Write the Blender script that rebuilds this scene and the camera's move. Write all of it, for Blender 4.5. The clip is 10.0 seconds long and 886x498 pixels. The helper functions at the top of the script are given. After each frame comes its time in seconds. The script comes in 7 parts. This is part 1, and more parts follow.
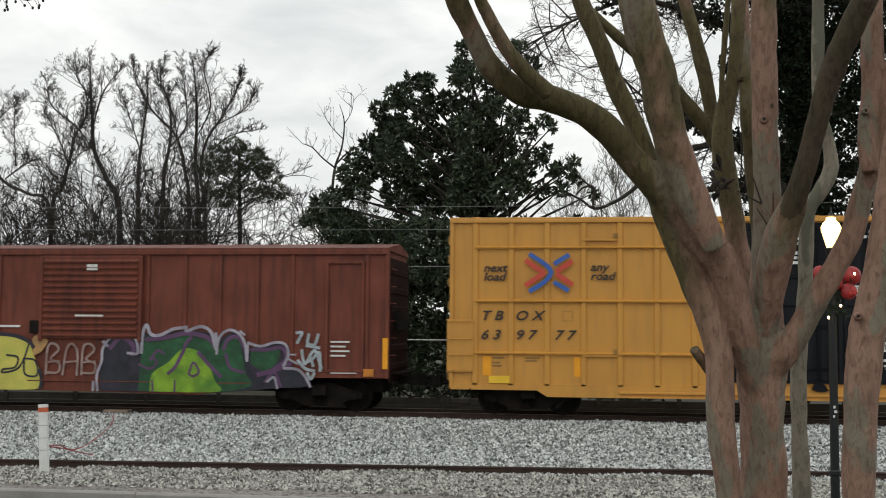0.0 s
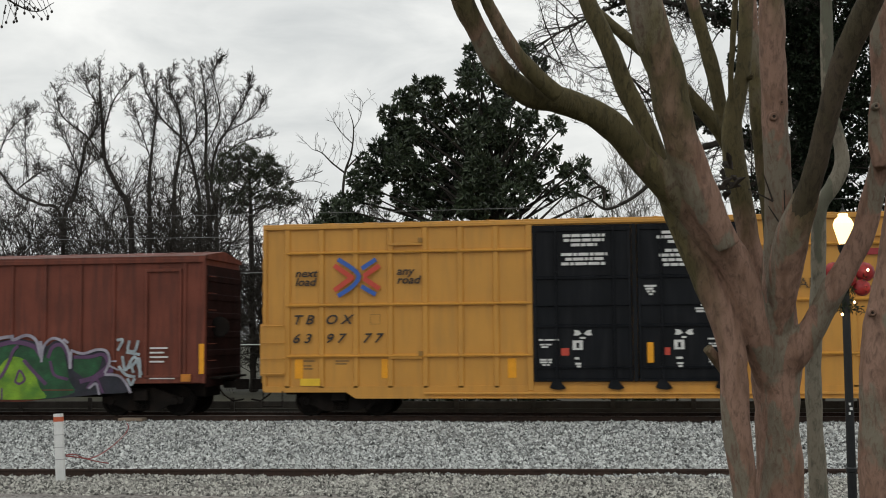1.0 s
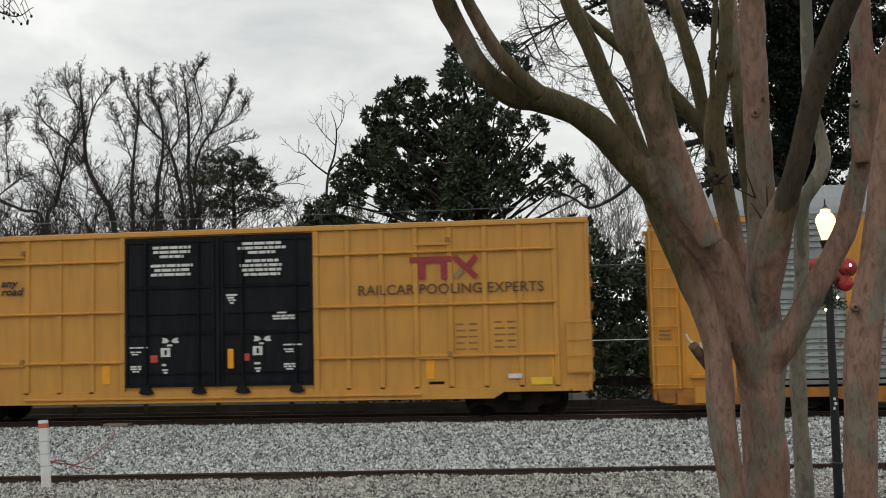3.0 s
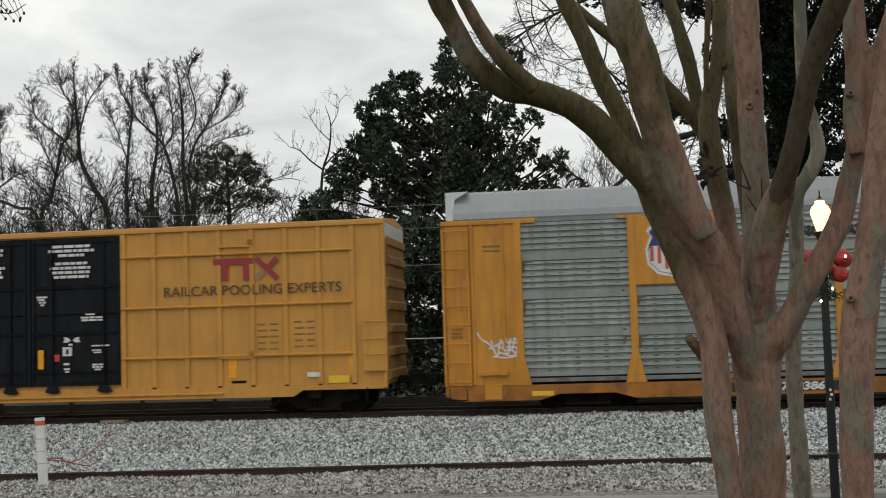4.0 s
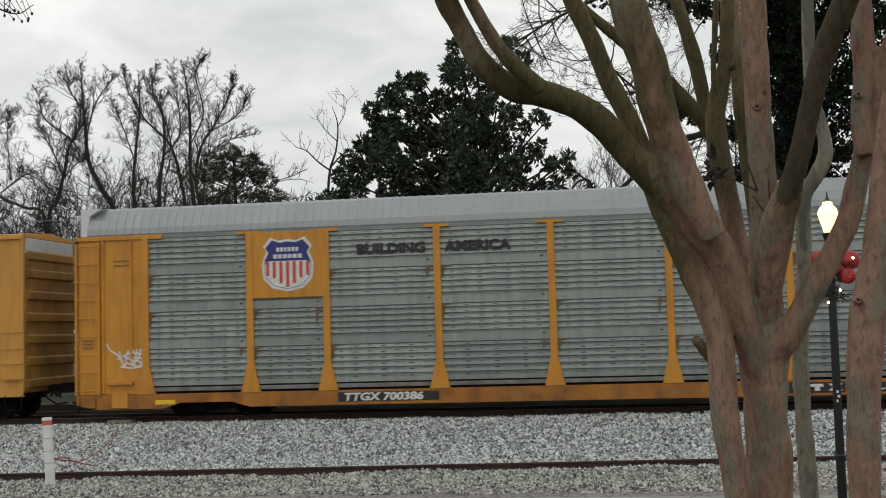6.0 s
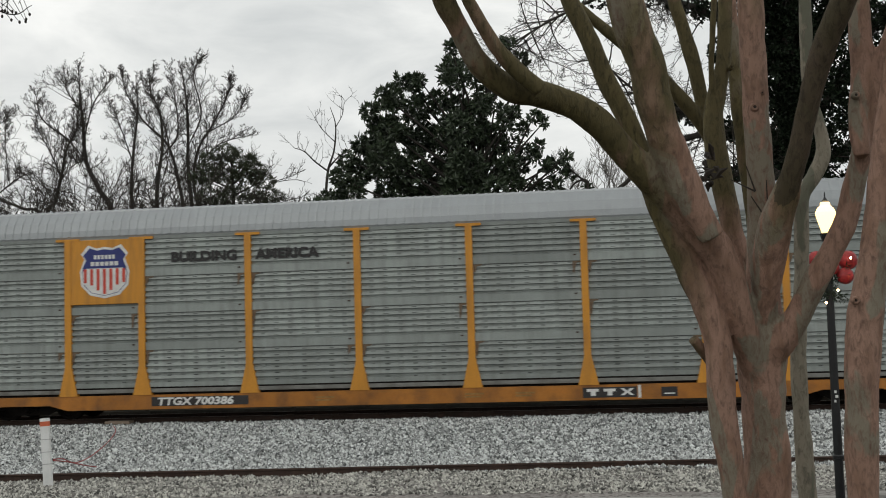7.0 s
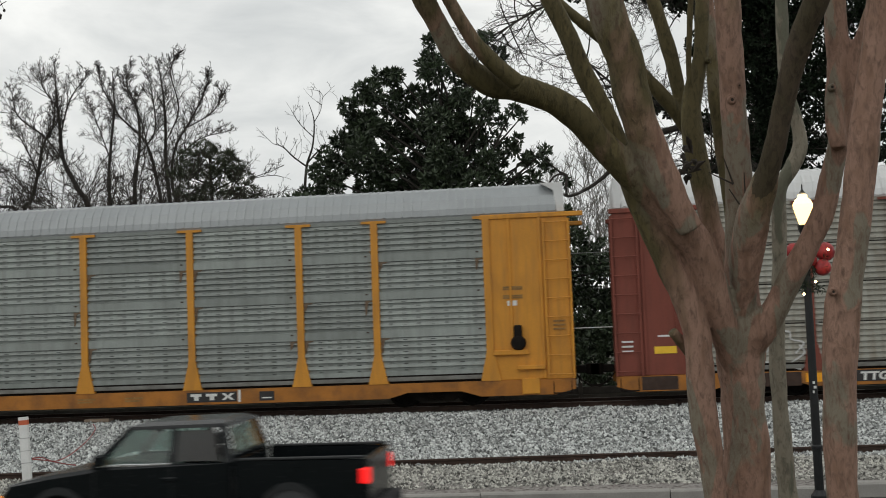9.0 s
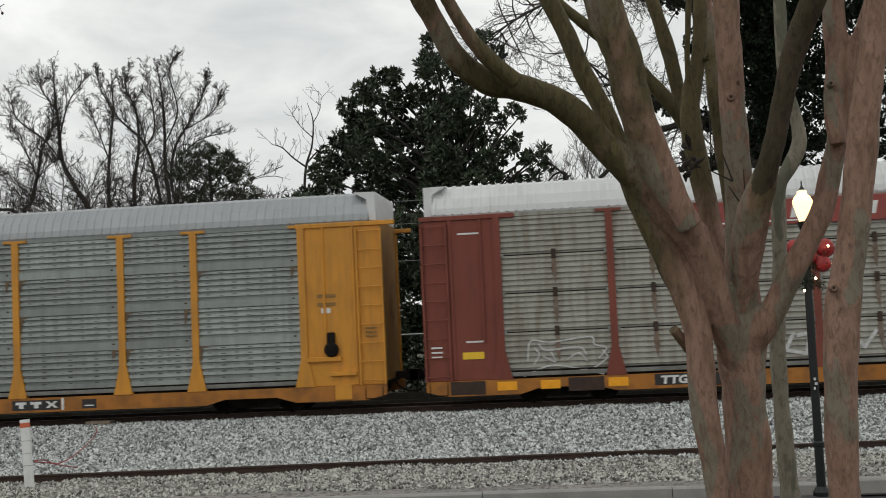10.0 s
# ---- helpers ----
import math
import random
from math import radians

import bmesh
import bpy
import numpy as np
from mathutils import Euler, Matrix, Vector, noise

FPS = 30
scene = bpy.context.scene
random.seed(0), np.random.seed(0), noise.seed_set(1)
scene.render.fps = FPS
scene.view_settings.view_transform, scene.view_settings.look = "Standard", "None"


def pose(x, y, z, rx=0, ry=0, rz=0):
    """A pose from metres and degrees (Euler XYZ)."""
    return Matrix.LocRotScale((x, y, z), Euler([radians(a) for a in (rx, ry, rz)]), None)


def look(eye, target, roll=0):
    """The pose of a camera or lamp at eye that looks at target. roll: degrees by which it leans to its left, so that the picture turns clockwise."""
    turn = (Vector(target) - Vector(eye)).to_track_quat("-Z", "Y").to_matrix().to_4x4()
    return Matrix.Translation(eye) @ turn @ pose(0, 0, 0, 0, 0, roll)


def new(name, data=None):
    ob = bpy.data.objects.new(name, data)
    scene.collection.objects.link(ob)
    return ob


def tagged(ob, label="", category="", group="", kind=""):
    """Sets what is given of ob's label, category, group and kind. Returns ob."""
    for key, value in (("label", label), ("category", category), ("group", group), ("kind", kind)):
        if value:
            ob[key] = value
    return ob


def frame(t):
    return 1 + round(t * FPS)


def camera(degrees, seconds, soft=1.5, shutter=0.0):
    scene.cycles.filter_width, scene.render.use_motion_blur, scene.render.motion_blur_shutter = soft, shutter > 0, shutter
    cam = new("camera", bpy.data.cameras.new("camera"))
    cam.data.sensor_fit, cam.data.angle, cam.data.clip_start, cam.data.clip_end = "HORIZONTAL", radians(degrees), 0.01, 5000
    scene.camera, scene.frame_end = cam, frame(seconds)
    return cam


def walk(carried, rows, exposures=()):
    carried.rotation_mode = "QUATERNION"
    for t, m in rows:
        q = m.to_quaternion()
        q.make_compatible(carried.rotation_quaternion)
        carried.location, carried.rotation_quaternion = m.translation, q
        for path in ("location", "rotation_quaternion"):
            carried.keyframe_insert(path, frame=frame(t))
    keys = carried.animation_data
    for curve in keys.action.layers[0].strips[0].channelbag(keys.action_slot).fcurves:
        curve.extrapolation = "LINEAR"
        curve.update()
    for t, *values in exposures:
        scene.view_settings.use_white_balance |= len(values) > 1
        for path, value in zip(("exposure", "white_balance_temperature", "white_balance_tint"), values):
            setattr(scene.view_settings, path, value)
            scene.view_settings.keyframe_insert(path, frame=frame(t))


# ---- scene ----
CAM = (0.0, -29.467, 2.12)
TURNS = [
    (0.0, 7.67, 4.12, -0.45), (0.5, 8.19, 4.23, 0.03), (1.0, 8.30, 4.28, 0.49), (1.5, 7.61, 4.33, 0.21),
    (2.0, 7.72, 4.40, 0.04), (3.5, 7.49, 4.15, 1.77), (4.0, 7.39, 4.01, 1.74), (4.5, 7.69, 4.11, 1.68),
    (5.0, 7.90, 4.10, 1.83), (5.5, 7.80, 4.05, 1.65), (7.0, 7.62, 4.08, 1.66), (7.5, 7.59, 4.07, 1.78),
    (8.0, 6.62, 3.93, 2.11), (8.5, 6.61, 3.80, 2.14), (9.0, 6.64, 3.78, 2.17), (9.5, 6.71, 3.88, 2.41),
    (10.0, 6.67, 3.75, 2.62)]
cam = camera(42.05, 10.0, soft=1.0, shutter=0.3)
walk(cam, [(t, pose(*CAM, 90 + p, r, y)) for t, y, p, r in TURNS], exposures=[(0.0, 0.2, 6620, 7), (0.8, 0.03, 6620, 7), (3.5, 0.0, 6620, 7), (10.0, 0.0, 6620, 7)])

# ---- sky and light ----
world = bpy.data.worlds.new("overcast_sky")
scene.world = world
world.use_nodes = True
wn, wl = world.node_tree.nodes, world.node_tree.links
wn.clear()


def wnode(kind, **values):
    n = wn.new(kind)
    for k, v in values.items():
        n.inputs[k].default_value = v
    return n


sky = wn.new("ShaderNodeTexSky")
sky.sky_type, sky.sun_disc = "NISHITA", False
sky.sun_elevation, sky.sun_rotation = radians(42), radians(205)
sky.air_density, sky.dust_density = 1.0, 4.0
coord = wn.new("ShaderNodeTexCoord")
flat = wn.new("ShaderNodeMapping")
flat.inputs["Scale"].default_value = (2.4, 2.4, 6.0)
wl.new(coord.outputs["Generated"], flat.inputs["Vector"])
cloud = wnode("ShaderNodeTexNoise", Scale=2.6, Detail=8.0, Roughness=0.56, Distortion=0.35)
wl.new(flat.outputs["Vector"], cloud.inputs["Vector"])
ramp = wn.new("ShaderNodeValToRGB")
ramp.color_ramp.elements[0].position, ramp.color_ramp.elements[0].color = 0.30, (0.66, 0.68, 0.70, 1)
ramp.color_ramp.elements[1].position, ramp.color_ramp.elements[1].color = 0.72, (1.02, 1.02, 1.02, 1)
wl.new(cloud.outputs["Fac"], ramp.inputs["Fac"])
bg_sky, bg_cloud = wnode("ShaderNodeBackground", Strength=0.06), wnode("ShaderNodeBackground", Strength=1.0)
wl.new(sky.outputs["Color"], bg_sky.inputs["Color"])
wl.new(ramp.outputs["Color"], bg_cloud.inputs["Color"])
mix_sky, out_sky = wnode("ShaderNodeMixShader", Fac=0.94), wn.new("ShaderNodeOutputWorld")
wl.new(bg_sky.outputs[0], mix_sky.inputs[1])
wl.new(bg_cloud.outputs[0], mix_sky.inputs[2])
wl.new(mix_sky.outputs[0], out_sky.inputs["Surface"])

sun = new("sun", bpy.data.lights.new("sun", "SUN"))
sun.data.energy, sun.data.angle, sun.data.color = 0.2, radians(40), (1.0, 0.97, 0.93)
sun.matrix_world = look((-14, -30, 34), (0, 0, 0))


# ---- materials ----
def material(name, base, rough=0.6, metal=0.0, var=0.18, scale=3.0, fine=40.0, bump=0.15, dirt=None, dirt_amount=0.0,
             streak=False, spec=0.5, per_object=0.0, per_island=0.0):
    """A surface with tone variation at two scales, optional dirt in patches or hanging streaks, and fine relief."""
    m = bpy.data.materials.new(name)
    m.use_nodes = True
    n, l = m.node_tree.nodes, m.node_tree.links
    b = n["Principled BSDF"]
    b.inputs["Roughness"].default_value, b.inputs["Metallic"].default_value = rough, metal
    b.inputs["Specular IOR Level"].default_value = spec
    co = n.new("ShaderNodeTexCoord")

    def noise_at(sc, vec=(1, 1, 1), detail=5.0):
        mp, t = n.new("ShaderNodeMapping"), n.new("ShaderNodeTexNoise")
        mp.inputs["Scale"].default_value = vec
        t.inputs["Scale"].default_value, t.inputs["Detail"].default_value = sc, detail
        l.new(co.outputs["Object"], mp.inputs["Vector"])
        l.new(mp.outputs["Vector"], t.inputs["Vector"])
        return t.outputs["Fac"]

    def mixed(kind, fac, a, c):
        x = n.new("ShaderNodeMix")
        x.data_type, x.blend_type = "RGBA", kind
        for s, v in ((x.inputs[0], fac), (x.inputs[6], a), (x.inputs[7], c)):
            if isinstance(v, (tuple, float, int)):
                s.default_value = v if not isinstance(v, tuple) or len(v) == 4 else (*v, 1)
            else:
                l.new(v, s)
        return x.outputs[2]

    def ranged(v, a, c, lo, hi):
        r = n.new("ShaderNodeMapRange")
        for i, s in enumerate((a, c, lo, hi)):
            r.inputs[i + 1].default_value = s
        l.new(v, r.inputs[0])
        return r.outputs[0]

    big = ranged(noise_at(scale), 0.3, 0.7, 1 - var, 1 + var)
    small = ranged(noise_at(fine, detail=3.0), 0.3, 0.7, 1 - var * 0.6, 1 + var * 0.6)
    mul = n.new("ShaderNodeMath")
    mul.operation = "MULTIPLY"
    l.new(big, mul.inputs[0])
    l.new(small, mul.inputs[1])
    tone = mul.outputs[0]
    if per_object or per_island:
        src = n.new("ShaderNodeObjectInfo" if per_object else "ShaderNodeNewGeometry")
        k = per_object or per_island
        extra = n.new("ShaderNodeMath")
        extra.operation = "MULTIPLY"
        l.new(tone, extra.inputs[0])
        l.new(ranged(src.outputs["Random" if per_object else "Random Per Island"], 0, 1, 1 - k, 1 + k), extra.inputs[1])
        tone = extra.outputs[0]
    comb = n.new("ShaderNodeCombineColor")
    for i in range(3):
        l.new(tone, comb.inputs[i])
    col = mixed("MULTIPLY", 1.0, (*base, 1), comb.outputs[0])
    if dirt:
        f = noise_at(2.2, (2.6, 2.6, 0.35) if streak else (1, 1, 1), 8.0)
        col = mixed("MIX", ranged(f, 0.45, 0.78, 0.0, dirt_amount), col, (*dirt, 1))
    l.new(col, b.inputs["Base Color"])
    l.new(ranged(noise_at(fine * 0.5), 0.3, 0.7, max(0.05, rough - 0.1), min(1, rough + 0.1)), b.inputs["Roughness"])
    if bump:
        bp = n.new("ShaderNodeBump")
        bp.inputs["Strength"].default_value, bp.inputs["Distance"].default_value = bump, 0.01
        l.new(noise_at(fine), bp.inputs["Height"])
        l.new(bp.outputs[0], b.inputs["Normal"])
    return m


def glow(name, colour, strength):
    m = bpy.data.materials.new(name)
    m.use_nodes = True
    b = m.node_tree.nodes["Principled BSDF"]
    b.inputs["Base Color"].default_value = (*colour, 1)
    b.inputs["Emission Color"].default_value = (*colour, 1)
    b.inputs["Emission Strength"].default_value = strength
    b.inputs["Roughness"].default_value = 0.3
    return m


YELLOW = material("boxcar_yellow_paint", (0.57, 0.275, 0.046), 0.5, var=0.07, scale=0.8, dirt=(0.36, 0.19, 0.045), dirt_amount=0.45, streak=True, bump=0.06)
SILL_ORANGE = material("weathered_orange_sill", (0.36, 0.135, 0.016), 0.65, var=0.18, scale=1.2, dirt=(0.05, 0.03, 0.018), dirt_amount=0.75, bump=0.1)
# Grimy yellow, made darker still for the shade between the cars.
GRIMY_SHADED_YELLOW = material("grimy_shaded_yellow_paint", (0.34, 0.18, 0.04), 0.65, var=0.2, scale=1.0, dirt=(0.1, 0.055, 0.025), dirt_amount=0.7, bump=0.1)
ORANGE = material("rack_orange_paint", (0.58, 0.25, 0.022), 0.5, var=0.1, scale=0.9, dirt=(0.22, 0.1, 0.03), dirt_amount=0.5, streak=True, bump=0.06)
OXIDE = material("oxide_red_paint", (0.165, 0.047, 0.03), 0.6, var=0.2, scale=1.1, dirt=(0.06, 0.026, 0.02), dirt_amount=0.75, streak=True, bump=0.1, spec=0.25)
# End of the red boxcar, far darker than its sides.
DARK_OXIDE = material("dark_oxide_end_paint", (0.03, 0.012, 0.011), 0.8, var=0.25, scale=2, dirt=(0.012, 0.009, 0.009), dirt_amount=0.7, bump=0.1, spec=0.1)
MAROON = material("maroon_rack_paint", (0.2, 0.058, 0.041), 0.6, var=0.13, scale=0.7, dirt=(0.1, 0.04, 0.03), dirt_amount=0.5, streak=True, bump=0.1, spec=0.25)
BLACKDOOR = material("black_door_paint", (0.006, 0.0072, 0.0095), 0.45, var=0.25, scale=1.2, dirt=(0.03, 0.03, 0.034), dirt_amount=0.4, streak=True, bump=0.06, spec=0.15)
GALV = material("galvanised_sheet", (0.262, 0.287, 0.272), 0.5, 0.1, var=0.13, scale=1.4, dirt=(0.17, 0.18, 0.165), dirt_amount=0.7, streak=True, bump=0.08, per_object=0.16)
GALV_OLD = material("weathered_galvanised_sheet", (0.32, 0.315, 0.275), 0.6, 0.1, var=0.14, scale=1.2, dirt=(0.17, 0.135, 0.095), dirt_amount=0.85, streak=True, bump=0.1)
GRIMY_GALV = material("grimy_galvanised_rail", (0.19, 0.19, 0.175), 0.65, 0.1, var=0.2, scale=3, dirt=(0.07, 0.06, 0.05), dirt_amount=0.7)
ROOF_GREY = material("galvanised_roof", (0.33, 0.35, 0.36), 0.45, 0.25, var=0.07, scale=0.8, dirt=(0.26, 0.27, 0.28), dirt_amount=0.4, bump=0.05)
ROOF_PALE = material("pale_roof_sheet", (0.66, 0.67, 0.67), 0.5, 0.1, var=0.05, scale=0.8, dirt=(0.5, 0.48, 0.45), dirt_amount=0.5, bump=0.05)
STEEL_DARK = material("dark_running_gear", (0.013, 0.011, 0.010), 0.8, 0.1, var=0.3, scale=4, dirt=(0.035, 0.024, 0.018), dirt_amount=0.5, spec=0.1)
RUST = material("rusty_steel", (0.05, 0.029, 0.021), 0.85, 0.1, var=0.3, scale=5, dirt=(0.03, 0.02, 0.016), dirt_amount=0.5)
TREAD = material("bright_rail_head", (0.32, 0.29, 0.27), 0.35, 0.7, var=0.2, scale=6)
WHITE_MARK = material("white_lettering", (0.66, 0.66, 0.64), 0.6, var=0.12, scale=6)
BLACK_MARK = material("black_lettering", (0.02, 0.018, 0.018), 0.6, var=0.15, scale=6)


# ---- building helpers ----
class Shape:
    """Gathers boxes, tubes and sheets for one mesh."""

    def __init__(self):
        self.v, self.f = [], []

    def add(self, verts, faces):
        k = len(self.v)
        self.v += [tuple(p) for p in verts]
        self.f += [tuple(i + k for i in q) for q in faces]
        return self

    def box(self, x0, x1, y0, y1, z0, z1, c=0.008):
        c = min(c, abs(x1 - x0) * 0.4, abs(y1 - y0) * 0.4, abs(z1 - z0) * 0.4)
        lim = ((x0, x1), (y0, y1), (z0, z1))
        verts, at = [], {}
        for sx in (0, 1):
            for sy in (0, 1):
                for sz in (0, 1):
                    s = (sx, sy, sz)
                    for a in range(3):
                        at[s, a] = len(verts)
                        verts.append([lim[i][s[i]] + (0 if i == a else (c if s[i] == 0 else -c)) for i in range(3)])
        faces = []
        for a in range(3):
            b, d = (a + 1) % 3, (a + 2) % 3
            for s in (0, 1):
                ring = []
                for p, q in ((0, 0), (1, 0), (1, 1), (0, 1)):
                    k = [0, 0, 0]
                    k[a], k[b], k[d] = s, p, q
                    ring.append(at[tuple(k), a])
                faces.append(ring)
            for p in (0, 1):
                for q in (0, 1):
                    k0, k1 = [0, 0, 0], [0, 0, 0]
                    k0[b], k0[d], k1[b], k1[d], k1[a] = p, q, p, q, 1
                    k0, k1 = tuple(k0), tuple(k1)
                    faces.append([at[k0, b], at[k1, b], at[k1, d], at[k0, d]])
        for sx in (0, 1):
            for sy in (0, 1):
                for sz in (0, 1):
                    faces.append([at[(sx, sy, sz), a] for a in range(3)])
        return self.add(verts, faces)

    def tube(self, pts, radii, n=8, cap=True):
        pts = [Vector(p) for p in pts]
        if isinstance(radii, (int, float)):
            radii = [radii] * len(pts)
        verts, faces, side = [], [], None
        for i, p in enumerate(pts):
            d = (pts[min(i + 1, len(pts) - 1)] - pts[max(i - 1, 0)]).normalized()
            side = d.orthogonal().normalized() if side is None else (side - d * side.dot(d)).normalized()
            up = d.cross(side)
            for k in range(n):
                a = 2 * math.pi * k / n
                verts.append(p + (side * math.cos(a) + up * math.sin(a)) * radii[i])
        for i in range(len(pts) - 1):
            for k in range(n):
                j = (k + 1) % n
                faces.append((i * n + k, i * n + j, (i + 1) * n + j, (i + 1) * n + k))
        if cap:
            faces += [tuple(range(n))[::-1], tuple(range((len(pts) - 1) * n, len(pts) * n))]
        return self.add(verts, faces)

    def lathe(self, profile, axis="z", at=(0, 0, 0), n=16):
        verts, faces, m = [], [], len(profile)
        for k in range(n):
            a = 2 * math.pi * k / n
            for r, h in profile:
                p = (r * math.cos(a), r * math.sin(a), h) if axis == "z" else (r * math.cos(a), h, r * math.sin(a))
                verts.append([p[i] + at[i] for i in range(3)])
        for k in range(n):
            j = (k + 1) % n
            for i in range(m - 1):
                faces.append((k * m + i, j * m + i, j * m + i + 1, k * m + i + 1))
        faces += [tuple(k * m for k in range(n)), tuple(k * m + m - 1 for k in range(n))]
        return self.add(verts, faces)

    def prism(self, outline, lo, hi, axis="y"):
        """An outline of pairs, drawn out from lo to hi along an axis: pairs are (x, z), (x, y) or (y, z)."""
        def place(p, h):
            return {"y": (p[0], h, p[1]), "z": (p[0], p[1], h), "x": (h, p[0], p[1])}[axis]
        m = len(outline)
        verts = [place(p, lo) for p in outline] + [place(p, hi) for p in outline]
        faces = [tuple(range(m)), tuple(range(2 * m - 1, m - 1, -1))]
        faces += [(i, (i + 1) % m, (i + 1) % m + m, i + m) for i in range(m)]
        return self.add(verts, faces)


def mesh_of(name, shape, mat, smooth=False, fix=True):
    me = bpy.data.meshes.new(name)
    me.from_pydata(shape.v, [], shape.f)
    if fix:
        bm = bmesh.new()
        bm.from_mesh(me)
        bmesh.ops.recalc_face_normals(bm, faces=bm.faces)
        bm.to_mesh(me)
        bm.free()
    if smooth:
        me.shade_smooth()
    me.materials.append(mat)
    return me


def part(name, shape, mat, parent=None, label="", smooth=False, at=None, fix=True):
    me = shape if isinstance(shape, bpy.types.Mesh) else mesh_of(name, shape, mat, smooth, fix)
    ob = new(name, me)
    if at is not None:
        ob.matrix_basis = at
    if parent is not None:
        ob.parent = parent
    if label:
        ob["label"] = label
    return ob


def thing(name, label, category, at=None, group="", kind=""):
    ob = new(name)
    ob.empty_display_size = 0.3
    if at is not None:
        ob.matrix_basis = at
    return tagged(ob, label, category, group, kind)


def letters(name, text, size, x, z, mat, parent, y=-0.004, lean=0.0, wide=1.0, weight=0.0, label="", centre=False):
    """Painted words on a side that faces -y: x, z is the foot of the first letter (or the middle)."""
    cu = bpy.data.curves.new(name, "FONT")
    cu.body, cu.size, cu.shear, cu.extrude, cu.offset = text, size, lean, 0.002, weight
    cu.align_x = "CENTER" if centre else "LEFT"
    cu.resolution_u = 3
    tmp = bpy.data.objects.new(name, cu)
    me = bpy.data.meshes.new_from_object(tmp)
    bpy.data.objects.remove(tmp)
    me.materials.clear()
    me.materials.append(mat)
    me.transform(Matrix.Translation((x, y, z)) @ Matrix.Rotation(radians(90), 4, "X") @ Matrix.Diagonal((wide, 1, 1, 1)))
    ob = new(name, me)
    ob.parent = parent
    if label:
        ob["label"] = label
    return ob


def smooth_path(rows, per=5):
    """Rows of x, y, z, radius, rounded off and given small swellings."""
    p = np.array(rows, float)
    p = np.vstack([2 * p[0] - p[1], p, 2 * p[-1] - p[-2]])
    out = []
    for i in range(1, len(p) - 2):
        for k in range(per):
            t = k / per
            a, b, c, d = p[i - 1], p[i], p[i + 1], p[i + 2]
            out.append(0.5 * (2 * b + (c - a) * t + (2 * a - 5 * b + 4 * c - d) * t * t + (3 * b - a - 3 * c + d) * t ** 3))
    out.append(p[-2])
    return np.array(out)


# ---- ground ----
ROAD_Z = -0.78


def ground_z(y):
    """Height of the land across the line: bank by the viewer, road, verge, ballast, far side."""
    knots = ((-200, 0.35), (-20.2, 0.35), (-18.7, ROAD_Z + 0.02), (-18.4, ROAD_Z - 0.05), (-10.9, ROAD_Z - 0.05), (-10.6, -0.62),
             (-6.0, -0.58), (-4.6, -0.55), (-3.2, -0.42), (-0.6, -0.16), (0.2, -0.14), (3.2, -0.14), (4.2, -0.3), (6.5, -0.6), (900, -0.6))
    for (a, za), (b, zb) in zip(knots, knots[1:]):
        if y <= b:
            return za + (zb - za) * (y - a) / (b - a)
    return knots[-1][1]


def gravel_material(name, tones, scale, bump):
    m = bpy.data.materials.new(name)
    m.use_nodes = True
    n, l = m.node_tree.nodes, m.node_tree.links
    b = n["Principled BSDF"]
    b.inputs["Roughness"].default_value = 0.9
    co, vo, ra = n.new("ShaderNodeTexCoord"), n.new("ShaderNodeTexVoronoi"), n.new("ShaderNodeValToRGB")
    vo.inputs["Scale"].default_value = scale
    l.new(co.outputs["Object"], vo.inputs["Vector"])
    sp = n.new("ShaderNodeSeparateColor")
    l.new(vo.outputs["Color"], sp.inputs[0])
    l.new(sp.outputs[0], ra.inputs["Fac"])
    el = ra.color_ramp.elements
    for i, c in enumerate(tones):
        e = el[i] if i < 2 else el.new(0.5)
        e.position, e.color = i / (len(tones) - 1), (*c, 1)
    big = n.new("ShaderNodeTexNoise")
    big.inputs["Scale"].default_value, big.inputs["Detail"].default_value = 0.5, 4
    l.new(co.outputs["Object"], big.inputs["Vector"])
    mr = n.new("ShaderNodeMapRange")
    for i, v in enumerate((0.3, 0.7, 0.85, 1.12)):
        mr.inputs[i + 1].default_value = v
    l.new(big.outputs["Fac"], mr.inputs[0])
    cc, mx = n.new("ShaderNodeCombineColor"), n.new("ShaderNodeMix")
    for i in range(3):
        l.new(mr.outputs[0], cc.inputs[i])
    mx.data_type, mx.blend_type = "RGBA", "MULTIPLY"
    mx.inputs[0].default_value = 1
    l.new(ra.outputs["Color"], mx.inputs[6])
    l.new(cc.outputs[0], mx.inputs[7])
    l.new(mx.outputs[2], b.inputs["Base Color"])
    bp = n.new("ShaderNodeBump")
    bp.invert = True
    bp.inputs["Strength"].default_value, bp.inputs["Distance"].default_value = bump, 0.04
    l.new(vo.outputs["Distance"], bp.inputs["Height"])
    l.new(bp.outputs[0], b.inputs["Normal"])
    return m


GRAVEL = gravel_material("granite_ballast", ((0.03, 0.033, 0.032), (0.2, 0.215, 0.208), (0.08, 0.084, 0.082), (0.3, 0.315, 0.305)), 14.0, 0.9)
DIRT_GRAVEL = gravel_material("brownish_gravel", ((0.06, 0.05, 0.044), (0.22, 0.2, 0.185), (0.13, 0.115, 0.1), (0.29, 0.275, 0.26)), 18.0, 0.8)
# Oil-stained ballast; its dark tones also stand in for the train's shade.
OILY_SHADED_BED = gravel_material("oily_shaded_ballast", ((0.012, 0.011, 0.01), (0.05, 0.046, 0.042), (0.024, 0.022, 0.02), (0.075, 0.07, 0.064)), 14.0, 0.9)
ASPHALT = material("asphalt", (0.05, 0.05, 0.052), 0.9, var=0.2, scale=0.6, fine=60, bump=0.4)
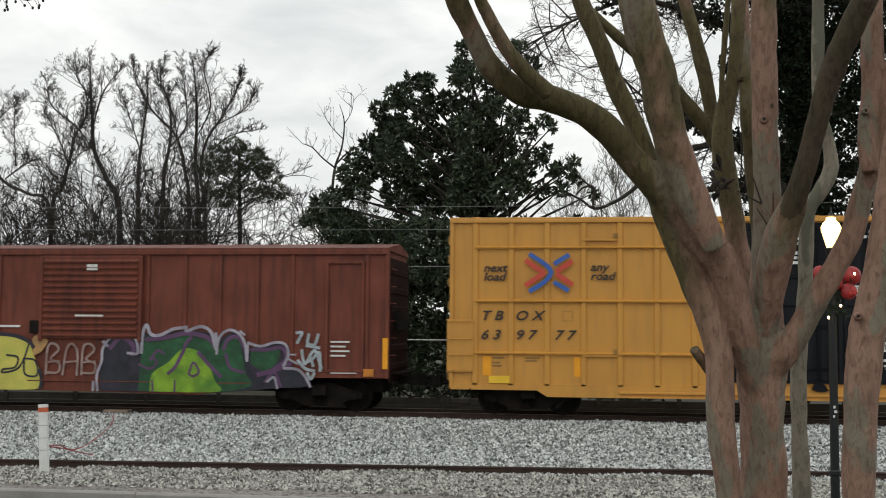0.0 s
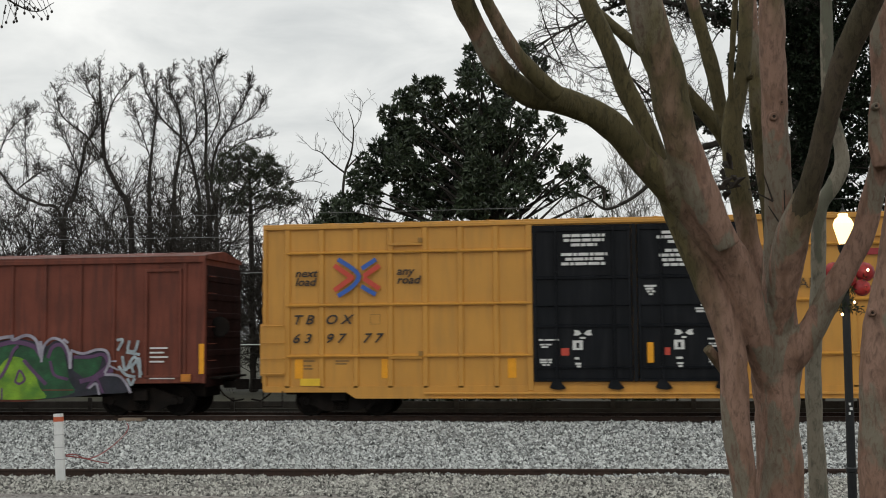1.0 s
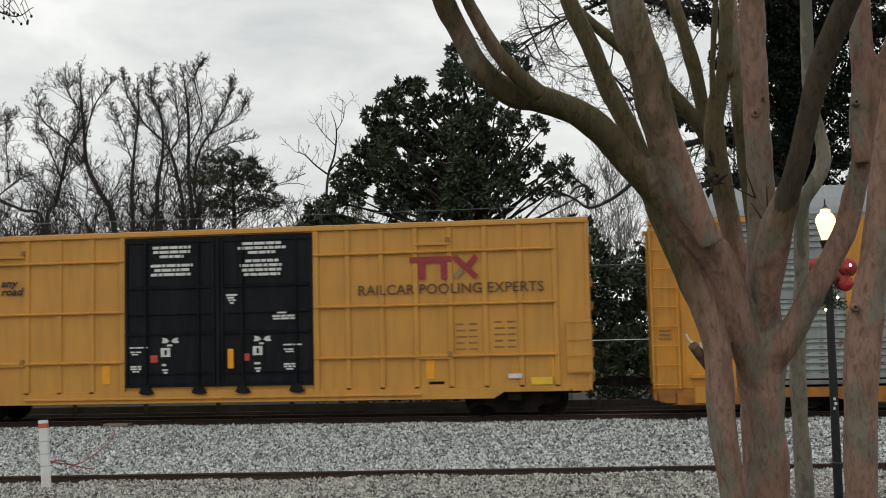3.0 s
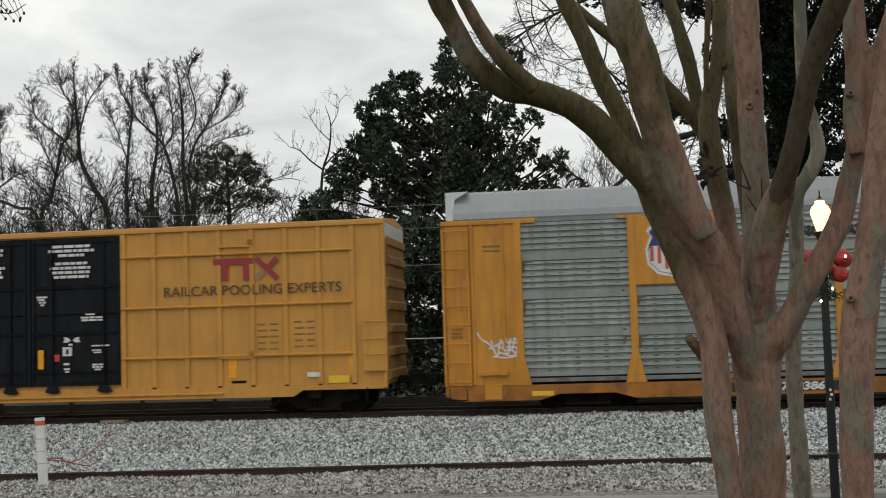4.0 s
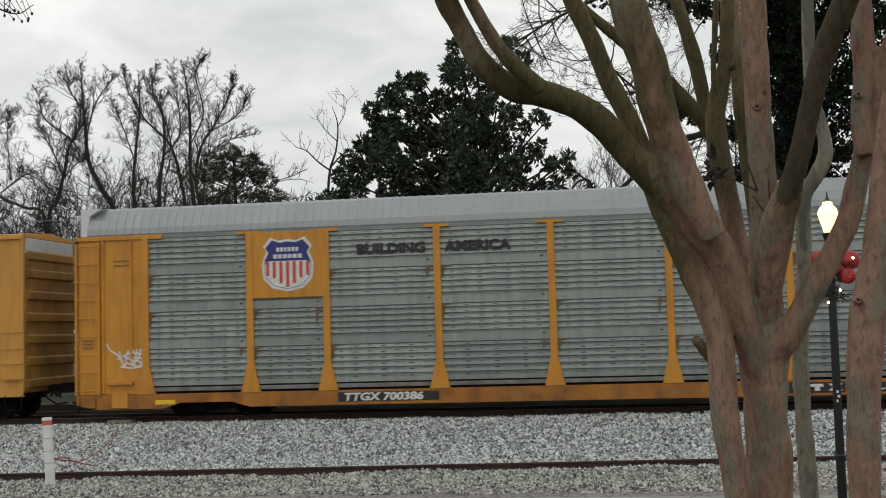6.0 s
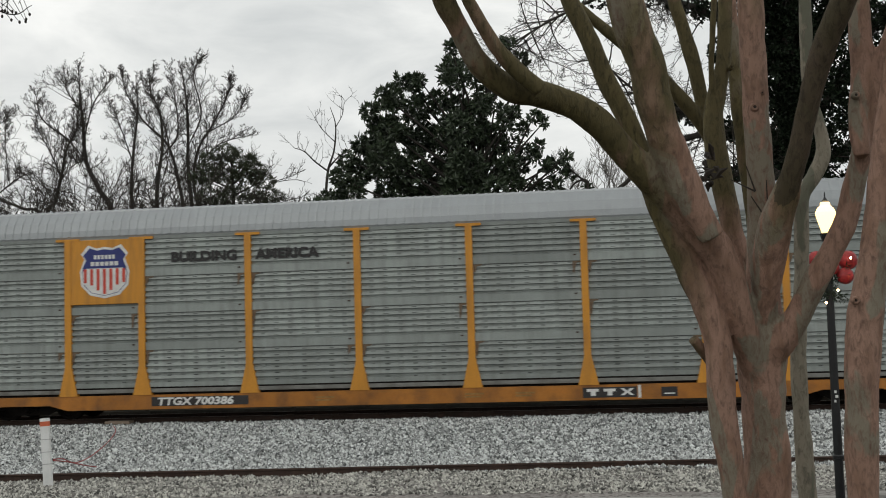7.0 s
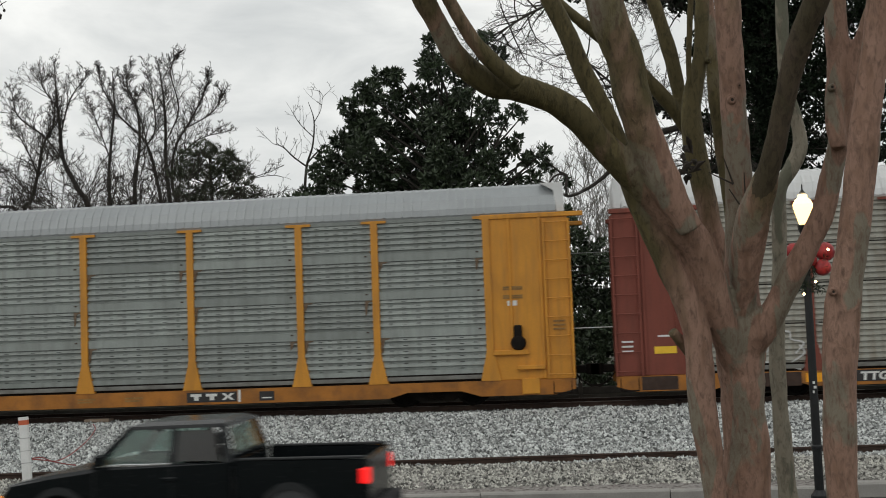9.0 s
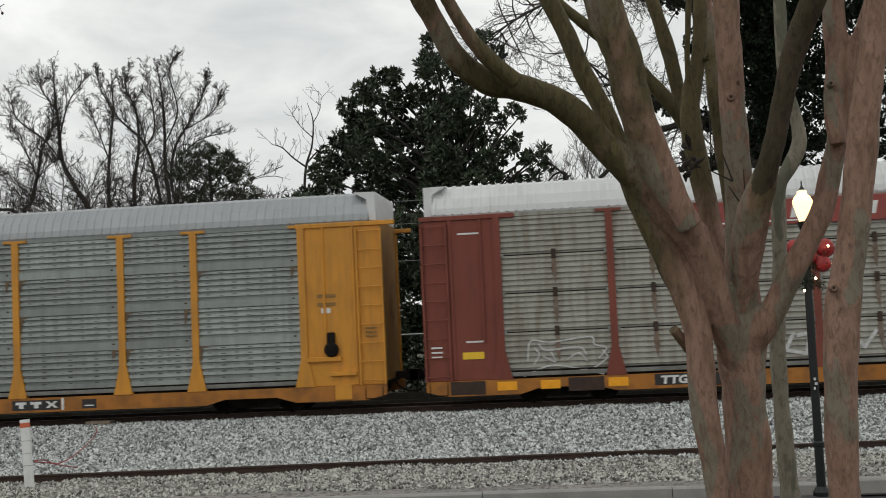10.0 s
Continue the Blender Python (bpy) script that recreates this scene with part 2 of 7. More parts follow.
CONCRETE = material("old_concrete", (0.30, 0.29, 0.27), 0.9, var=0.15, scale=1.2, fine=50, dirt=(0.16, 0.15, 0.14), dirt_amount=0.5, bump=0.3)
GRASS = material("winter_grass_and_leaf_litter", (0.04, 0.038, 0.02), 0.95, var=0.35, scale=0.4, fine=12, bump=0.6)


def land():
    ys = [-400, -120, -40, -24, -20.2, -19.4, -18.7, -18.4, -14.0, -10.9, -10.6, -10.0, -9.2, -8.4, -7.6, -6.8, -6.0, -5.3, -4.6, -4.0, -3.2, -2.5, -1.8,
          -1.2, -0.6, -0.2, 0.2, 1.0, 2.0, 3.2, 3.7, 4.2, 5.2, 6.5, 9, 14, 25, 50, 120, 300, 900]
    xs = [-900, -300, -120, -60, -40] + [-30 + 0.5 * i for i in range(101)] + [30, 45, 60, 120, 300, 900]
    sh = Shape()
    for y in ys:
        for x in xs:
            z = ground_z(y)
            if -10.2 < y < 0.1 and -32 < x < 22:
                z += 0.05 * noise.noise(Vector((x * 0.7, y * 0.9, 3.1))) + 0.02 * noise.noise(Vector((x * 2.3, y * 2.9, 7.0)))
            sh.v.append((x, y, z))
    w = len(xs)
    for j in range(len(ys) - 1):
        for i in range(w - 1):
            sh.f.append((j * w + i, j * w + i + 1, (j + 1) * w + i + 1, (j + 1) * w + i))
    ob = part("ground", sh, GRAVEL, fix=False)
    for m in (DIRT_GRAVEL, GRASS, OILY_SHADED_BED):
        ob.data.materials.append(m)
    mid = [(ys[j] + ys[j + 1]) / 2 for j in range(len(ys) - 1)]
    for p in ob.data.polygons:
        y = mid[p.index // (w - 1)]
        # index 3: strip along the train with its shade put into the colour
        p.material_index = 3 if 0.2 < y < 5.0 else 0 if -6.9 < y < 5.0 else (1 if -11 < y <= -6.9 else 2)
    return tagged(ob, "grey granite ballast bank with brown gravel verge beside it", "ground", kind="structure")


land()
road = tagged(part("road", Shape().prism([(-18.4, ROAD_Z - 0.2), (-10.85, ROAD_Z - 0.2), (-10.85, ROAD_Z), (-14.3, ROAD_Z + 0.05), (-18.4, ROAD_Z)], -400, 400, "x"), ASPHALT),
              "worn grey asphalt street along the railway", "road", kind="structure")


def kerb():
    k = thing("kerb", "grey concrete kerb in cast lengths with open joints", "kerb", kind="structure")
    sh = Shape().prism([(-10.85, -0.9), (-10.7, -0.9), (-10.7, -0.545), (-10.72, -0.53), (-10.82, -0.53), (-10.85, -0.56)], 0.006, 2.994, "x")
    me = mesh_of("kerbstone", sh, CONCRETE)
    for i in range(-20, 14):
        part("kerbstone", me, CONCRETE, k, at=pose(1.33 + 3 * i, 0.0, -0.07 + 0.004 * (i * 7 % 3)))


kerb()


def ballast_stones(count, y0, y1, mat, name, label, size, seed):
    """Loose angular stones on the bank, one joined mesh."""
    rng = np.random.default_rng(seed)
    base = np.array([(1, 0, 0), (-1, 0, 0), (0, 1, 0), (0, -1, 0), (0, 0, 1), (0, 0, -1)], float)
    tri = np.array([(0, 2, 4), (2, 1, 4), (1, 3, 4), (3, 0, 4), (2, 0, 5), (1, 2, 5), (3, 1, 5), (0, 3, 5)])
    x, y = rng.uniform(-19, 7.5, count), rng.uniform(y0, y1, count)
    z = np.array([ground_z(b) + 0.05 * noise.noise(Vector((a * 0.7, b * 0.9, 3.1))) + 0.02 * noise.noise(Vector((a * 2.3, b * 2.9, 7.0))) for a, b in zip(x, y)])
    r = rng.uniform(0.55, 1.25, (count, 1, 3)) * size * rng.uniform(0.7, 1.3, (count, 1, 1))
    jit = base[None] + rng.uniform(-0.35, 0.35, (count, 6, 3))
    a, b = rng.uniform(0, 6.28, count), rng.uniform(-0.6, 0.6, count)
    p = jit * r
    ca, sa, cb, sb = np.cos(a)[:, None], np.sin(a)[:, None], np.cos(b)[:, None], np.sin(b)[:, None]
    q = np.stack([p[..., 0] * ca - p[..., 1] * sa, p[..., 0] * sa + p[..., 1] * ca, p[..., 2]], -1)
    q = np.stack([q[..., 0], q[..., 1] * cb - q[..., 2] * sb, q[..., 1] * sb + q[..., 2] * cb], -1)
    q += np.stack([x, y, z + size * 0.25], -1)[:, None]
    faces = (tri[None] + 6 * np.arange(count)[:, None, None]).reshape(-1, 3)
    me = bpy.data.meshes.new(name)
    me.from_pydata(q.reshape(-1, 3), [], faces)
    me.materials.append(mat)
    return tagged(new(name, me), label, "gravel", kind="stuff")


STONE = material("granite_stone", (0.405, 0.418, 0.41), 0.9, var=0.12, scale=9, bump=0.2, per_island=0.85)
STONE_BROWN = material("brown_grey_stone", (0.335, 0.33, 0.30), 0.9, var=0.12, scale=9, bump=0.2, per_island=0.85)
ballast_stones(52000, -7.2, 0.45, STONE, "ballast_stones", "loose angular grey granite ballast stones", 0.04, 5)
ballast_stones(24000, -10.1, -7.0, STONE_BROWN, "verge_gravel", "finer brown-grey gravel along the verge", 0.034, 6)


# ---- tracks ----
def rail_outline(y, z):
    """Section of a rail with its head top at z."""
    half = ((0.034, 0), (0.036, -0.03), (0.01, -0.042), (0.009, -0.13), (0.07, -0.15), (0.072, -0.165))
    return [(y - a, z + b) for a, b in half] + [(y + a, z + b) for a, b in reversed(half)]


def track():
    t = thing("railway_track", "main line track with rusty rails on timber sleepers", "railway track", kind="structure")
    for y in (0.83, 2.27):
        part("rail", Shape().prism(rail_outline(y, 0.0), -260, 260, "x"), RUST, t)
        part("rail_head", Shape().box(-260, 260, y - 0.03, y + 0.03, 0.0005, 0.004, 0.001), TREAD, t, "bright worn running surface")
    tie = mesh_of("sleeper", Shape().box(-0.11, 0.11, 0.25, 2.85, -0.33, -0.155, 0.012), material("creosoted_timber", (0.05, 0.038, 0.03), 0.9, var=0.3, scale=5))
    for i in range(120):
        part("sleeper", tie, None, t, at=pose(-45 + 0.58 * i, 0, 0))


track()


def siding():
    s = thing("siding_track", "disused siding with one rusty rail showing above the gravel", "railway track", kind="structure")
    for y in (-7.72, ):
        sh = Shape().prism(rail_outline(0, 0.0), -60, 60, "x")
        part("rail", sh, RUST, s, "rust-brown rail half sunk in gravel", at=pose(-10.7, y, -0.455, 0, 0, 4.1))


siding()


# ---- rolling stock ----
WHEELS = []   # wheelsets, turned with the train
CARS = []
WHEEL_R = 0.42


def wheelset_mesh():
    sh = Shape()
    for y, s in ((0.83, 1), (2.27, -1)):
        prof = [(0.05, -0.07), (0.11, -0.075), (0.13, -0.03), (0.33, -0.02), (0.35, -0.065), (WHEEL_R, -0.065), (WHEEL_R, 0.05), (WHEEL_R + 0.025, 0.06), (WHEEL_R + 0.02, 0.08),
                (0.35, 0.08), (0.33, 0.03), (0.13, 0.03), (0.05, 0.05)]
        sh.lathe([(r, h * s) for r, h in prof], "y", (0, y - 1.55, 0), 24)
    sh.tube([(0, -0.95, 0), (0, 0.95, 0)], 0.075, 10)
    for a in range(3):
        c, s = math.cos(a * 2.094), math.sin(a * 2.094)
        sh.box(c * 0.05 - 0.02, c * 0.05 + 0.02, -0.97, -0.95, s * 0.05 - 0.02, s * 0.05 + 0.02, 0.004)
    return mesh_of("wheelset", sh, STEEL_DARK)


WHEELSET = wheelset_mesh()


def bogie(car, x):
    """A three-piece truck: two side frames with springs, a bolster and two wheelsets."""
    b = part("bogie", Shape().box(x - 0.2, x + 0.2, 0.2, 2.9, 0.42, 0.72, 0.03), STEEL_DARK, car, "dark cast steel truck")
    for y in (0.42, 2.56):
        out = [(-1.15, 0.5), (-1.12, 0.36), (-0.72, 0.3), (-0.45, 0.16), (0.45, 0.16), (0.72, 0.3), (1.12, 0.36), (1.15, 0.5), (0.75, 0.62), (0.35, 0.76), (-0.35, 0.76), (-0.75, 0.62)]
        part("side_frame", Shape().prism([(x + a, z) for a, z in out], y, y + 0.12), STEEL_DARK, b)
        for dx in (-0.14, 0, 0.14):
            sp = Shape()
            for k in range(5):
                sp.lathe([(0.03, 0), (0.06, 0.012), (0.06, 0.028), (0.03, 0.04)], "z", (x + dx, y - 0.03, 0.2 + 0.05 * k), 10)
            part("spring", sp, STEEL_DARK, b)
        for dx in (-0.9, 0.9):
            part("axle_box", Shape().lathe([(0.02, -0.06), (0.1, -0.05), (0.12, 0.0), (0.12, 0.1)], "y", (x + dx, y, WHEEL_R), 14), STEEL_DARK, b)
    for dx in (-0.9, 0.9):
        w = part("wheelset", WHEELSET, None, b, at=pose(x + dx, 1.55, WHEEL_R))
        WHEELS.append((w, x + dx))


def coupler(car, x, s):
    """Coupler, draft gear and a hanging air hose at one end; s is the way out."""
    sh = Shape().box(min(x, x + 0.42 * s), max(x, x + 0.42 * s), 1.45, 1.65, 0.72, 0.92, 0.02)
    sh.prism([(x + a * s, y) for a, y in ((0.4, 1.36), (0.62, 1.36), (0.74, 1.44), (0.74, 1.52), (0.62, 1.56), (0.6, 1.72), (0.4, 1.72))], 0.68, 0.96, "z")
    part("coupler", sh, STEEL_DARK, car)
    part("air_hose", Shape().tube([(x, 1.1, 0.75), (x + 0.15 * s, 1.08, 0.55), (x + 0.4 * s, 1.12, 0.38), (x + 0.68 * s, 1.2, 0.42)], 0.025, 6), STEEL_DARK, car)


def ladder(car, mat, x0, x1, z0, z1, step, y=-0.02, face="side", xe=0.0):
    """Side rails and rungs of a grab-iron ladder on the side."""
    n = int(round((z1 - z0) / step))
    for x in (x0, x1):
        part("ladder_rail", Shape().box(x - 0.03, x + 0.03, y - 0.03, y + 0.05, z0, z1, 0.005), mat, car)
    for i in range(n + 1):
        z = z0 + 0.12 + (z1 - z0 - 0.2) * i / n
        part("rung", Shape().tube([(x0, y + 0.01, z), (x0 + 0.02, y - 0.05, z), (x1 - 0.02, y - 0.05, z), (x1, y + 0.01, z)], 0.014, 6), mat, car)


def bars(car, name, mat, x, z, rows, y=-0.004, label=""):
    """Small lettering that cannot be read: short bars, row by row (widths), from the top left."""
    sh = Shape()
    for i, (row, w) in enumerate(rows):
        sh.box(x, x + w, y - 0.002, y, z - row, z - row + 0.045, 0.001)
    return part(name, sh, mat, car, label)


BLUE = material("blue_decal", (0.03, 0.11, 0.42), 0.5, var=0.06, scale=5)
RED = material("red_decal", (0.55, 0.06, 0.035), 0.5, var=0.08, scale=5)
WINE = material("wine_red_decal", (0.30, 0.025, 0.03), 0.5, var=0.1, scale=5)
AMBER = material("amber_reflector", (0.85, 0.36, 0.01), 0.35, var=0.06, scale=5)
DECAL_YELLOW = material("yellow_decal", (0.8, 0.5, 0.03), 0.5, var=0.06, scale=5)
NAVY = material("navy_decal", (0.02, 0.03, 0.16), 0.5, var=0.06, scale=5)
WORN_BLACK = material("worn_black_lettering", (0.25, 0.135, 0.035), 0.6, var=0.3, scale=8)


def stroke(points, width, y=-0.004, thick=0.003):
    """A flat band along points (x, z) with its own thickness."""
    sh = Shape()
    for i in range(len(points) - 1):
        (ax, az), (bx, bz) = points[i], points[i + 1]
        d = math.hypot(bx - ax, bz - az) or 1
        nx, nz = -(bz - az) / d * width / 2, (bx - ax) / d * width / 2
        e = 0.25 * width / d if len(points) > 2 else 0
        ax, az, bx, bz = ax - (bx - ax) * e, az - (bz - az) * e, bx + (bx - ax) * e, bz + (bz - az) * e
        sh.prism([(ax + nx, az + nz), (bx + nx, bz + nz), (bx - nx, bz - nz), (ax - nx, az - nz)], y - thick - 0.0004 * i, y)
    return sh


def sill_outline(x0, x1, low, high, drop, a, b):
    return [(x0, high), (x0, low), (a, low), (a + 0.25, drop), (b - 0.25, drop), (b, low), (x1, low), (x1, high)]


def yellow_boxcar():
    L, R, DL, DR = -27.87, -8.41, -20.77, -15.58
    c = thing("boxcar", "tall mustard-yellow steel boxcar with black double doors and ribbed sides", "boxcar", group="train cars")
    body = Shape().box(L + 0.05, R - 0.05, 0.05, 3.05, 0.75, 5.0, 0.02)
    part("body", body, YELLOW, c)
    part("underframe", Shape().box(L + 0.3, R - 0.3, 1.1, 2.0, 0.55, 0.78, 0.03), STEEL_DARK, c)
    roof = Shape().prism([(-0.01, 5.0), (-0.01, 5.06), (0.08, 5.08), (1.55, 5.2), (3.02, 5.08), (3.11, 5.06), (3.11, 5.0)], L, R, "x")
    part("roof", roof, YELLOW, c)
    for i in range(18):
        x = L + 0.6 + i * (R - L - 1.2) / 17
        part("roof_rib", Shape().prism([(0.0, 5.065), (1.55, 5.21), (3.1, 5.065), (3.1, 5.085), (1.55, 5.235), (0.0, 5.085)], x - 0.04, x + 0.04, "x"), YELLOW, c)
    part("top_rail", Shape().box(L, R, -0.03, 0.06, 4.93, 5.02, 0.012), YELLOW, c)
    for y0, y1 in ((0.0, 0.08), (3.02, 3.1)):
        part("side_sill", Shape().prism(sill_outline(L, R, 0.66, 0.82, 0.5, L + 2.25, R - 2.25), y0, y1), YELLOW, c)
    part("sill_ledge", Shape().box(DL - 2.8, DR + 2.8, -0.06, 0.02, 0.6, 0.66, 0.01), YELLOW, c)
    part("sill_ledge", Shape().box(DL - 2.6, DR + 2.6, -0.05, 0.02, 0.5, 0.53, 0.008), YELLOW, c)
    posts = [DL - 0.92 * k for k in range(1, 8)] + [DR + 0.9 * k for k in range(1, 8)]
    for x in posts:
        part("side_post", Shape().prism([(x - 0.09, 0.06), (x - 0.06, 0.0), (x + 0.06, 0.0), (x + 0.09, 0.06)], 0.78, 4.95, "z"), YELLOW, c)
    for z in (1.6, 2.93, 4.3):
        for a, b in ((DL - 6.44, DL), (DR, DR + 6.3)):
            part("side_rib", Shape().prism([(0.06, z - 0.035), (-0.04, z - 0.03), (-0.05, z + 0.0), (0.06, z + 0.05)], a, b, "x"), YELLOW, c)
    for a in (DL - 0.13, DR - 0.02):
        part("door_post", Shape().box(a, a + 0.15, -0.01, 0.08, 0.7, 4.95, 0.01), YELLOW, c)
    for a, b in ((L, L + 0.1), (R - 0.1, R)):
        part("corner_post", Shape().box(a, b, -0.01, 0.09, 0.66, 4.96, 0.015), YELLOW, c)
    # lower grab-iron panels at the ends
    for a, b in ((L - 0.06, L + 0.62), (R - 0.62, R + 0.02)):
        part("grab_panel", Shape().box(a, b, -0.03, -0.012, 1.1, 2.45, 0.004), YELLOW, c)
        for z in (1.15, 1.55, 1.95, 2.4):
            part("grab_iron", Shape().tube([(a + 0.04, -0.02, z), (a + 0.05, -0.09, z), (b - 0.05, -0.09, z), (b - 0.04, -0.02, z)], 0.014, 6), YELLOW, c)
        part("step", Shape().tube([(a + 0.08, 0.0, 0.7), (a + 0.08, -0.01, 0.3), (b - 0.08, -0.01, 0.3), (b - 0.08, 0.0, 0.7)], 0.018, 6), STEEL_DARK, c, "black sill step")
    # jacking brackets and hinge-like stops
    for x, z, s in ((L + 3.72, 4.5, 1), (L + 3.72, 1.56, 1), (DR + 3.06, 4.5, 1), (DR + 3.06, 1.56, 1)):
        part("bracket", Shape().box(x - 0.35, x + 0.55, -0.03, 0.03, z - 0.04, z + 0.03, 0.008), YELLOW, c)
        part("bracket", Shape().box(x + 0.45, x + 0.55, -0.06, 0.03, z + 0.03, z + 0.16, 0.01), GRIMY_SHADED_YELLOW, c)
    # the end colour holds grime and the shade of the gap
    # corrugated ends
    for xe, s in ((L, -1), (R, 1)):
        zs = [1.0, 1.6, 2.2, 2.8, 3.4, 4.0, 4.5]
        for z in zs:
            part("end_corrugation", Shape().prism([(xe - 0.05 * s, z - 0.18), (xe + 0.07 * s, z - 0.09), (xe + 0.07 * s, z + 0.09), (xe - 0.05 * s, z + 0.18)], 0.15, 2.95), GRIMY_SHADED_YELLOW, c)
        part("end_wall", Shape().box(min(xe - 0.04 * s, xe + 0.008 * s), max(xe - 0.04 * s, xe + 0.008 * s), 0.1, 3.0, 0.8, 4.56, 0.01), GRIMY_SHADED_YELLOW, c, "grimy ribbed end wall, darkened for the shade between the cars")
        part("end_top_panel", Shape().box(min(xe - 0.04 * s, xe + 0.015 * s), max(xe - 0.04 * s, xe + 0.015 * s), 0.12, 2.98, 4.55, 4.98, 0.01),
             material("pale_end_panel", (0.52, 0.53, 0.53), 0.5, var=0.08), c, "pale grey upper end panel")
        coupler(c, xe, s)
    # black plug doors
    part("door_post", Shape().box((DL + DR) / 2 - 0.06, (DL + DR) / 2 + 0.06, -0.05, 0.08, 0.92, 4.9, 0.012), BLACKDOOR, c, "black centre post")
    rng = random.Random(12)

    def notice(d, x, z, rows, h=0.075, gap=0.045, mat=WHITE_MARK):
        """Centred lines of lettering too small to read: one run of uneven word bars a line."""
        for i, w in enumerate(rows):
            sh, u = Shape(), -w / 2
            while u < w / 2 - 0.05:
                k = min(rng.uniform(0.08, 0.3), w / 2 - u)
                sh.box(x + u, x + u + k, -0.056, -0.052, z - (h + gap) * i - h, z - (h + gap) * i, 0.001)
                u += k + 0.03
            part("stencil", sh, mat, d, "white stencilled line")
    for q, (a, b) in enumerate(((DL + 0.02, (DL + DR) / 2 - 0.07), ((DL + DR) / 2 + 0.07, DR - 0.02))):
        w = b - a
        d = part("door", Shape().box(a, b, 0.0, 0.08, 0.92, 4.9, 0.015), BLACKDOOR, c, "black plug door")
        for z, h in ((0.97, 0.05), (1.28, 0.03), (2.33, 0.045), (2.84, 0.012), (3.56, 0.05), (4.8, 0.07)):
            part("door_rib", Shape().prism([(0.01, z - h), (-0.05, z - h * 0.8), (-0.055, z + h * 0.3), (0.01, z + h)], a + 0.01, b - 0.01, "x"), BLACKDOOR, d)
        for u in (0.02, 0.24, 0.82, 0.98):
            part("door_stile", Shape().box(a + w * u - 0.04, a + w * u + 0.04, -0.045, 0.02, 0.94, 4.88, 0.012), BLACKDOOR, d)
        for u in (0.24, 0.82):
            x = a + w * u
            part("lock_bar", Shape().tube([(x, -0.07, 0.95), (x, -0.07, 4.88)], 0.02, 6), BLACKDOOR, d)
            part("door_roller", Shape().prism([(x - 0.2, 0.78), (x - 0.12, 0.94), (x + 0.08, 0.94), (x + 0.22, 0.76), (x + 0.08, 0.72), (x - 0.1, 0.74)], -0.08, -0.01), BLACKDOOR, d)
        x = a + w * (0.53 if q == 0 else 0.46)
        notice(d, x, 4.66 if q == 0 else 4.7, (1.06, 1.02, 0.66) if q == 0 else (1.06, 1.3, 0.74))
        notice(d, x, 4.18 if q == 0 else 4.24, (1.16, 0.96, 1.16) if q == 0 else (0.9, 1.2, 1.08, 0.98))
        x = a + w * (0.45 if q == 0 else 0.4)
        part("stencil", Shape().box(x - 0.13, x + 0.13, -0.012, -0.002, 1.72, 1.96, 0.001), WHITE_MARK, d, "white pictogram square")
        part("stencil_mark", Shape().box(x - 0.03, x + 0.04, -0.015, -0.011, 1.77, 1.9, 0.001), BLACKDOOR, d)
        part("stencil", Shape().box(x - 0.42, x - 0.22, -0.012, -0.002, 1.58, 1.77, 0.001), RED, d, "orange-red label")
        for s in (-1, 1):
            part("stencil", Shape().prism([(x + 0.13 + s * e, 2.13 + g) for e, g in ((0.03, 0.0), (0.1, 0.08), (0.22, 0.1), (0.2, 0.03), (0.24, -0.04), (0.12, -0.05))], -0.012, -0.002), WHITE_MARK, d, "white hand-shaped pictogram")
        notice(d, x + 0.13, 2.05, (0.14,), 0.05)
        notice(d, x, 1.54, (0.16,), 0.06)
        notice(d, x + 0.02, 1.4, (0.18, 0.1), 0.05, 0.02)
        e = a + w * (0.2 if q == 0 else 0.82)
        notice(d, e - 0.1, 2.0, (0.5,), 0.04)
        notice(d, e - 0.18, 1.88, (0.3, 0.22), 0.04, 0.02)
        notice(d, e - 0.18, 1.5, (0.3, 0.3, 0.18), 0.045, 0.02)
    xm = (DL + DR) / 2
    part("door_handle", Shape().box(xm + 0.28, xm + 0.44, -0.1, -0.04, 1.38, 1.9, 0.02), AMBER, c, "amber door handle")
    notice(c, xm + 0.4, 3.34, (0.32, 0.26, 0.2, 0.1), 0.05, 0.02)
    notice(c, DR - 0.85, 2.84, (0.26,), 0.04)
    notice(c, DR - 0.78, 2.76, (0.66, 0.62), 0.05, 0.02)
    # lettering, left half
    letters("lettering", "next", 0.29, L + 0.87, 3.68, BLACK_MARK, c, y=-0.002, lean=0.25, wide=1.12, weight=0.006)
    letters("lettering", "load", 0.29, L + 0.87, 3.45, BLACK_MARK, c, y=-0.002, lean=0.25, wide=1.12, weight=0.006)
    letters("lettering", "any", 0.29, L + 3.59, 3.7, BLACK_MARK, c, y=-0.002, lean=0.25, wide=1.12, weight=0.006)
    letters("lettering", "road", 0.29, L + 3.59, 3.47, BLACK_MARK, c, y=-0.002, lean=0.25, wide=1.12, weight=0.006)
    for t, x, z in (("T B", 0.79, 2.44), ("O X", 1.67, 2.44), ("6 3", 0.79, 1.95), ("9 7", 1.68, 1.95), ("7 7", 2.67, 1.95)):
        letters("lettering", t, 0.34, L + x, z, BLACK_MARK, c, y=-0.002, lean=0.3, wide=1.16, weight=0.006)
    mx, mz = L + 2.56, 3.64      # crossed emblem of red and blue bands
    part("emblem_band", stroke([(mx - 0.59, mz + 0.31), (mx - 0.14, mz + 0.00), (mx - 0.59, mz - 0.31)], 0.125, -0.052), RED, c, "red chevron band")
    part("emblem_band", stroke([(mx + 0.59, mz + 0.31), (mx + 0.17, mz + 0.03)], 0.125, -0.052), RED, c, "red band")
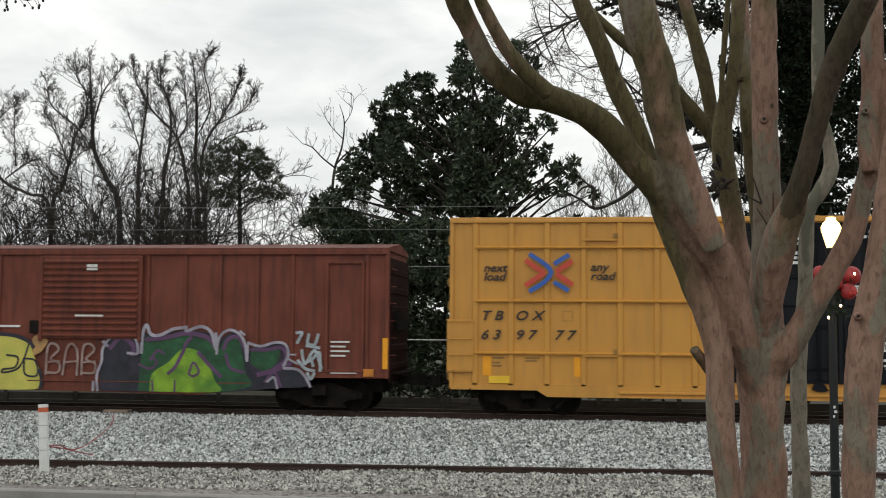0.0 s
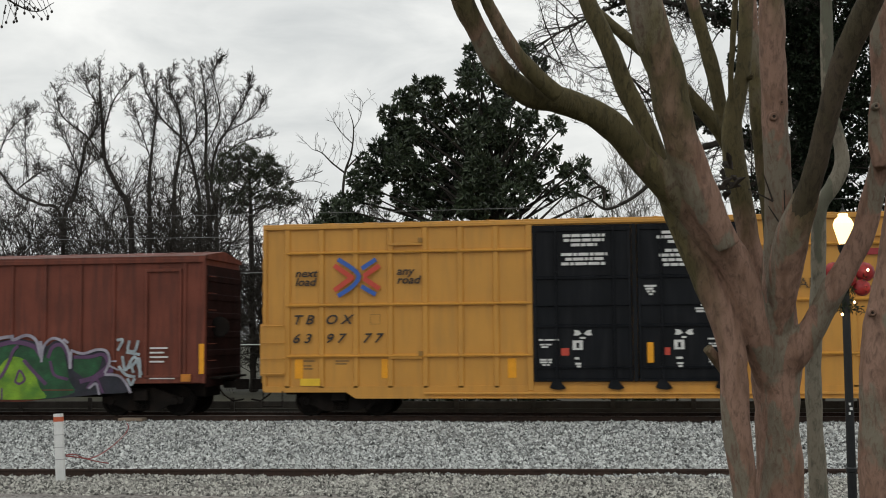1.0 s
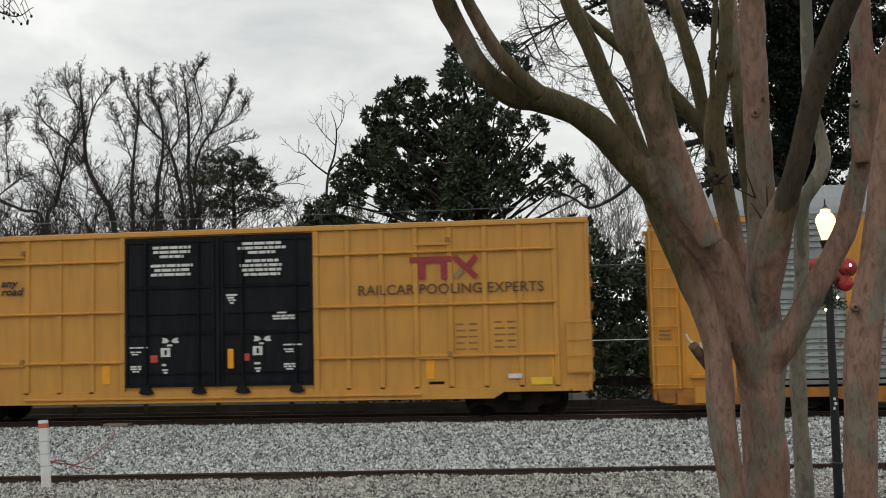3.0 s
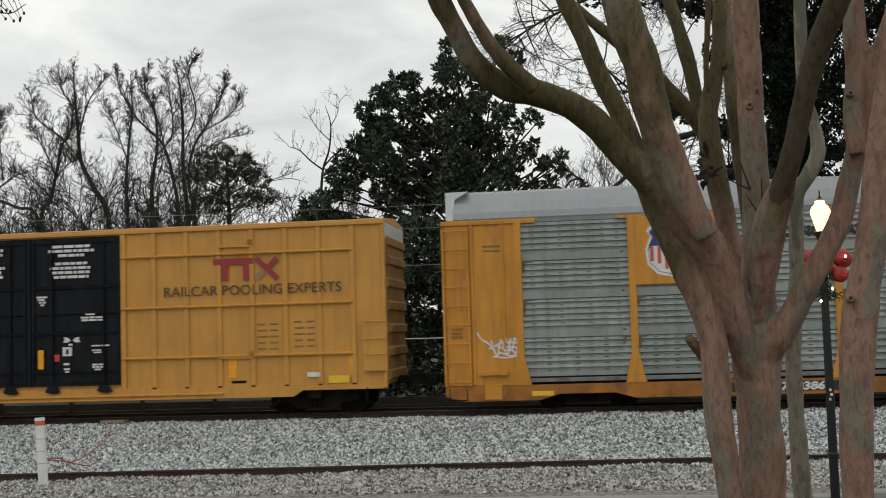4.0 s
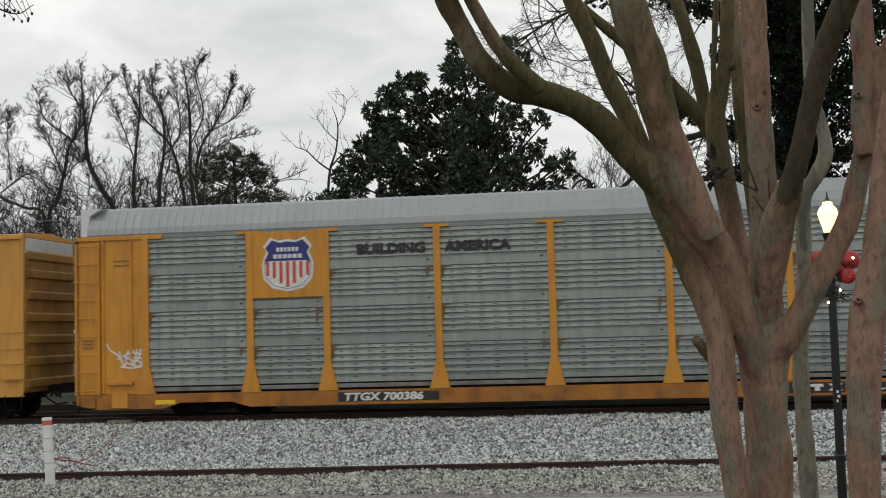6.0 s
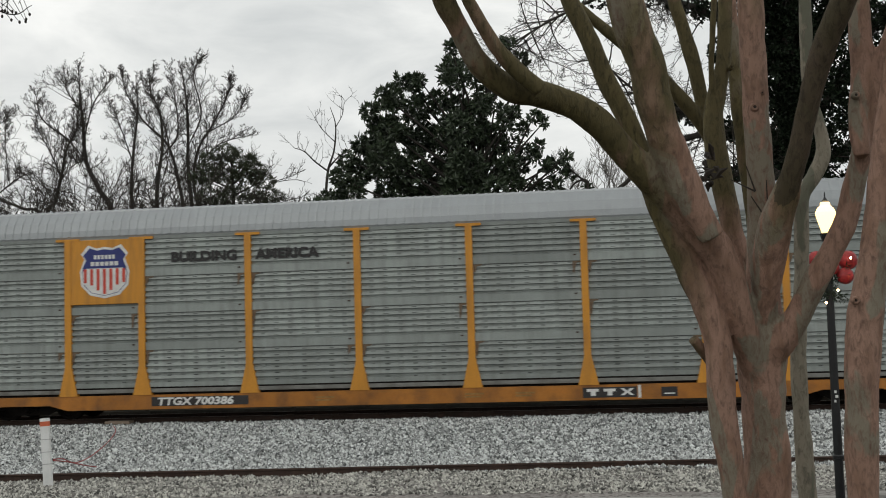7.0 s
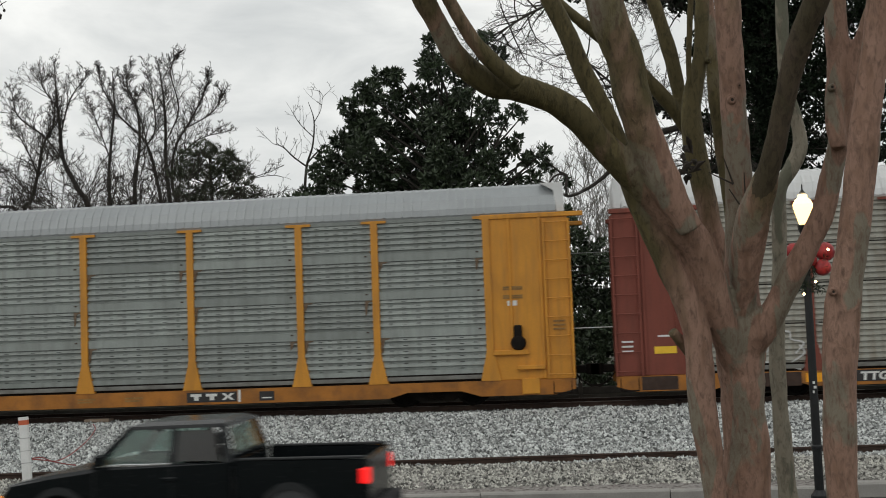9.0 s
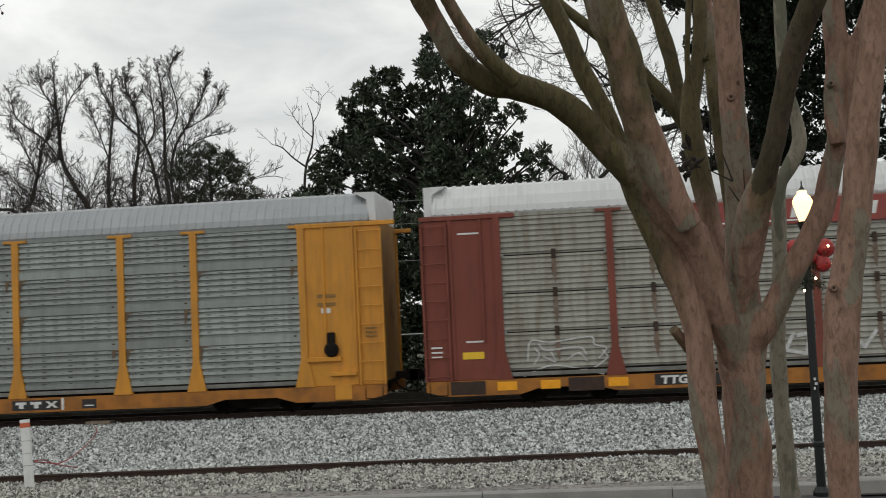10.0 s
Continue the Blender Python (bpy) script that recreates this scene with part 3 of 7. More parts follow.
    part("emblem_band", stroke([(mx + 0.59, mz - 0.30), (mx + 0.17, mz - 0.02)], 0.125, -0.053), RED, c, "red band")
    part("emblem_band", stroke(flowing([(mx - 0.49, mz + 0.47), (mx - 0.12, mz + 0.23), (mx + 0.04, mz + 0.02), (mx - 0.12, mz - 0.22), (mx - 0.49, mz - 0.46)], 3), 0.115, -0.058), BLUE, c, "blue curved band")
    part("emblem_band", stroke([(mx + 0.50, mz + 0.47), (mx + 0.12, mz + 0.23)], 0.115, -0.058), BLUE, c, "blue band")
    part("emblem_band", stroke([(mx + 0.49, mz - 0.45), (mx + 0.11, mz - 0.23)], 0.115, -0.058), BLUE, c, "blue band")
    fr = Shape()
    for a, b, d, e in ((0, 0.26, 0, 0.012), (0, 0.26, 0.25, 0.262), (0, 0.012, 0, 0.26), (0.25, 0.262, 0, 0.26)):
        fr.box(L + 2.89 + a, L + 2.89 + b, -0.004, -0.001, 2.42 + d, 2.42 + e, 0.001)
    part("stencil", fr, WORN_BLACK, c)
    for x in (L + 0.88, L + 3.2, DL - 0.62, DR + 2.95, R - 0.98):
        part("marker", Shape().box(x - 0.02, x + 0.2, 0.034, 0.054, 1.02, 1.52, 0.002), AMBER, c, "amber reflector strip")
    part("placard", Shape().box(L + 1.02, L + 1.55, -0.03, 0.0, 0.83, 1.02, 0.004), DECAL_YELLOW, c, "yellow placard with dark border")
    part("placard", Shape().box(R - 1.55, R - 1.0, -0.03, 0.0, 0.83, 1.02, 0.004), DECAL_YELLOW, c, "yellow placard with dark border")
    bars(c, "stencil", WORN_BLACK, L + 1.1, 1.45, ((0, 0.3), (0.12, 0.2), (0.2, 0.24)), 0.044)
    bars(c, "stencil", WORN_BLACK, L + 1.95, 1.45, ((0, 0.36), (0.07, 0.3)), 0.044)
    # right half: red block emblem and slogan
    ex, ez = DR + 2.6, 3.52
    part("emblem_block", stroke([(ex - 0.04, ez + 0.57), (ex + 1.05, ez + 0.57)], 0.16, -0.004), WINE, c, "wine-red bar")
    for dx in (0.28, 0.86):
        part("emblem_block", stroke([(ex + dx, ez + 0.5), (ex + dx, ez + 0.06)], 0.17, -0.005), WINE, c, "wine-red bar")
    part("emblem_block", stroke([(ex + 1.12, ez + 0.64), (ex + 1.7, ez + 0.08)], 0.14, -0.006), WINE, c, "wine-red band")
    part("emblem_block", stroke([(ex + 1.7, ez + 0.63), (ex + 1.45, ez + 0.36)], 0.14, -0.007), WINE, c, "wine-red band")
    part("emblem_block", stroke([(ex + 1.32, ez + 0.3), (ex + 1.14, ez + 0.09)], 0.13, -0.007), material("grey_decal", (0.3, 0.2, 0.12), 0.6), c, "dull grey-brown band")
    letters("lettering", "RAILCAR POOLING EXPERTS", 0.37, DR + 1.17, 3.21, material("faded_black_lettering", (0.075, 0.045, 0.02), 0.6, var=0.2), c, y=-0.002, wide=1.02, weight=0.002)
    for x, z in ((DR + 3.72, 2.38), (DR + 4.71, 2.42)):
        for i in range(5):
            bars(c, "stencil", WORN_BLACK, x + 0.02 * (i % 2), z - 0.16 * i, ((0, 0.2 + 0.05 * (i % 3)),), 0.044)
            bars(c, "stencil", WORN_BLACK, x + 0.34, z - 0.16 * i, ((0, 0.22),), 0.044)
    part("placard", Shape().box(DR + 5.05, DR + 5.4, -0.02, 0.0, 1.0, 1.12, 0.003), WHITE_MARK, c, "small white label with red edge")
    part("placard", Shape().box(DR + 3.0, DR + 3.4, 0.04, 0.054, 0.88, 0.95, 0.002), STEEL_DARK, c)
    bogie(c, L + 2.0)
    bogie(c, R - 2.0)
    for x in (L + 2.95, R - 2.95):
        part("brake_lever", Shape().tube([(x - 0.25, 0.3, 0.2), (x + 0.2, 0.32, 0.62)], 0.05, 6), STEEL_DARK, c)
    CARS.append(c)
    return c


def oxide_boxcar():
    R, L = -29.16, -44.9
    c = thing("boxcar", "oxide-red boxcar with ribbed sliding door and spray-painted lower side", "boxcar", group="train cars")
    part("body", Shape().box(L + 0.04, R - 0.04, 0.05, 2.95, 0.9, 4.26, 0.02), OXIDE, c)
    for y0, y1 in ((0.02, 0.07), (2.93, 2.98)):
        part("side_sill", Shape().prism([(L, 1.05), (L, 0.92), (L + 2.2, 0.8), (L + 4.2, 0.5), (-34.3, 0.42), (-32.2, 0.62), (-31.2, 0.9), (R, 0.93), (R, 1.05)], y0, y1), OXIDE, c)
    part("roof", Shape().prism([(-0.02, 4.22), (-0.02, 4.3), (0.1, 4.33), (1.5, 4.5), (2.9, 4.33), (3.02, 4.3), (3.02, 4.22)], L, R, "x"), OXIDE, c)
    for i in range(16):
        x = L + 0.5 + i * (R - L - 1) / 15
        part("roof_rib", Shape().prism([(0.0, 4.3), (1.5, 4.49), (3.0, 4.3), (3.0, 4.315), (1.5, 4.515), (0.0, 4.315)], x - 0.06, x + 0.06, "x"), OXIDE, c)
    part("roof_edge", Shape().box(L, R, -0.025, 0.02, 4.295, 4.31, 0.003), material("pale_roof_grime", (0.26, 0.2, 0.18), 0.8), c, "pale worn roof edge")
    part("top_rail", Shape().box(L, R, -0.03, 0.05, 4.12, 4.24, 0.012), OXIDE, c)
    # sliding door with pressed ribs
    da, db = -38.75, -35.85
    d = part("door", Shape().box(da, db, -0.05, 0.06, 1.86, 4.1, 0.02), OXIDE, c, "oxide-red sliding door with pressed horizontal ribs")
    z = 1.95
    while z < 4.0:
        part("door_rib", Shape().prism([(-0.04, z - 0.03), (-0.11, z - 0.022), (-0.115, z + 0.01), (-0.04, z + 0.075)], da + 0.12, db - 0.12, "x"), OXIDE, d)
        z += 0.165
    for x in (da, db - 0.1):
        part("door_edge", Shape().box(x, x + 0.1, -0.09, -0.03, 1.8, 4.08, 0.012), OXIDE, d)
    part("door_bracket", Shape().box(da - 0.25, da + 0.05, -0.1, 0.0, 2.0, 2.35, 0.03), STEEL_DARK, d)
    part("door_track", Shape().box(da - 0.3, db + 3.0, -0.02, 0.03, 0.72, 0.75, 0.006), OXIDE, c)
    for x in (-39.95, -35.72, -34.68, -33.72, -32.7, -31.75, -29.75):
        part("side_post", Shape().box(x - 0.05, x + 0.05, 0.005, 0.06, 0.95, 4.15, 0.012), OXIDE, c)
    fr = Shape()
    for a, b, e, f in ((-30.86, -30.78, 1.05, 3.95), (-29.9, -29.82, 1.05, 3.95), (-30.86, -29.82, 3.88, 3.96), (-30.86, -29.82, 1.05, 1.12)):
        fr.box(a, b, -0.015, 0.05, e, f, 0.01)
    part("ladder_panel", fr, OXIDE, c, "raised frame of the end panel")
    part("corner_post", Shape().box(R - 0.1, R, -0.02, 0.1, 0.9, 4.25, 0.015), OXIDE, c)
    part("reflector", Shape().box(R - 0.16, R - 0.02, -0.035, -0.02, 1.15, 1.95, 0.004), AMBER, c, "yellow reflective strip")
    part("placard", Shape().box(-29.82, -29.55, -0.03, -0.005, 0.95, 1.15, 0.004), material("orange_label", (0.5, 0.18, 0.02), 0.6), c, "orange label")
    for z in (1.5, 1.95, 2.4, 2.85, 3.3, 3.75):
        part("grab_iron", Shape().tube([(R - 0.02, 0.2, z), (R + 0.07, 0.2, z), (R + 0.07, 0.65, z), (R - 0.02, 0.65, z)], 0.014, 6), OXIDE, c)
    part("end_wall", Shape().box(R - 0.03, R + 0.006, 0.1, 2.95, 0.8, 4.05, 0.004), DARK_OXIDE, c, "very dark end wall")
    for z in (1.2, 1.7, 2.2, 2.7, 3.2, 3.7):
        part("end_corrugation", Shape().prism([(R - 0.05, z - 0.16), (R + 0.03, z - 0.07), (R + 0.03, z + 0.07), (R - 0.05, z + 0.16)], 0.12, 2.85), DARK_OXIDE, c, "very dark ribbed end")
    part("end_platform", Shape().box(R - 0.02, R + 0.3, 0.4, 2.6, 1.0, 1.06, 0.01), STEEL_DARK, c)
    part("brake_wheel", Shape().lathe([(0.24, 0), (0.28, 0.02), (0.24, 0.04)], "y", (R + 0.2, 0.55, 2.4), 16), STEEL_DARK, c)
    part("stencil", Shape().box(-37.4, -37.1, -0.112, -0.106, 3.7, 3.86, 0.002), WHITE_MARK, c, "small white label")
    part("stencil", Shape().box(-37.7, -36.9, -0.112, -0.106, 2.46, 2.51, 0.002), WHITE_MARK, c)
    part("stencil", Shape().box(-40.0, -39.3, -0.006, 0.003, 2.16, 2.22, 0.002), WHITE_MARK, c)
    for i in range(4):
        bars(c, "stencil", WHITE_MARK, -30.7, 1.82 - 0.12 * i, ((0, 0.5 - 0.1 * (i % 2)),), 0.0)
    bars(c, "stencil", WHITE_MARK, -30.7, 1.02, ((0, 0.7),), 0.0)
    graffiti(c)
    coupler(c, R, 1)
    part("underframe", Shape().box(L + 0.3, R - 0.3, 0.9, 2.1, 0.5, 0.92, 0.03), STEEL_DARK, c)
    bogie(c, R - 1.9)
    bogie(c, L + 1.9)
    CARS.append(c)
    return c


def flowing(points, per=4):
    q = smooth_path([(x, 0, z, 0) for x, z in points], per)
    return [(r[0], r[2]) for r in q]


def graffiti(c):
    """Spray paint on the lower side: colour fields with flowing outlines."""
    green = material("spray_dark_green", (0.014, 0.085, 0.03), 0.6, var=0.4, scale=2.5, dirt=(0.005, 0.025, 0.012), dirt_amount=0.9)
    lime = material("spray_lime_green", (0.2, 0.36, 0.02), 0.6, var=0.3, scale=2.5, dirt=(0.03, 0.15, 0.02), dirt_amount=0.95)
    purple = material("spray_purple", (0.1, 0.045, 0.11), 0.6, var=0.25, scale=2.5)
    lilac = material("spray_lilac", (0.36, 0.34, 0.4), 0.65, var=0.3, scale=3, dirt=(0.14, 0.11, 0.16), dirt_amount=0.8)
    black = material("spray_blue_black", (0.012, 0.015, 0.024), 0.6, var=0.4, scale=3, dirt=(0.05, 0.03, 0.06), dirt_amount=0.6)
    gold = material("spray_pale_yellow", (0.55, 0.5, 0.1), 0.6, var=0.15, scale=2, dirt=(0.3, 0.4, 0.06), dirt_amount=0.5)
    silver = material("spray_silver_grey", (0.3, 0.22, 0.2), 0.7, var=0.3, scale=4, dirt=(0.14, 0.055, 0.04), dirt_amount=0.9)
    tan = material("spray_tan", (0.42, 0.24, 0.09), 0.6, var=0.3)
    pale = material("spray_pale_blue", (0.34, 0.39, 0.42), 0.65, var=0.3, scale=4)

    def on(pts):
        return [(-39.93 + 0.00629 * u, 4.595 - 0.00595 * v) for u, v in pts]

    def field(pts, mat, y, label):
        part("graffiti", Shape().prism(flowing(on(pts), 3), y - 0.003, y), mat, c, label)

    def line(pts, w, mat, y, label, soft=True):
        p = on(pts)
        part("graffiti", stroke(flowing(p) if soft else p, w, y), mat, c, label)
    field([(468, 690), (470, 560), (495, 470), (560, 432), (620, 455), (650, 500), (660, 430), (700, 440), (850, 415), (950, 430), (1000, 450), (1040, 425), (1090, 440), (1120, 500), (1180, 480), (1270, 475), (1290, 560), (1340, 590), (1380, 655), (1240, 668), (1000, 690), (800, 692)], black, -0.008, "blue-black spray-painted ground")
    field([(640, 690), (650, 520), (670, 445), (760, 440), (850, 425), (940, 450), (985, 500), (1020, 450), (1070, 445), (1090, 520), (1110, 610), (1130, 660), (1000, 688), (800, 690)], green, -0.013, "dark green spray-painted letters")
    field([(1125, 560), (1135, 490), (1190, 500), (1250, 490), (1240, 560), (1180, 600)], green, -0.013, "dark green spray-painted letter")
    field([(690, 690), (700, 610), (770, 560), (830, 500), (900, 510), (950, 580), (975, 640), (1000, 685), (850, 692)], lime, -0.018, "bright lime green spray-painted letter")
    field([(500, 560), (520, 480), (570, 455), (605, 480), (600, 540), (560, 600)], black, -0.02, "black spray-painted letter")
    for pts, w in (([(770, 610), (800, 580), (830, 520), (850, 470), (870, 450)], 0.09), ([(860, 610), (880, 560), (905, 600), (880, 620), (860, 610)], 0.06), ([(900, 515), (950, 570), (1000, 620)], 0.1), ([(690, 550), (720, 510), (750, 520)], 0.07),
                   ([(640, 570), (690, 590), (720, 560), (700, 540)], 0.06), ([(1020, 520), (1040, 580), (1100, 600)], 0.08), ([(1160, 610), (1230, 590), (1300, 560)], 0.12), ([(1190, 640), (1230, 600), (1260, 660)], 0.07),
                   ([(670, 460), (760, 450), (850, 430), (940, 450), (975, 490)], 0.12), ([(1010, 500), (1030, 455), (1070, 445), (1100, 490), (1115, 540)], 0.1), ([(510, 500), (560, 450), (615, 490), (610, 530)], 0.12), ([(1130, 500), (1200, 500), (1260, 490), (1280, 540), (1220, 590)], 0.09), ([(800, 640), (800, 690)], 0.05), ([(700, 640), (705, 690)], 0.05)):
        line(pts, w, purple, -0.024, "purple spray-painted outline")
    for pts, w in (([(460, 690), (455, 620), (475, 560), (480, 500), (520, 445), (570, 428), (620, 450), (635, 520), (590, 520)], 0.07), ([(650, 520), (655, 430), (672, 395), (690, 435), (730, 440), (790, 412), (845, 405)], 0.085),
                   ([(845, 400), (850, 420), (910, 400), (955, 425), (978, 500), (975, 430)], 0.085), ([(980, 520), (990, 450), (1030, 415), (1075, 430), (1105, 480), (1112, 550), (1115, 480)], 0.07), ([(1115, 470), (1170, 485), (1230, 468), (1275, 475), (1290, 520), (1270, 570)], 0.07),
                   ([(1270, 580), (1330, 585), (1365, 620), (1385, 660)], 0.07), ([(1200, 640), (1230, 620), (1245, 668)], 0.06), ([(1290, 540), (1330, 560)], 0.05), ([(1285, 520), (1320, 520)], 0.04), ([(440, 690), (440, 650)], 0.07), ([(1080, 420), (1100, 435)], 0.06), ([(480, 470), (500, 490)], 0.08)):
        line(pts, w, lilac, -0.031, "pale lilac spray-painted edge")
    for u in (225, 300, 385):
        line([(u, 620), (u + 5, 500), (u + 35, 482), (u + 55, 510), (u + 20, 550), (u + 60, 570), (u + 55, 610), (u + 5, 612)] if u != 300 else [(u, 622), (u + 15, 510), (u + 40, 482), (u + 65, 520), (u + 65, 622)], 0.06, silver, -0.02, "silver-grey spray-painted scrawl")
        line([(u + 5, 565), (u + 60, 560)], 0.05, silver, -0.02, "silver-grey spray-painted scrawl")
    field([(-140, 690), (-140, 430), (0, 440), (70, 445), (140, 470), (165, 530), (195, 600), (205, 680), (80, 692)], gold, -0.008, "pale yellow spray-painted panel")
    field([(165, 540), (160, 460), (190, 445), (230, 470), (200, 520)], tan, -0.011, "tan spray-painted patch")
    for pts, w in (([(-140, 432), (0, 440), (80, 448), (145, 475), (165, 500)], 0.1), ([(145, 480), (120, 560), (90, 600), (30, 615), (30, 600), (85, 590), (95, 545), (45, 535)], 0.05), ([(125, 550), (175, 560), (185, 625), (130, 620), (125, 550)], 0.05), ([(195, 600), (206, 650), (200, 685)], 0.09)):
        line(pts, w, black, -0.014, "black spray-painted outline")
    for pts in ([(1322, 425), (1345, 425), (1325, 470)], [(1375, 430), (1370, 470), (1400, 475), (1415, 430)], [(1345, 500), (1360, 560), (1400, 500), (1430, 580)], [(1350, 560), (1390, 540), (1420, 510), (1425, 590)], [(1330, 545), (1360, 580), (1400, 590)], [(1370, 600), (1385, 625), (1400, 600)], [(1365, 480), (1420, 490)], [(1380, 520), (1395, 570)]):
        line(pts, 0.075, pale, -0.004, "pale blue spray-painted tag")


def wavy_panel(x0, x1, z0, z1, y, pitch=0.205, depth=0.036, flat=0.0):
    """A sheet pressed into horizontal corrugations over a flat lower band, with thickness."""
    n = max(1, int(round((z1 - flat - z0) / pitch)))
    p = (z1 - flat - z0) / n
    prof = []
    if flat:
        prof += [(y - depth - 0.006, z0), (y - depth - 0.006, z0 + flat - 0.02), (y, z0 + flat)]
    for i in range(n):
        z = z0 + flat + i * p
        prof += [(y, z + 0.02 * p), (y, z + 0.34 * p), (y - depth, z + 0.46 * p), (y - depth * 0.62, z + 0.98 * p)]
    back = [(y + 0.03, z1), (y + 0.03, z0)]
    return Shape().prism(prof + back, x0, x1, "x")


def rack_post(car, x, mat, zb=0.66, zt=4.88, w=0.09, foot=0.26):
    pts = [(x - foot, zb), (x + foot, zb), (x + foot * 0.85, zb + 0.16), (x + w, zb + 0.75), (x + w, zt - 0.07), (x + 0.33, zt - 0.065), (x + 0.33, zt), (x - 0.33, zt), (x - 0.33, zt - 0.065), (x - w, zt - 0.07), (x - w, zb + 0.75), (x - foot * 0.85, zb + 0.16)]
    part("post", Shape().prism(pts, -0.04, 0.1), mat, car)


def autorack(name_label, L, R, posts, paint, sheet, roof_mat, roof_top=5.72, rows=4, tall=4.8):
    c = thing("autorack", name_label, "railcar", group="train cars")
    # deck and side sill
    part("deck", Shape().box(L + 0.1, R - 0.1, 0.1, 3.0, 0.62, 0.72, 0.02), STEEL_DARK, c)
    part("upper_deck", Shape().box(L + 0.3, R - 0.3, 0.15, 2.95, 2.7, 2.78, 0.02), STEEL_DARK, c)
    part("centre_sill", Shape().box(L + 0.2, R - 0.2, 1.2, 1.9, 0.4, 0.64, 0.03), STEEL_DARK, c)
    for y0, y1 in ((-0.02, 0.09), (3.01, 3.12)):
        low, hi = 0.28, 0.66
        sill = [(L, hi), (L, 0.4), (L + 0.5, 0.27), (L + 2.4, 0.27), (L + 2.9, 0.42), (L + 4.3, 0.42), (L + 4.8, low), (R - 4.8, low), (R - 4.3, 0.42), (R - 2.9, 0.42), (R - 2.4, 0.27), (R - 0.5, 0.27), (R, 0.4), (R, hi)]
        part("side_sill", Shape().prism(sill, y0, y1), SILL_ORANGE, c, "weathered orange side sill")
        # end cabinets
        for a, b in ((L, posts[0] + 0.12), (posts[-1] - 0.12, R)):
            part("end_panel", Shape().box(a + 0.05, b - 0.05, y0 + 0.03, y1 - 0.02, 0.66, 4.82, 0.015), paint, c)
            part("end_cap", Shape().box(a - 0.02, b + 0.36, y0 - 0.02, y1, 4.78, 4.9, 0.015), paint, c)
    for x in posts:
        rack_post(c, x, paint)
    for a, b in zip(posts, posts[1:]):
        for i in range(rows):
            z0, z1 = 0.86 + (tall - 0.86) * i / rows, 0.86 + (tall - 0.86) * (i + 1) / rows
            part("side_panel", wavy_panel(a + 0.07, b - 0.07, z0 + 0.003, z1 - 0.003, 0.07, 0.155 if sheet is GALV else 0.135, 0.06 if sheet is GALV else 0.045, (0.22 if i else 0.14) if sheet is GALV else 0.0), sheet, c)
            part("side_panel", wavy_panel(a + 0.07, b - 0.07, z0 + 0.003, z1 - 0.003, 3.06), sheet, c)
        # dark strip at the deck edge, in place of the gap's shade
        part("deck_edge", Shape().box(a + 0.1, b - 0.1, 0.004, 0.05, 0.835, 0.875, 0.006), STEEL_DARK, c, "dark strip at the deck edge for the shaded gap below the sheets")
        part("guard_rail", Shape().box(a + 0.2, b - 0.2, 0.0, 0.06, 0.72, 0.825, 0.01), GRIMY_GALV, c, "grimy galvanised kick rail")
    part("top_rail", Shape().box(posts[0], posts[-1], 0.02, 0.1, tall, tall + 0.12, 0.012), sheet, c)
    # roof of bent, seamed sheet
    prof = [(0.02, tall + 0.1), (0.0, tall + 0.14), (0.02, tall + 0.3), (0.12, tall + 0.55), (0.34, roof_top - 0.1), (0.75, roof_top), (1.55, roof_top + 0.04), (2.35, roof_top), (2.76, roof_top - 0.1), (2.98, tall + 0.55), (3.08, tall + 0.3), (3.1, tall + 0.14), (3.08, tall + 0.1)]
    part("roof", Shape().prism(prof, L + 0.32, R - 0.32, "x"), roof_mat, c)
    x, rise = L + 0.4, 0.03 if roof_mat is ROOF_PALE else 0.013
    seam = Shape().prism([(y, z) for y, z in prof[1:7]] + [(y, z + rise) if y > 0.3 else (y - rise * 1.1, z + rise * 0.4) for y, z in reversed(prof[1:7])], -0.03, 0.03, "x")
    seam_mesh = mesh_of("roof_seam", seam, roof_mat)
    while x < R - 0.4:
        part("roof_seam", seam_mesh, None, c, at=pose(x, 0, 0))
        x += 0.235
    for xe, s in ((L, 1), (R, -1)):
        out = [(xe + 0.12 * s, tall + 0.12), (xe + 0.12 * s, roof_top - 0.06), (xe + 0.7 * s, roof_top - 0.05), (xe + 0.36 * s, roof_top - 0.25), (xe + 0.3 * s, tall + 0.12)]
        part("end_hood", Shape().prism(out, 0.06, 3.04), ROOF_PALE, c, "white end hood of the roof")
        part("end_door", Shape().box(min(xe + 0.1 * s, xe + 0.16 * s), max(xe + 0.1 * s, xe + 0.16 * s), 0.2, 2.9, 0.7, 4.95, 0.02), paint if paint is not ORANGE else GRIMY_SHADED_YELLOW, c, "closed grimy end door")
        a, b = (xe + 0.02, xe + 0.66) if s > 0 else (xe - 0.66, xe - 0.02)
        ladder(c, paint, a, b, 0.66, 4.72, 0.49, -0.05)
        part("end_frame", Shape().box(min(xe + 0.72 * s, xe + 0.8 * s), max(xe + 0.72 * s, xe + 0.8 * s), -0.03, 0.06, 0.68, 4.8, 0.01), paint, c)
        part("end_frame", Shape().box(min(xe + 1.52 * s, xe + 1.58 * s), max(xe + 1.52 * s, xe + 1.58 * s), -0.04, 0.06, 1.6, 4.8, 0.01), paint, c)
        part("sill_step", Shape().tube([(xe + 0.1 * s, 0.0, 0.66), (xe + 0.1 * s, -0.02, 0.3), (xe + 0.55 * s, -0.02, 0.3), (xe + 0.55 * s, 0.0, 0.66)], 0.02, 6), STEEL_DARK, c)
        coupler(c, xe, -s)
        bogie(c, xe + 3.6 * s)
    CARS.append(c)
    return c


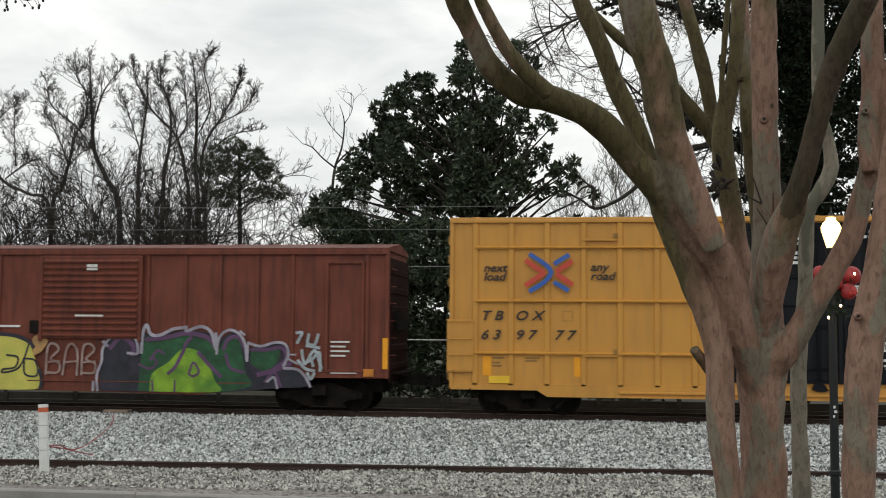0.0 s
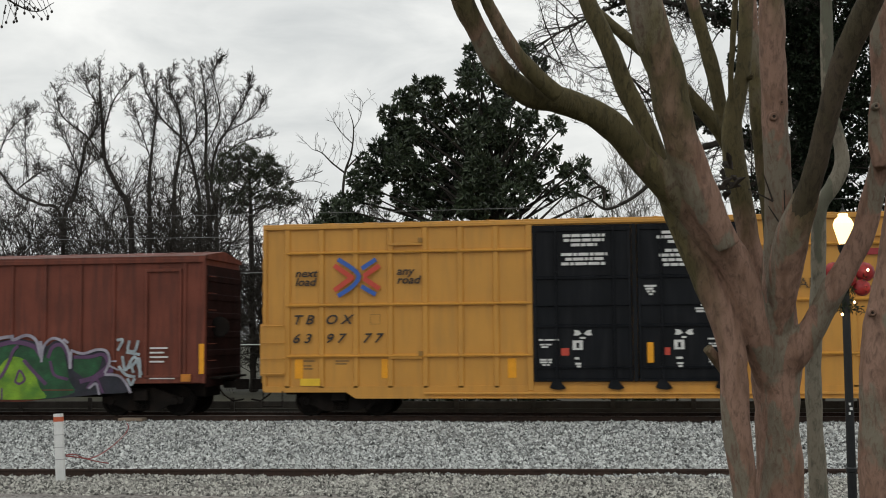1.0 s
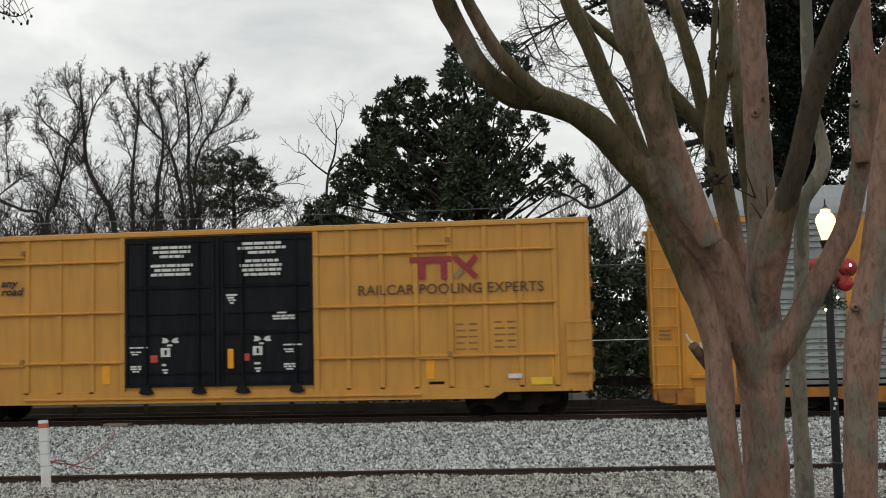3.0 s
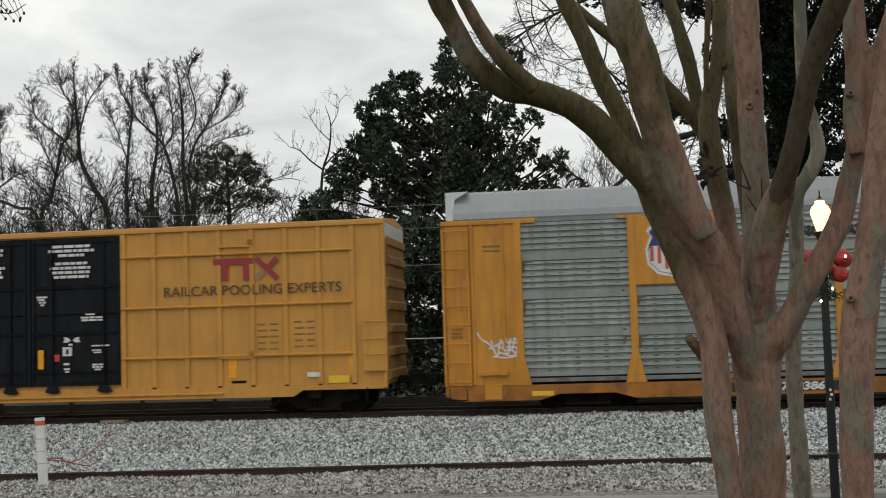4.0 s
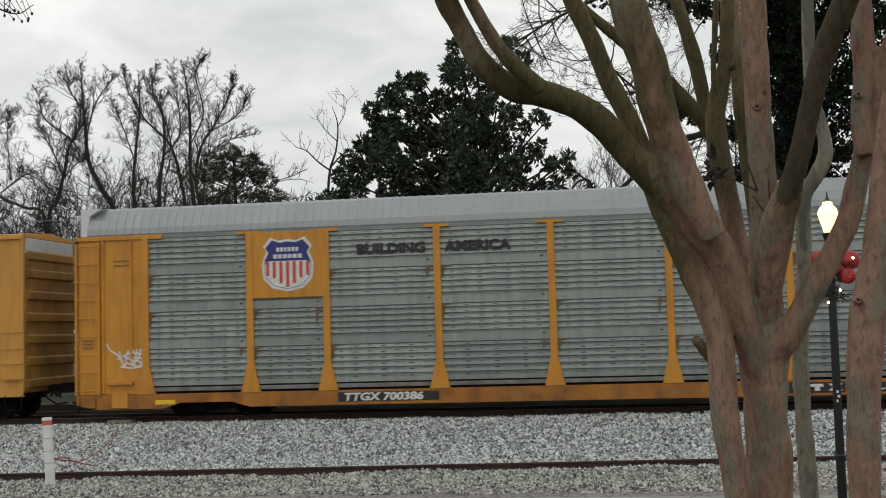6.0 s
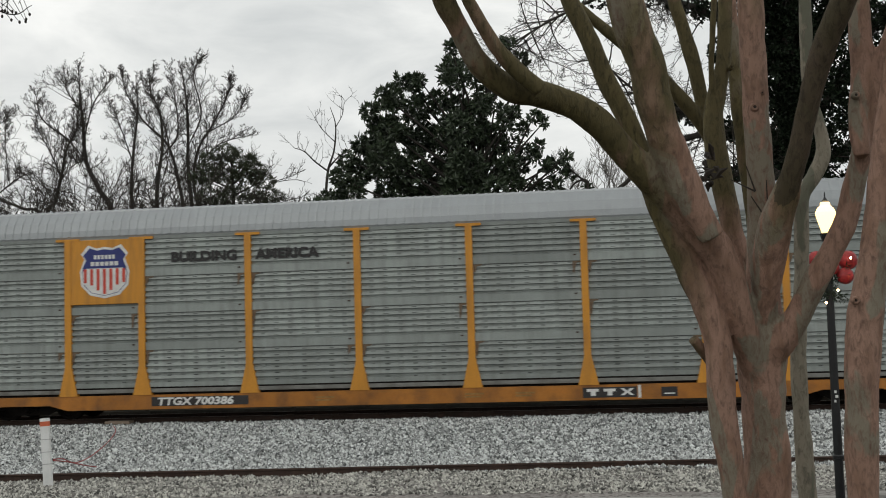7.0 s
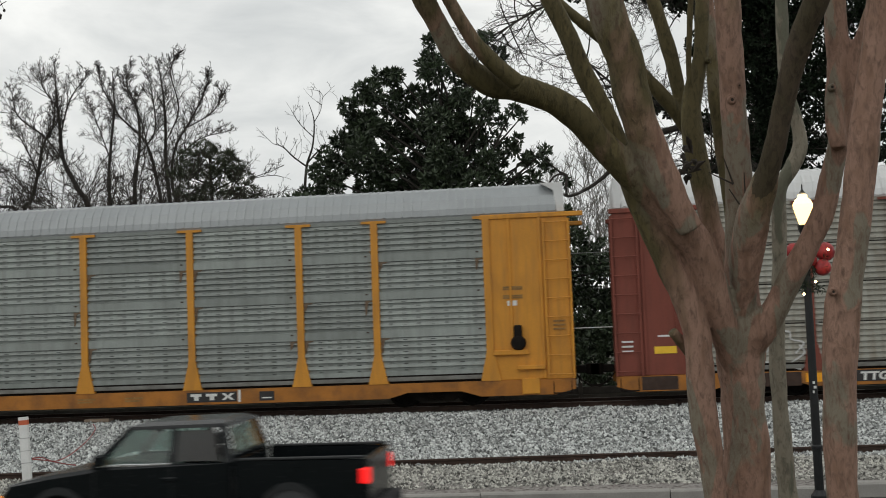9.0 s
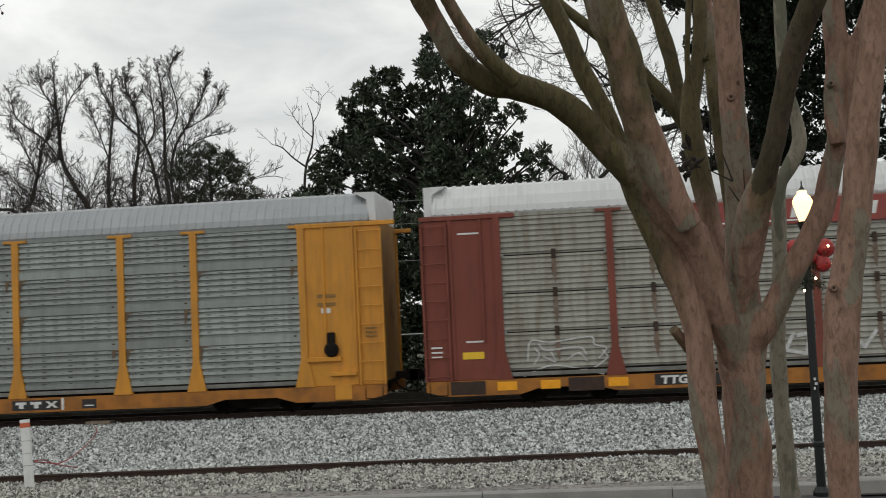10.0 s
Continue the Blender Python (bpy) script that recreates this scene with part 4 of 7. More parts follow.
def orange_autorack():
    L, R = -6.9, 21.75
    posts = [-4.95, -2.07] + [2.94 * k for k in range(6)] + [16.71, 19.62]
    c = autorack("long orange autorack with grey corrugated side panels and rounded roof", L, R, posts, ORANGE, GALV, ROOF_GREY)
    # shield panel
    part("shield_panel", Shape().box(posts[1], posts[2], -0.03, 0.05, 3.1, 4.84, 0.012), ORANGE, c)
    sx, sz = -1.02, 3.98
    half = [(0.0, -0.78), (0.45, -0.68), (0.72, -0.4), (0.76, 0.0), (0.62, 0.38), (0.72, 0.52), (0.5, 0.78), (0.25, 0.68), (0.0, 0.72)]

    def shield(k, y, mat, label, lo=-9, hi=9):
        k = k * 0.88
        pts = [(sx + a * k, sz + b * k) for a, b in half] + [(sx - a * k, sz + b * k) for a, b in reversed(half[1:-1])]
        pts = [(a, min(max(b, sz + lo), sz + hi)) for a, b in pts]
        part("shield", Shape().prism(pts, y - 0.004, y), mat, c, label)
    shield(1.05, -0.034, WHITE_MARK, "white shield border")
    shield(0.95, -0.04, NAVY, "dark shield outline", hi=0.64)
    shield(0.93, -0.046, WHITE_MARK, "white shield field", hi=0.1)
    shield(0.93, -0.047, NAVY, "navy blue top of the shield", lo=0.09)
    for dz, w in ((0.39, 0.62), (0.21, 0.8)):
        for i in range(6):
            a = sx - w / 2 + i * w / 6
            part("shield_mark", Shape().box(a + 0.015, a + w / 6 - 0.015, -0.056, -0.052, sz + dz - 0.055, sz + dz + 0.055, 0.001), WHITE_MARK, c, "white marks")
    for i in range(7):
        x = sx - 0.54 + i * 0.18
        e = 0.1 * abs(i - 3) ** 1.25 if i % 6 else 0.3
        part("shield_stripe", Shape().box(x - 0.042, x + 0.042, -0.055, -0.051, sz - 0.6 + e, sz + 0.075, 0.001), RED, c, "red stripe")
    letters("lettering", "BUILDING", 0.36, 0.82, 4.18, BLACK_MARK, c, y=0.0, wide=1.12, weight=0.016)
    letters("lettering", "AMERICA", 0.36, 3.16, 4.18, BLACK_MARK, c, y=0.0, wide=1.12, weight=0.016)
    part("number_panel", Shape().box(0.25, 2.9, -0.028, -0.02, 0.36, 0.6, 0.002), BLACK_MARK, c, "black number panel")
    letters("lettering", "TTGX 700386", 0.27, 0.4, 0.39, WHITE_MARK, c, y=-0.029, wide=1.3, lean=0.15, weight=0.01)
    part("number_panel", Shape().box(11.6, 12.95, -0.028, -0.02, 0.34, 0.6, 0.002), BLACK_MARK, c, "black panel with white shapes")
    for i, w in enumerate((0.3, 0.3, 0.34)):
        part("stencil", Shape().prism([(11.7 + 0.42 * i + a, 0.39 + b) for a, b in (((0.1, 0), (0.22, 0), (0.22, 0.1), (w, 0.1), (w, 0.17), (0, 0.17), (0, 0.1), (0.1, 0.1)) if i < 2 else ((0, 0), (0.1, 0), (0.17, 0.06), (0.24, 0), (0.34, 0), (0.23, 0.085), (0.34, 0.17), (0.24, 0.17), (0.17, 0.11), (0.1, 0.17), (0, 0.17), (0.11, 0.085)))], -0.033, -0.029), WHITE_MARK, c)
    part("stencil", Shape().box(12.98, 13.05, -0.028, -0.02, 0.32, 0.64, 0.002), WHITE_MARK, c)
    part("number_panel", Shape().box(13.55, 13.95, -0.028, -0.02, 0.34, 0.58, 0.002), BLACK_MARK, c)
    part("stencil", Shape().box(13.62, 13.88, -0.033, -0.029, 0.4, 0.43, 0.001), WHITE_MARK, c)
    for x in (4.7, 8.6, 9.9):
        bars(c, "stencil", WORN_BLACK, x, 0.48, ((0, 0.5), (0.07, 0.42)), -0.021)
    # fittings on the panels: rows of punched slots, latches, rust at the sheet corners
    slot_mat = material("dark_punched_slot", (0.07, 0.075, 0.07), 0.8, var=0.2, scale=10)
    slots = Shape()
    for row in range(4):
        z = 0.86 + 0.985 * row
        for dz in (0.06, 0.15):
            slots.box(-0.05, 0.05, 0.0105, 0.02, z + dz - 0.012, z + dz + 0.012, 0.003)
        for k in range(5):
            slots.box(-0.06, 0.06, 0.016, 0.03, z + 0.225 + 0.153 * k + 0.075, z + 0.225 + 0.153 * k + 0.1, 0.003)
    slot_mesh = mesh_of("slot_column", slots, slot_mat)
    faint = Shape()
    for row in range(4):
        for k in range(5):
            z = 0.86 + 0.985 * row + 0.225 + 0.153 * k
            faint.box(-0.055, 0.055, 0.02, 0.03, z + 0.09, z + 0.15, 0.004)
    faint_mesh = mesh_of("perforation_column", faint, material("shadowed_perforation", (0.2, 0.215, 0.205), 0.7, var=0.2, scale=10))
    latch = mesh_of("panel_latch", Shape().box(-0.035, 0.035, -0.016, 0.02, -0.016, 0.016, 0.005), RUST)
    rusty = material("rust_stained_sheet", (0.14, 0.1, 0.065), 0.8, var=0.35, scale=5, dirt=(0.1, 0.06, 0.04), dirt_amount=0.7)
    stains = [mesh_of("rust_stain", Shape().prism([(-0.1, 0.0), (0.14, 0.0), (0.1, -0.035), (0.0, -0.05), (-0.02, -0.13), (-0.05, -0.2 - h), (-0.09, -0.24 - h)], 0.0, 0.012), rusty) for h in (0.0, 0.08, 0.16)]
    for k, (a, b) in enumerate(zip(posts, posts[1:])):
        for i in range(1, 4):
            tagged(part("slot_column", slot_mesh, None, c, at=pose(a + (b - a) * i / 4, 0, 0)), "column of small dark punched slots", kind="stuff")
        for i in (1, 3, 5, 7):
            tagged(part("perforation_column", faint_mesh, None, c, at=pose(a + (b - a) * i / 8, 0, 0)), "column of faint grey perforations", kind="stuff")
        for j, z in enumerate((1.84, 2.825, 3.81)):
            part("panel_latch", latch, None, c, at=pose(b - 0.24, 0.0, z + 0.16))
            if (k + j) % 3:
                part("rust_stain", stains[(k + 2 * j) % 3], None, c, "brown rust stain at the sheet corner", at=pose(a + 0.2, 0.005, z))
            if (k * 2 + j) % 3 == 0:
                part("rust_stain", stains[(k + j) % 3], None, c, "brown rust stain at the sheet corner", at=pose(b - 0.2, 0.005, z))
            part("seam", Shape().box(a + 0.1, b - 0.1, 0.012, 0.03, z - 0.008, z + 0.006, 0.002), slot_mat, c)
    # spray tag and gear on the ends
    for pts in ([(-6.05, 2.02), (-5.95, 1.85), (-5.75, 1.72), (-5.6, 1.5)], [(-5.7, 1.8), (-5.55, 1.4), (-5.45, 1.82), (-5.3, 1.42), (-5.2, 1.85)], [(-5.75, 1.6), (-5.4, 1.75), (-5.0, 1.7), (-4.98, 1.45), (-5.3, 1.36), (-5.65, 1.4)],
                [(-5.6, 1.68), (-5.2, 1.55), (-5.1, 1.86), (-4.98, 1.6)], [(-5.5, 1.5), (-5.15, 1.4), (-5.05, 1.6), (-5.4, 1.64)], [(-5.35, 1.9), (-5.1, 1.48), (-5.0, 1.78)]):
        part("graffiti", stroke(flowing(pts), 0.042, 0.004), WHITE_MARK, c, "thin white spray-painted scrawl")
    for x in (L + 1.0, R - 1.35):
        part("end_step", Shape().box(x - 0.1, x + 0.6, -0.12, 0.05, 0.92, 1.02, 0.01), ORANGE, c)
        part("jack_pad", Shape().box(x, x + 0.45, -0.06, 0.02, 0.3, 0.7, 0.015), ORANGE, c)
    part("lock", Shape().lathe([(0.02, 0), (0.16, 0.02), (0.2, 0.1), (0.12, 0.16)], "y", (20.35, -0.17, 1.6), 12), STEEL_DARK, c, "black brake fitting")
    part("lock", Shape().box(20.25, 20.45, -0.1, 0.0, 1.45, 2.05, 0.02), STEEL_DARK, c)
    part("shelf_bracket", Shape().box(19.7, 20.6, -0.1, 0.05, 1.3, 1.42, 0.012), ORANGE, c)
    for z, w in ((3.0, 0.5), (2.95, 0.5)):
        bars(c, "stencil", WORN_BLACK, 20.0, z, ((0, w), (0.22, w)), 0.0)
    part("placard", Shape().box(20.1, 20.35, 0.0, 0.008, 2.55, 2.68, 0.002), WHITE_MARK, c)
    bars(c, "stencil", WORN_BLACK, -5.85, 4.2, ((0, 0.45), (0.12, 0.45)), 0.0)
    for xx in (L + 0.18, R - 0.5):
        for i in range(3):
            bars(c, "stencil", WORN_BLACK, xx, 2.1 - 0.1 * i, ((0, 0.3),), -0.03)
    part("placard", Shape().box(L + 2.2, L + 2.75, -0.028, -0.021, 0.38, 0.5, 0.002), DECAL_YELLOW, c)
    return c


RUST_RUN = material("rust_run_on_sheet", (0.16, 0.11, 0.08), 0.8, var=0.35, scale=5, dirt=(0.24, 0.22, 0.19), dirt_amount=0.8)


def maroon_autorack():
    L, R = 22.98, 51.6
    posts = [24.95, 27.82, 29.9] + [32.84 + 2.94 * k for k in range(4)] + [44.6, 46.7, 49.6]
    c = autorack("maroon autorack with rust-streaked grey panels and white roof", L, R, posts, MAROON, GALV_OLD, ROOF_PALE, roof_top=5.74)
    for a, b in zip(posts, posts[1:]):
        for z in (1.84, 2.83, 3.81):
            part("panel_gap", Shape().box(a + 0.08, b - 0.08, 0.03, 0.07, z - 0.013, z + 0.013, 0.004), STEEL_DARK, c, "dark slot between panels")
            part("rust_run", Shape().prism([((a + b) / 2 + e, z + g) for e, g in ((-0.05, -0.12), (0.05, -0.12), (0.07, -0.45), (0.02, -0.8), (-0.03, -0.62), (-0.07, -0.4))], 0.022, 0.034), RUST_RUN, c, "rust run below the clip")
            part("panel_clip", Shape().box((a + b) / 2 - 0.06, (a + b) / 2 + 0.06, -0.0, 0.05, z - 0.12, z + 0.12, 0.01), RUST, c)
            for x in (a + 0.12, b - 0.12):
                part("panel_clip", Shape().box(x - 0.03, x + 0.03, -0.02, 0.05, z - 0.05, z + 0.05, 0.008), GALV, c)
    part("sign_board", Shape().box(29.95, 45.0, -0.035, 0.04, 4.22, 4.86, 0.01), material("brick_red_board", (0.27, 0.05, 0.04), 0.55, var=0.12, dirt=(0.16, 0.05, 0.04), dirt_amount=0.5), c, "brick-red letter board")
    for i, (x, w) in enumerate(((31.3, 0.12), (31.55, 0.2), (31.9, 0.2), (32.3, 0.4), (33.6, 0.16), (34.2, 0.16))):
        part("letter_bar", Shape().prism([(x, 4.38), (x + w, 4.38), (x + w + 0.08, 4.7), (x + 0.08, 4.7)], -0.043, -0.037), WHITE_MARK, c, "white letter shapes")
    part("letter_bar", Shape().box(30.6, 32.9, -0.043, -0.037, 4.3, 4.34, 0.002), WHITE_MARK, c)
    chalk = material("chalk_white_spray", (0.5, 0.5, 0.49), 0.7, var=0.2, scale=5)
    for pts in ([(25.6, 1.1), (25.7, 1.6), (26.2, 1.55), (27.2, 1.65), (27.3, 1.45), (27.6, 1.35), (27.4, 1.1)], [(25.5, 0.72), (26.1, 0.95), (26.7, 0.9), (27.5, 0.7)], [(26.0, 1.2), (26.3, 1.05), (26.2, 1.3)],
                [(25.9, 1.5), (26.1, 1.35), (26.9, 1.4), (27.1, 1.2)], [(26.6, 1.1), (26.9, 1.25), (27.1, 1.05)], [(25.75, 1.0), (25.9, 1.25), (25.8, 1.4)], [(27.25, 0.85), (27.6, 1.1), (27.5, 1.3)], [(25.5, 0.5), (26.2, 0.6), (26.8, 0.45)]):
        part("graffiti", stroke(flowing(pts), 0.04, 0.02), chalk, c, "white chalky spray-painted outline")
    for pts in ([(30.4, 1.6), (30.7, 1.0), (31.0, 1.5), (31.2, 0.9)], [(31.3, 1.0), (31.6, 1.6), (31.9, 1.0)], [(32.2, 1.5), (32.0, 1.1), (32.5, 1.0), (32.6, 1.5), (32.3, 1.45)], [(33.2, 1.0), (33.5, 1.6), (33.9, 1.1), (34.2, 1.5)]):
        part("graffiti", stroke(pts, 0.09, 0.018), chalk, c, "white spray-painted letters")
    part("placard", Shape().box(23.95, 24.5, -0.01, 0.002, 1.2, 1.38, 0.002), DECAL_YELLOW, c, "yellow placard")
    bars(c, "stencil", WHITE_MARK, 24.05, 1.62, ((0, 0.45),), 0.0)
    bars(c, "stencil", WHITE_MARK, 23.95, 4.4, ((0, 0.6),), 0.0)
    for i in range(3):
        bars(c, "stencil", WHITE_MARK, 23.15, 1.5 - 0.12 * i, ((0, 0.28),), -0.03)
    part("number_panel", Shape().box(28.75, 31.4, -0.028, -0.02, 0.36, 0.64, 0.002), BLACK_MARK, c, "black number panel")
    letters("lettering", "TTGX", 0.27, 28.9, 0.4, WHITE_MARK, c, y=-0.029, wide=1.3, lean=0.1, weight=0.012)
    for x in (24.8, 25.9, 27.6):
        part("sill_patch", Shape().box(x, x + 0.5, -0.026, -0.02, 0.38, 0.6, 0.002), AMBER, c, "amber sill patch")
    for x in (23.6, 26.6, 30.2):
        part("sill_patch", Shape().box(x, x + 0.9, -0.025, -0.02, 0.3, 0.64, 0.002), RUST, c, "rusty sill patch")
    return c


oxide_boxcar()
yellow_boxcar()
orange_autorack()
maroon_autorack()


# ---- crape myrtle before the viewer ----
def bark(name, base, patch, patch2, scale=11.0, moss=None):
    m = bpy.data.materials.new(name)
    m.use_nodes = True
    n, l = m.node_tree.nodes, m.node_tree.links
    b = n["Principled BSDF"]
    b.inputs["Roughness"].default_value, b.inputs["Specular IOR Level"].default_value = 0.75, 0.25
    co, mp = n.new("ShaderNodeTexCoord"), n.new("ShaderNodeMapping")
    mp.inputs["Scale"].default_value = (1, 1, 0.38)
    l.new(co.outputs["Object"], mp.inputs["Vector"])

    def tex(sc, detail, lo, hi, rough=0.5):
        t, r = n.new("ShaderNodeTexNoise"), n.new("ShaderNodeMapRange")
        t.inputs["Scale"].default_value, t.inputs["Detail"].default_value, t.inputs["Roughness"].default_value = sc, detail, rough
        t.inputs["Distortion"].default_value = 0.6
        l.new(mp.outputs[0], t.inputs["Vector"])
        l.new(t.outputs["Fac"], r.inputs[0])
        r.inputs[1].default_value, r.inputs[2].default_value = lo, hi
        return r.outputs[0], t.outputs["Fac"]

    def mixed(f, a, c):
        x = n.new("ShaderNodeMix")
        x.data_type = "RGBA"
        l.new(f, x.inputs[0])
        for s, v in ((x.inputs[6], a), (x.inputs[7], c)):
            if isinstance(v, tuple):
                s.default_value = (*v, 1)
            else:
                l.new(v, s)
        return x.outputs[2]
    f1, _ = tex(scale * 0.55, 5, 0.545, 0.575)      # flaked patches with crisp edges
    f2, _ = tex(scale * 1.7 + 1, 6, 0.45, 0.7)
    f3, h = tex(scale * 5, 6, 0.47, 0.68, 0.7)
    dark = tuple(v * 0.48 for v in base)
    col = mixed(f3, mixed(f1, mixed(f2, base, tuple(v * 0.8 for v in patch2)), patch), dark)
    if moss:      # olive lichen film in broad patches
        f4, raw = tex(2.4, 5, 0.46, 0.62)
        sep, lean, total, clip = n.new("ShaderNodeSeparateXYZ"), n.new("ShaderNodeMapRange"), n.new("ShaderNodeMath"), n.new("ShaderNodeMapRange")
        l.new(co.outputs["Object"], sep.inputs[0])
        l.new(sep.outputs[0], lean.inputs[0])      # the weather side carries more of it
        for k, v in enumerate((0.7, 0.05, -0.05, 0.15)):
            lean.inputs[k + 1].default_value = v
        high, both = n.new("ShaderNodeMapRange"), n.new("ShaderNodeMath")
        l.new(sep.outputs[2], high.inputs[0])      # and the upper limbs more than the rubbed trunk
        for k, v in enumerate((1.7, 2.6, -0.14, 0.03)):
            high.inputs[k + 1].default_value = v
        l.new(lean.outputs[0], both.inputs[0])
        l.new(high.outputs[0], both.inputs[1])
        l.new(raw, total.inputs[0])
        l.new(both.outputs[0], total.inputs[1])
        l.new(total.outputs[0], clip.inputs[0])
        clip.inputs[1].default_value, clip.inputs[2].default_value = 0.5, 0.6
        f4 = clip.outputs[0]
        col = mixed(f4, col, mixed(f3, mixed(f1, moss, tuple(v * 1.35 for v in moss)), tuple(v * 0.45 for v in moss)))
    l.new(col, b.inputs["Base Color"])
    bp = n.new("ShaderNodeBump")
    bp.inputs["Strength"].default_value, bp.inputs["Distance"].default_value = 0.7, 0.012
    l.new(h, bp.inputs["Height"])
    l.new(bp.outputs[0], b.inputs["Normal"])
    return m


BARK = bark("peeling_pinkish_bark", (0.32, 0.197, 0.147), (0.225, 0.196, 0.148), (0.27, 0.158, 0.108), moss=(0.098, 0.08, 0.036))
# Olive algae bark, darkened also for the shade under one leaning limb.
BARK_OLIVE = bark("shaded_algae_bark", (0.085, 0.064, 0.042), (0.05, 0.042, 0.028), (0.1, 0.07, 0.05), moss=(0.06, 0.048, 0.026))
BARK_GREY = bark("grey_lichened_bark", (0.24, 0.215, 0.165), (0.13, 0.13, 0.095), (0.3, 0.26, 0.2))


def organic(rows, n=18, seed=0, rough=0.13, per=6):
    q = smooth_path(rows, per)
    sh = Shape()
    pts = [Vector(r[:3]) for r in q]
    side = None
    for i, p in enumerate(pts):
        d = (pts[min(i + 1, len(pts) - 1)] - pts[max(i - 1, 0)]).normalized()
        side = d.orthogonal().normalized() if side is None else (side - d * side.dot(d)).normalized()
        up = d.cross(side)
        for k in range(n):
            a = 2 * math.pi * k / n
            w = side * math.cos(a) + up * math.sin(a)
            r = q[i][3] * (1 + rough * noise.noise((p + w * q[i][3]) * 9 + Vector((seed, 0, 0))) + 0.5 * rough * noise.noise((p + w * q[i][3]) * 26) + 0.05 * math.cos(2 * a + seed + 3 * p.z))
            sh.v.append(tuple(p + w * r))
    for i in range(len(pts) - 1):
        for k in range(n):
            j = (k + 1) % n
            sh.f.append((i * n + k, i * n + j, (i + 1) * n + j, (i + 1) * n + k))
    sh.f += [tuple(range(n))[::-1], tuple(range((len(pts) - 1) * n, len(pts) * n))]
    return sh


def crape_myrtle():
    tree = thing("crape_myrtle", "bare many-stemmed crape myrtle with smooth peeling pinkish bark", "tree")
    count = [0]
    fused = Shape()

    def stem(kind, rows, mat=BARK):
        rows = [tuple(r) for r in rows]
        if kind == "trunk":      # down to the soil
            x, y, z, r = rows[0]
            rows = [(x - 0.02, y, 0.3, r * 1.35), (x, y, 0.8, r * 1.1)] + rows
        count[0] += 1
        sh = organic(rows, seed=count[0] * 3.7)
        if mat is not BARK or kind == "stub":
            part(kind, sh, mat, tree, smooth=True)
        else:
            fused.add(sh.v, sh.f)

    stem("trunk", [(0.637, -24.777, 1.324, 0.0901), (0.635, -24.788, 1.478, 0.0859), (0.632, -24.810, 1.787, 0.0838), (0.630, -24.823, 1.963, 0.0943), (0.634, -24.831, 2.073, 0.0922), (0.650, -24.836, 2.183, 0.0650), (0.655, -24.845, 2.315, 0.0587)])
    stem("trunk", [(0.491, -24.949, 1.354, 0.0466), (0.485, -24.952, 1.503, 0.0477), (0.458, -24.969, 1.801, 0.0529), (0.448, -24.980, 2.058, 0.0509), (0.396, -24.991, 2.231, 0.0510), (0.328, -25.003, 2.384, 0.0450), (0.250, -25.017, 2.559, 0.0410), (0.200, -25.028, 2.734, 0.0411), (0.147, -25.038, 2.899, 0.0391), (0.077, -25.049, 3.044, 0.0392), (0.015, -25.061, 3.210, 0.0372), (-0.054, -25.073, 3.367, 0.0352), (-0.089, -25.076, 3.468, 0.0332)])
    stem("limb", [(0.604, -24.841, 1.878, 0.0417), (0.569, -24.891, 2.032, 0.0588), (0.526, -24.943, 2.185, 0.0648), (0.472, -24.999, 2.368, 0.0664), (0.369, -25.056, 2.497, 0.0638), (0.270, -25.115, 2.608, 0.0590), (0.184, -25.173, 2.698, 0.0543), (0.095, -25.227, 2.791, 0.0507), (0.016, -25.280, 2.874, 0.0483), (-0.083, -25.332, 2.930, 0.0479), (-0.171, -25.384, 2.954, 0.0464), (-0.248, -25.435, 2.960, 0.0460), (-0.324, -25.486, 2.997, 0.0426), (-0.386, -25.535, 3.062, 0.0383), (-0.429, -25.581, 3.149, 0.0360), (-0.470, -25.625, 3.234, 0.0357), (-0.504, -25.670, 3.316, 0.0335)])
    stem("limb", [(-0.165, -25.505, 2.943, 0.0314), (-0.239, -25.536, 3.009, 0.0312), (-0.296, -25.570, 3.072, 0.0281), (-0.347, -25.604, 3.153, 0.0251), (-0.391, -25.634, 3.236, 0.0231), (-0.424, -25.664, 3.312, 0.0210)])
    stem("limb", [(0.431, -25.138, 2.434, 0.0437), (0.350, -25.168, 2.592, 0.0581), (0.295, -25.192, 2.730, 0.0622), (0.248, -25.218, 2.893, 0.0642), (0.209, -25.245, 3.081, 0.0651), (0.163, -25.268, 3.225, 0.0681), (0.127, -25.293, 3.384, 0.0700)])
    stem("branch", [(0.520, -24.498, 2.865, 0.0297), (0.466, -24.530, 2.972, 0.0318), (0.379, -24.566, 3.079, 0.0306), (0.265, -24.606, 3.203, 0.0282), (0.139, -24.647, 3.312, 0.0259), (0.014, -24.688, 3.415, 0.0224), (-0.087, -24.725, 3.508, 0.0201)])
    stem("branch", [(0.516, -24.500, 2.890, 0.0297), (0.482, -24.515, 3.035, 0.0308), (0.453, -24.531, 3.203, 0.0331), (0.416, -24.546, 3.348, 0.0308), (0.374, -24.562, 3.494, 0.0297), (0.349, -24.572, 3.590, 0.0297)])
    stem("limb", [(0.627, -24.637, 2.187, 0.0460), (0.602, -24.638, 2.327, 0.0461), (0.561, -24.644, 2.513, 0.0463), (0.524, -24.653, 2.747, 0.0464), (0.503, -24.656, 2.935, 0.0430), (0.523, -24.650, 3.056, 0.0373), (0.558, -24.643, 3.197, 0.0304), (0.573, -24.639, 3.364, 0.0293), (0.580, -24.640, 3.552, 0.0282)])
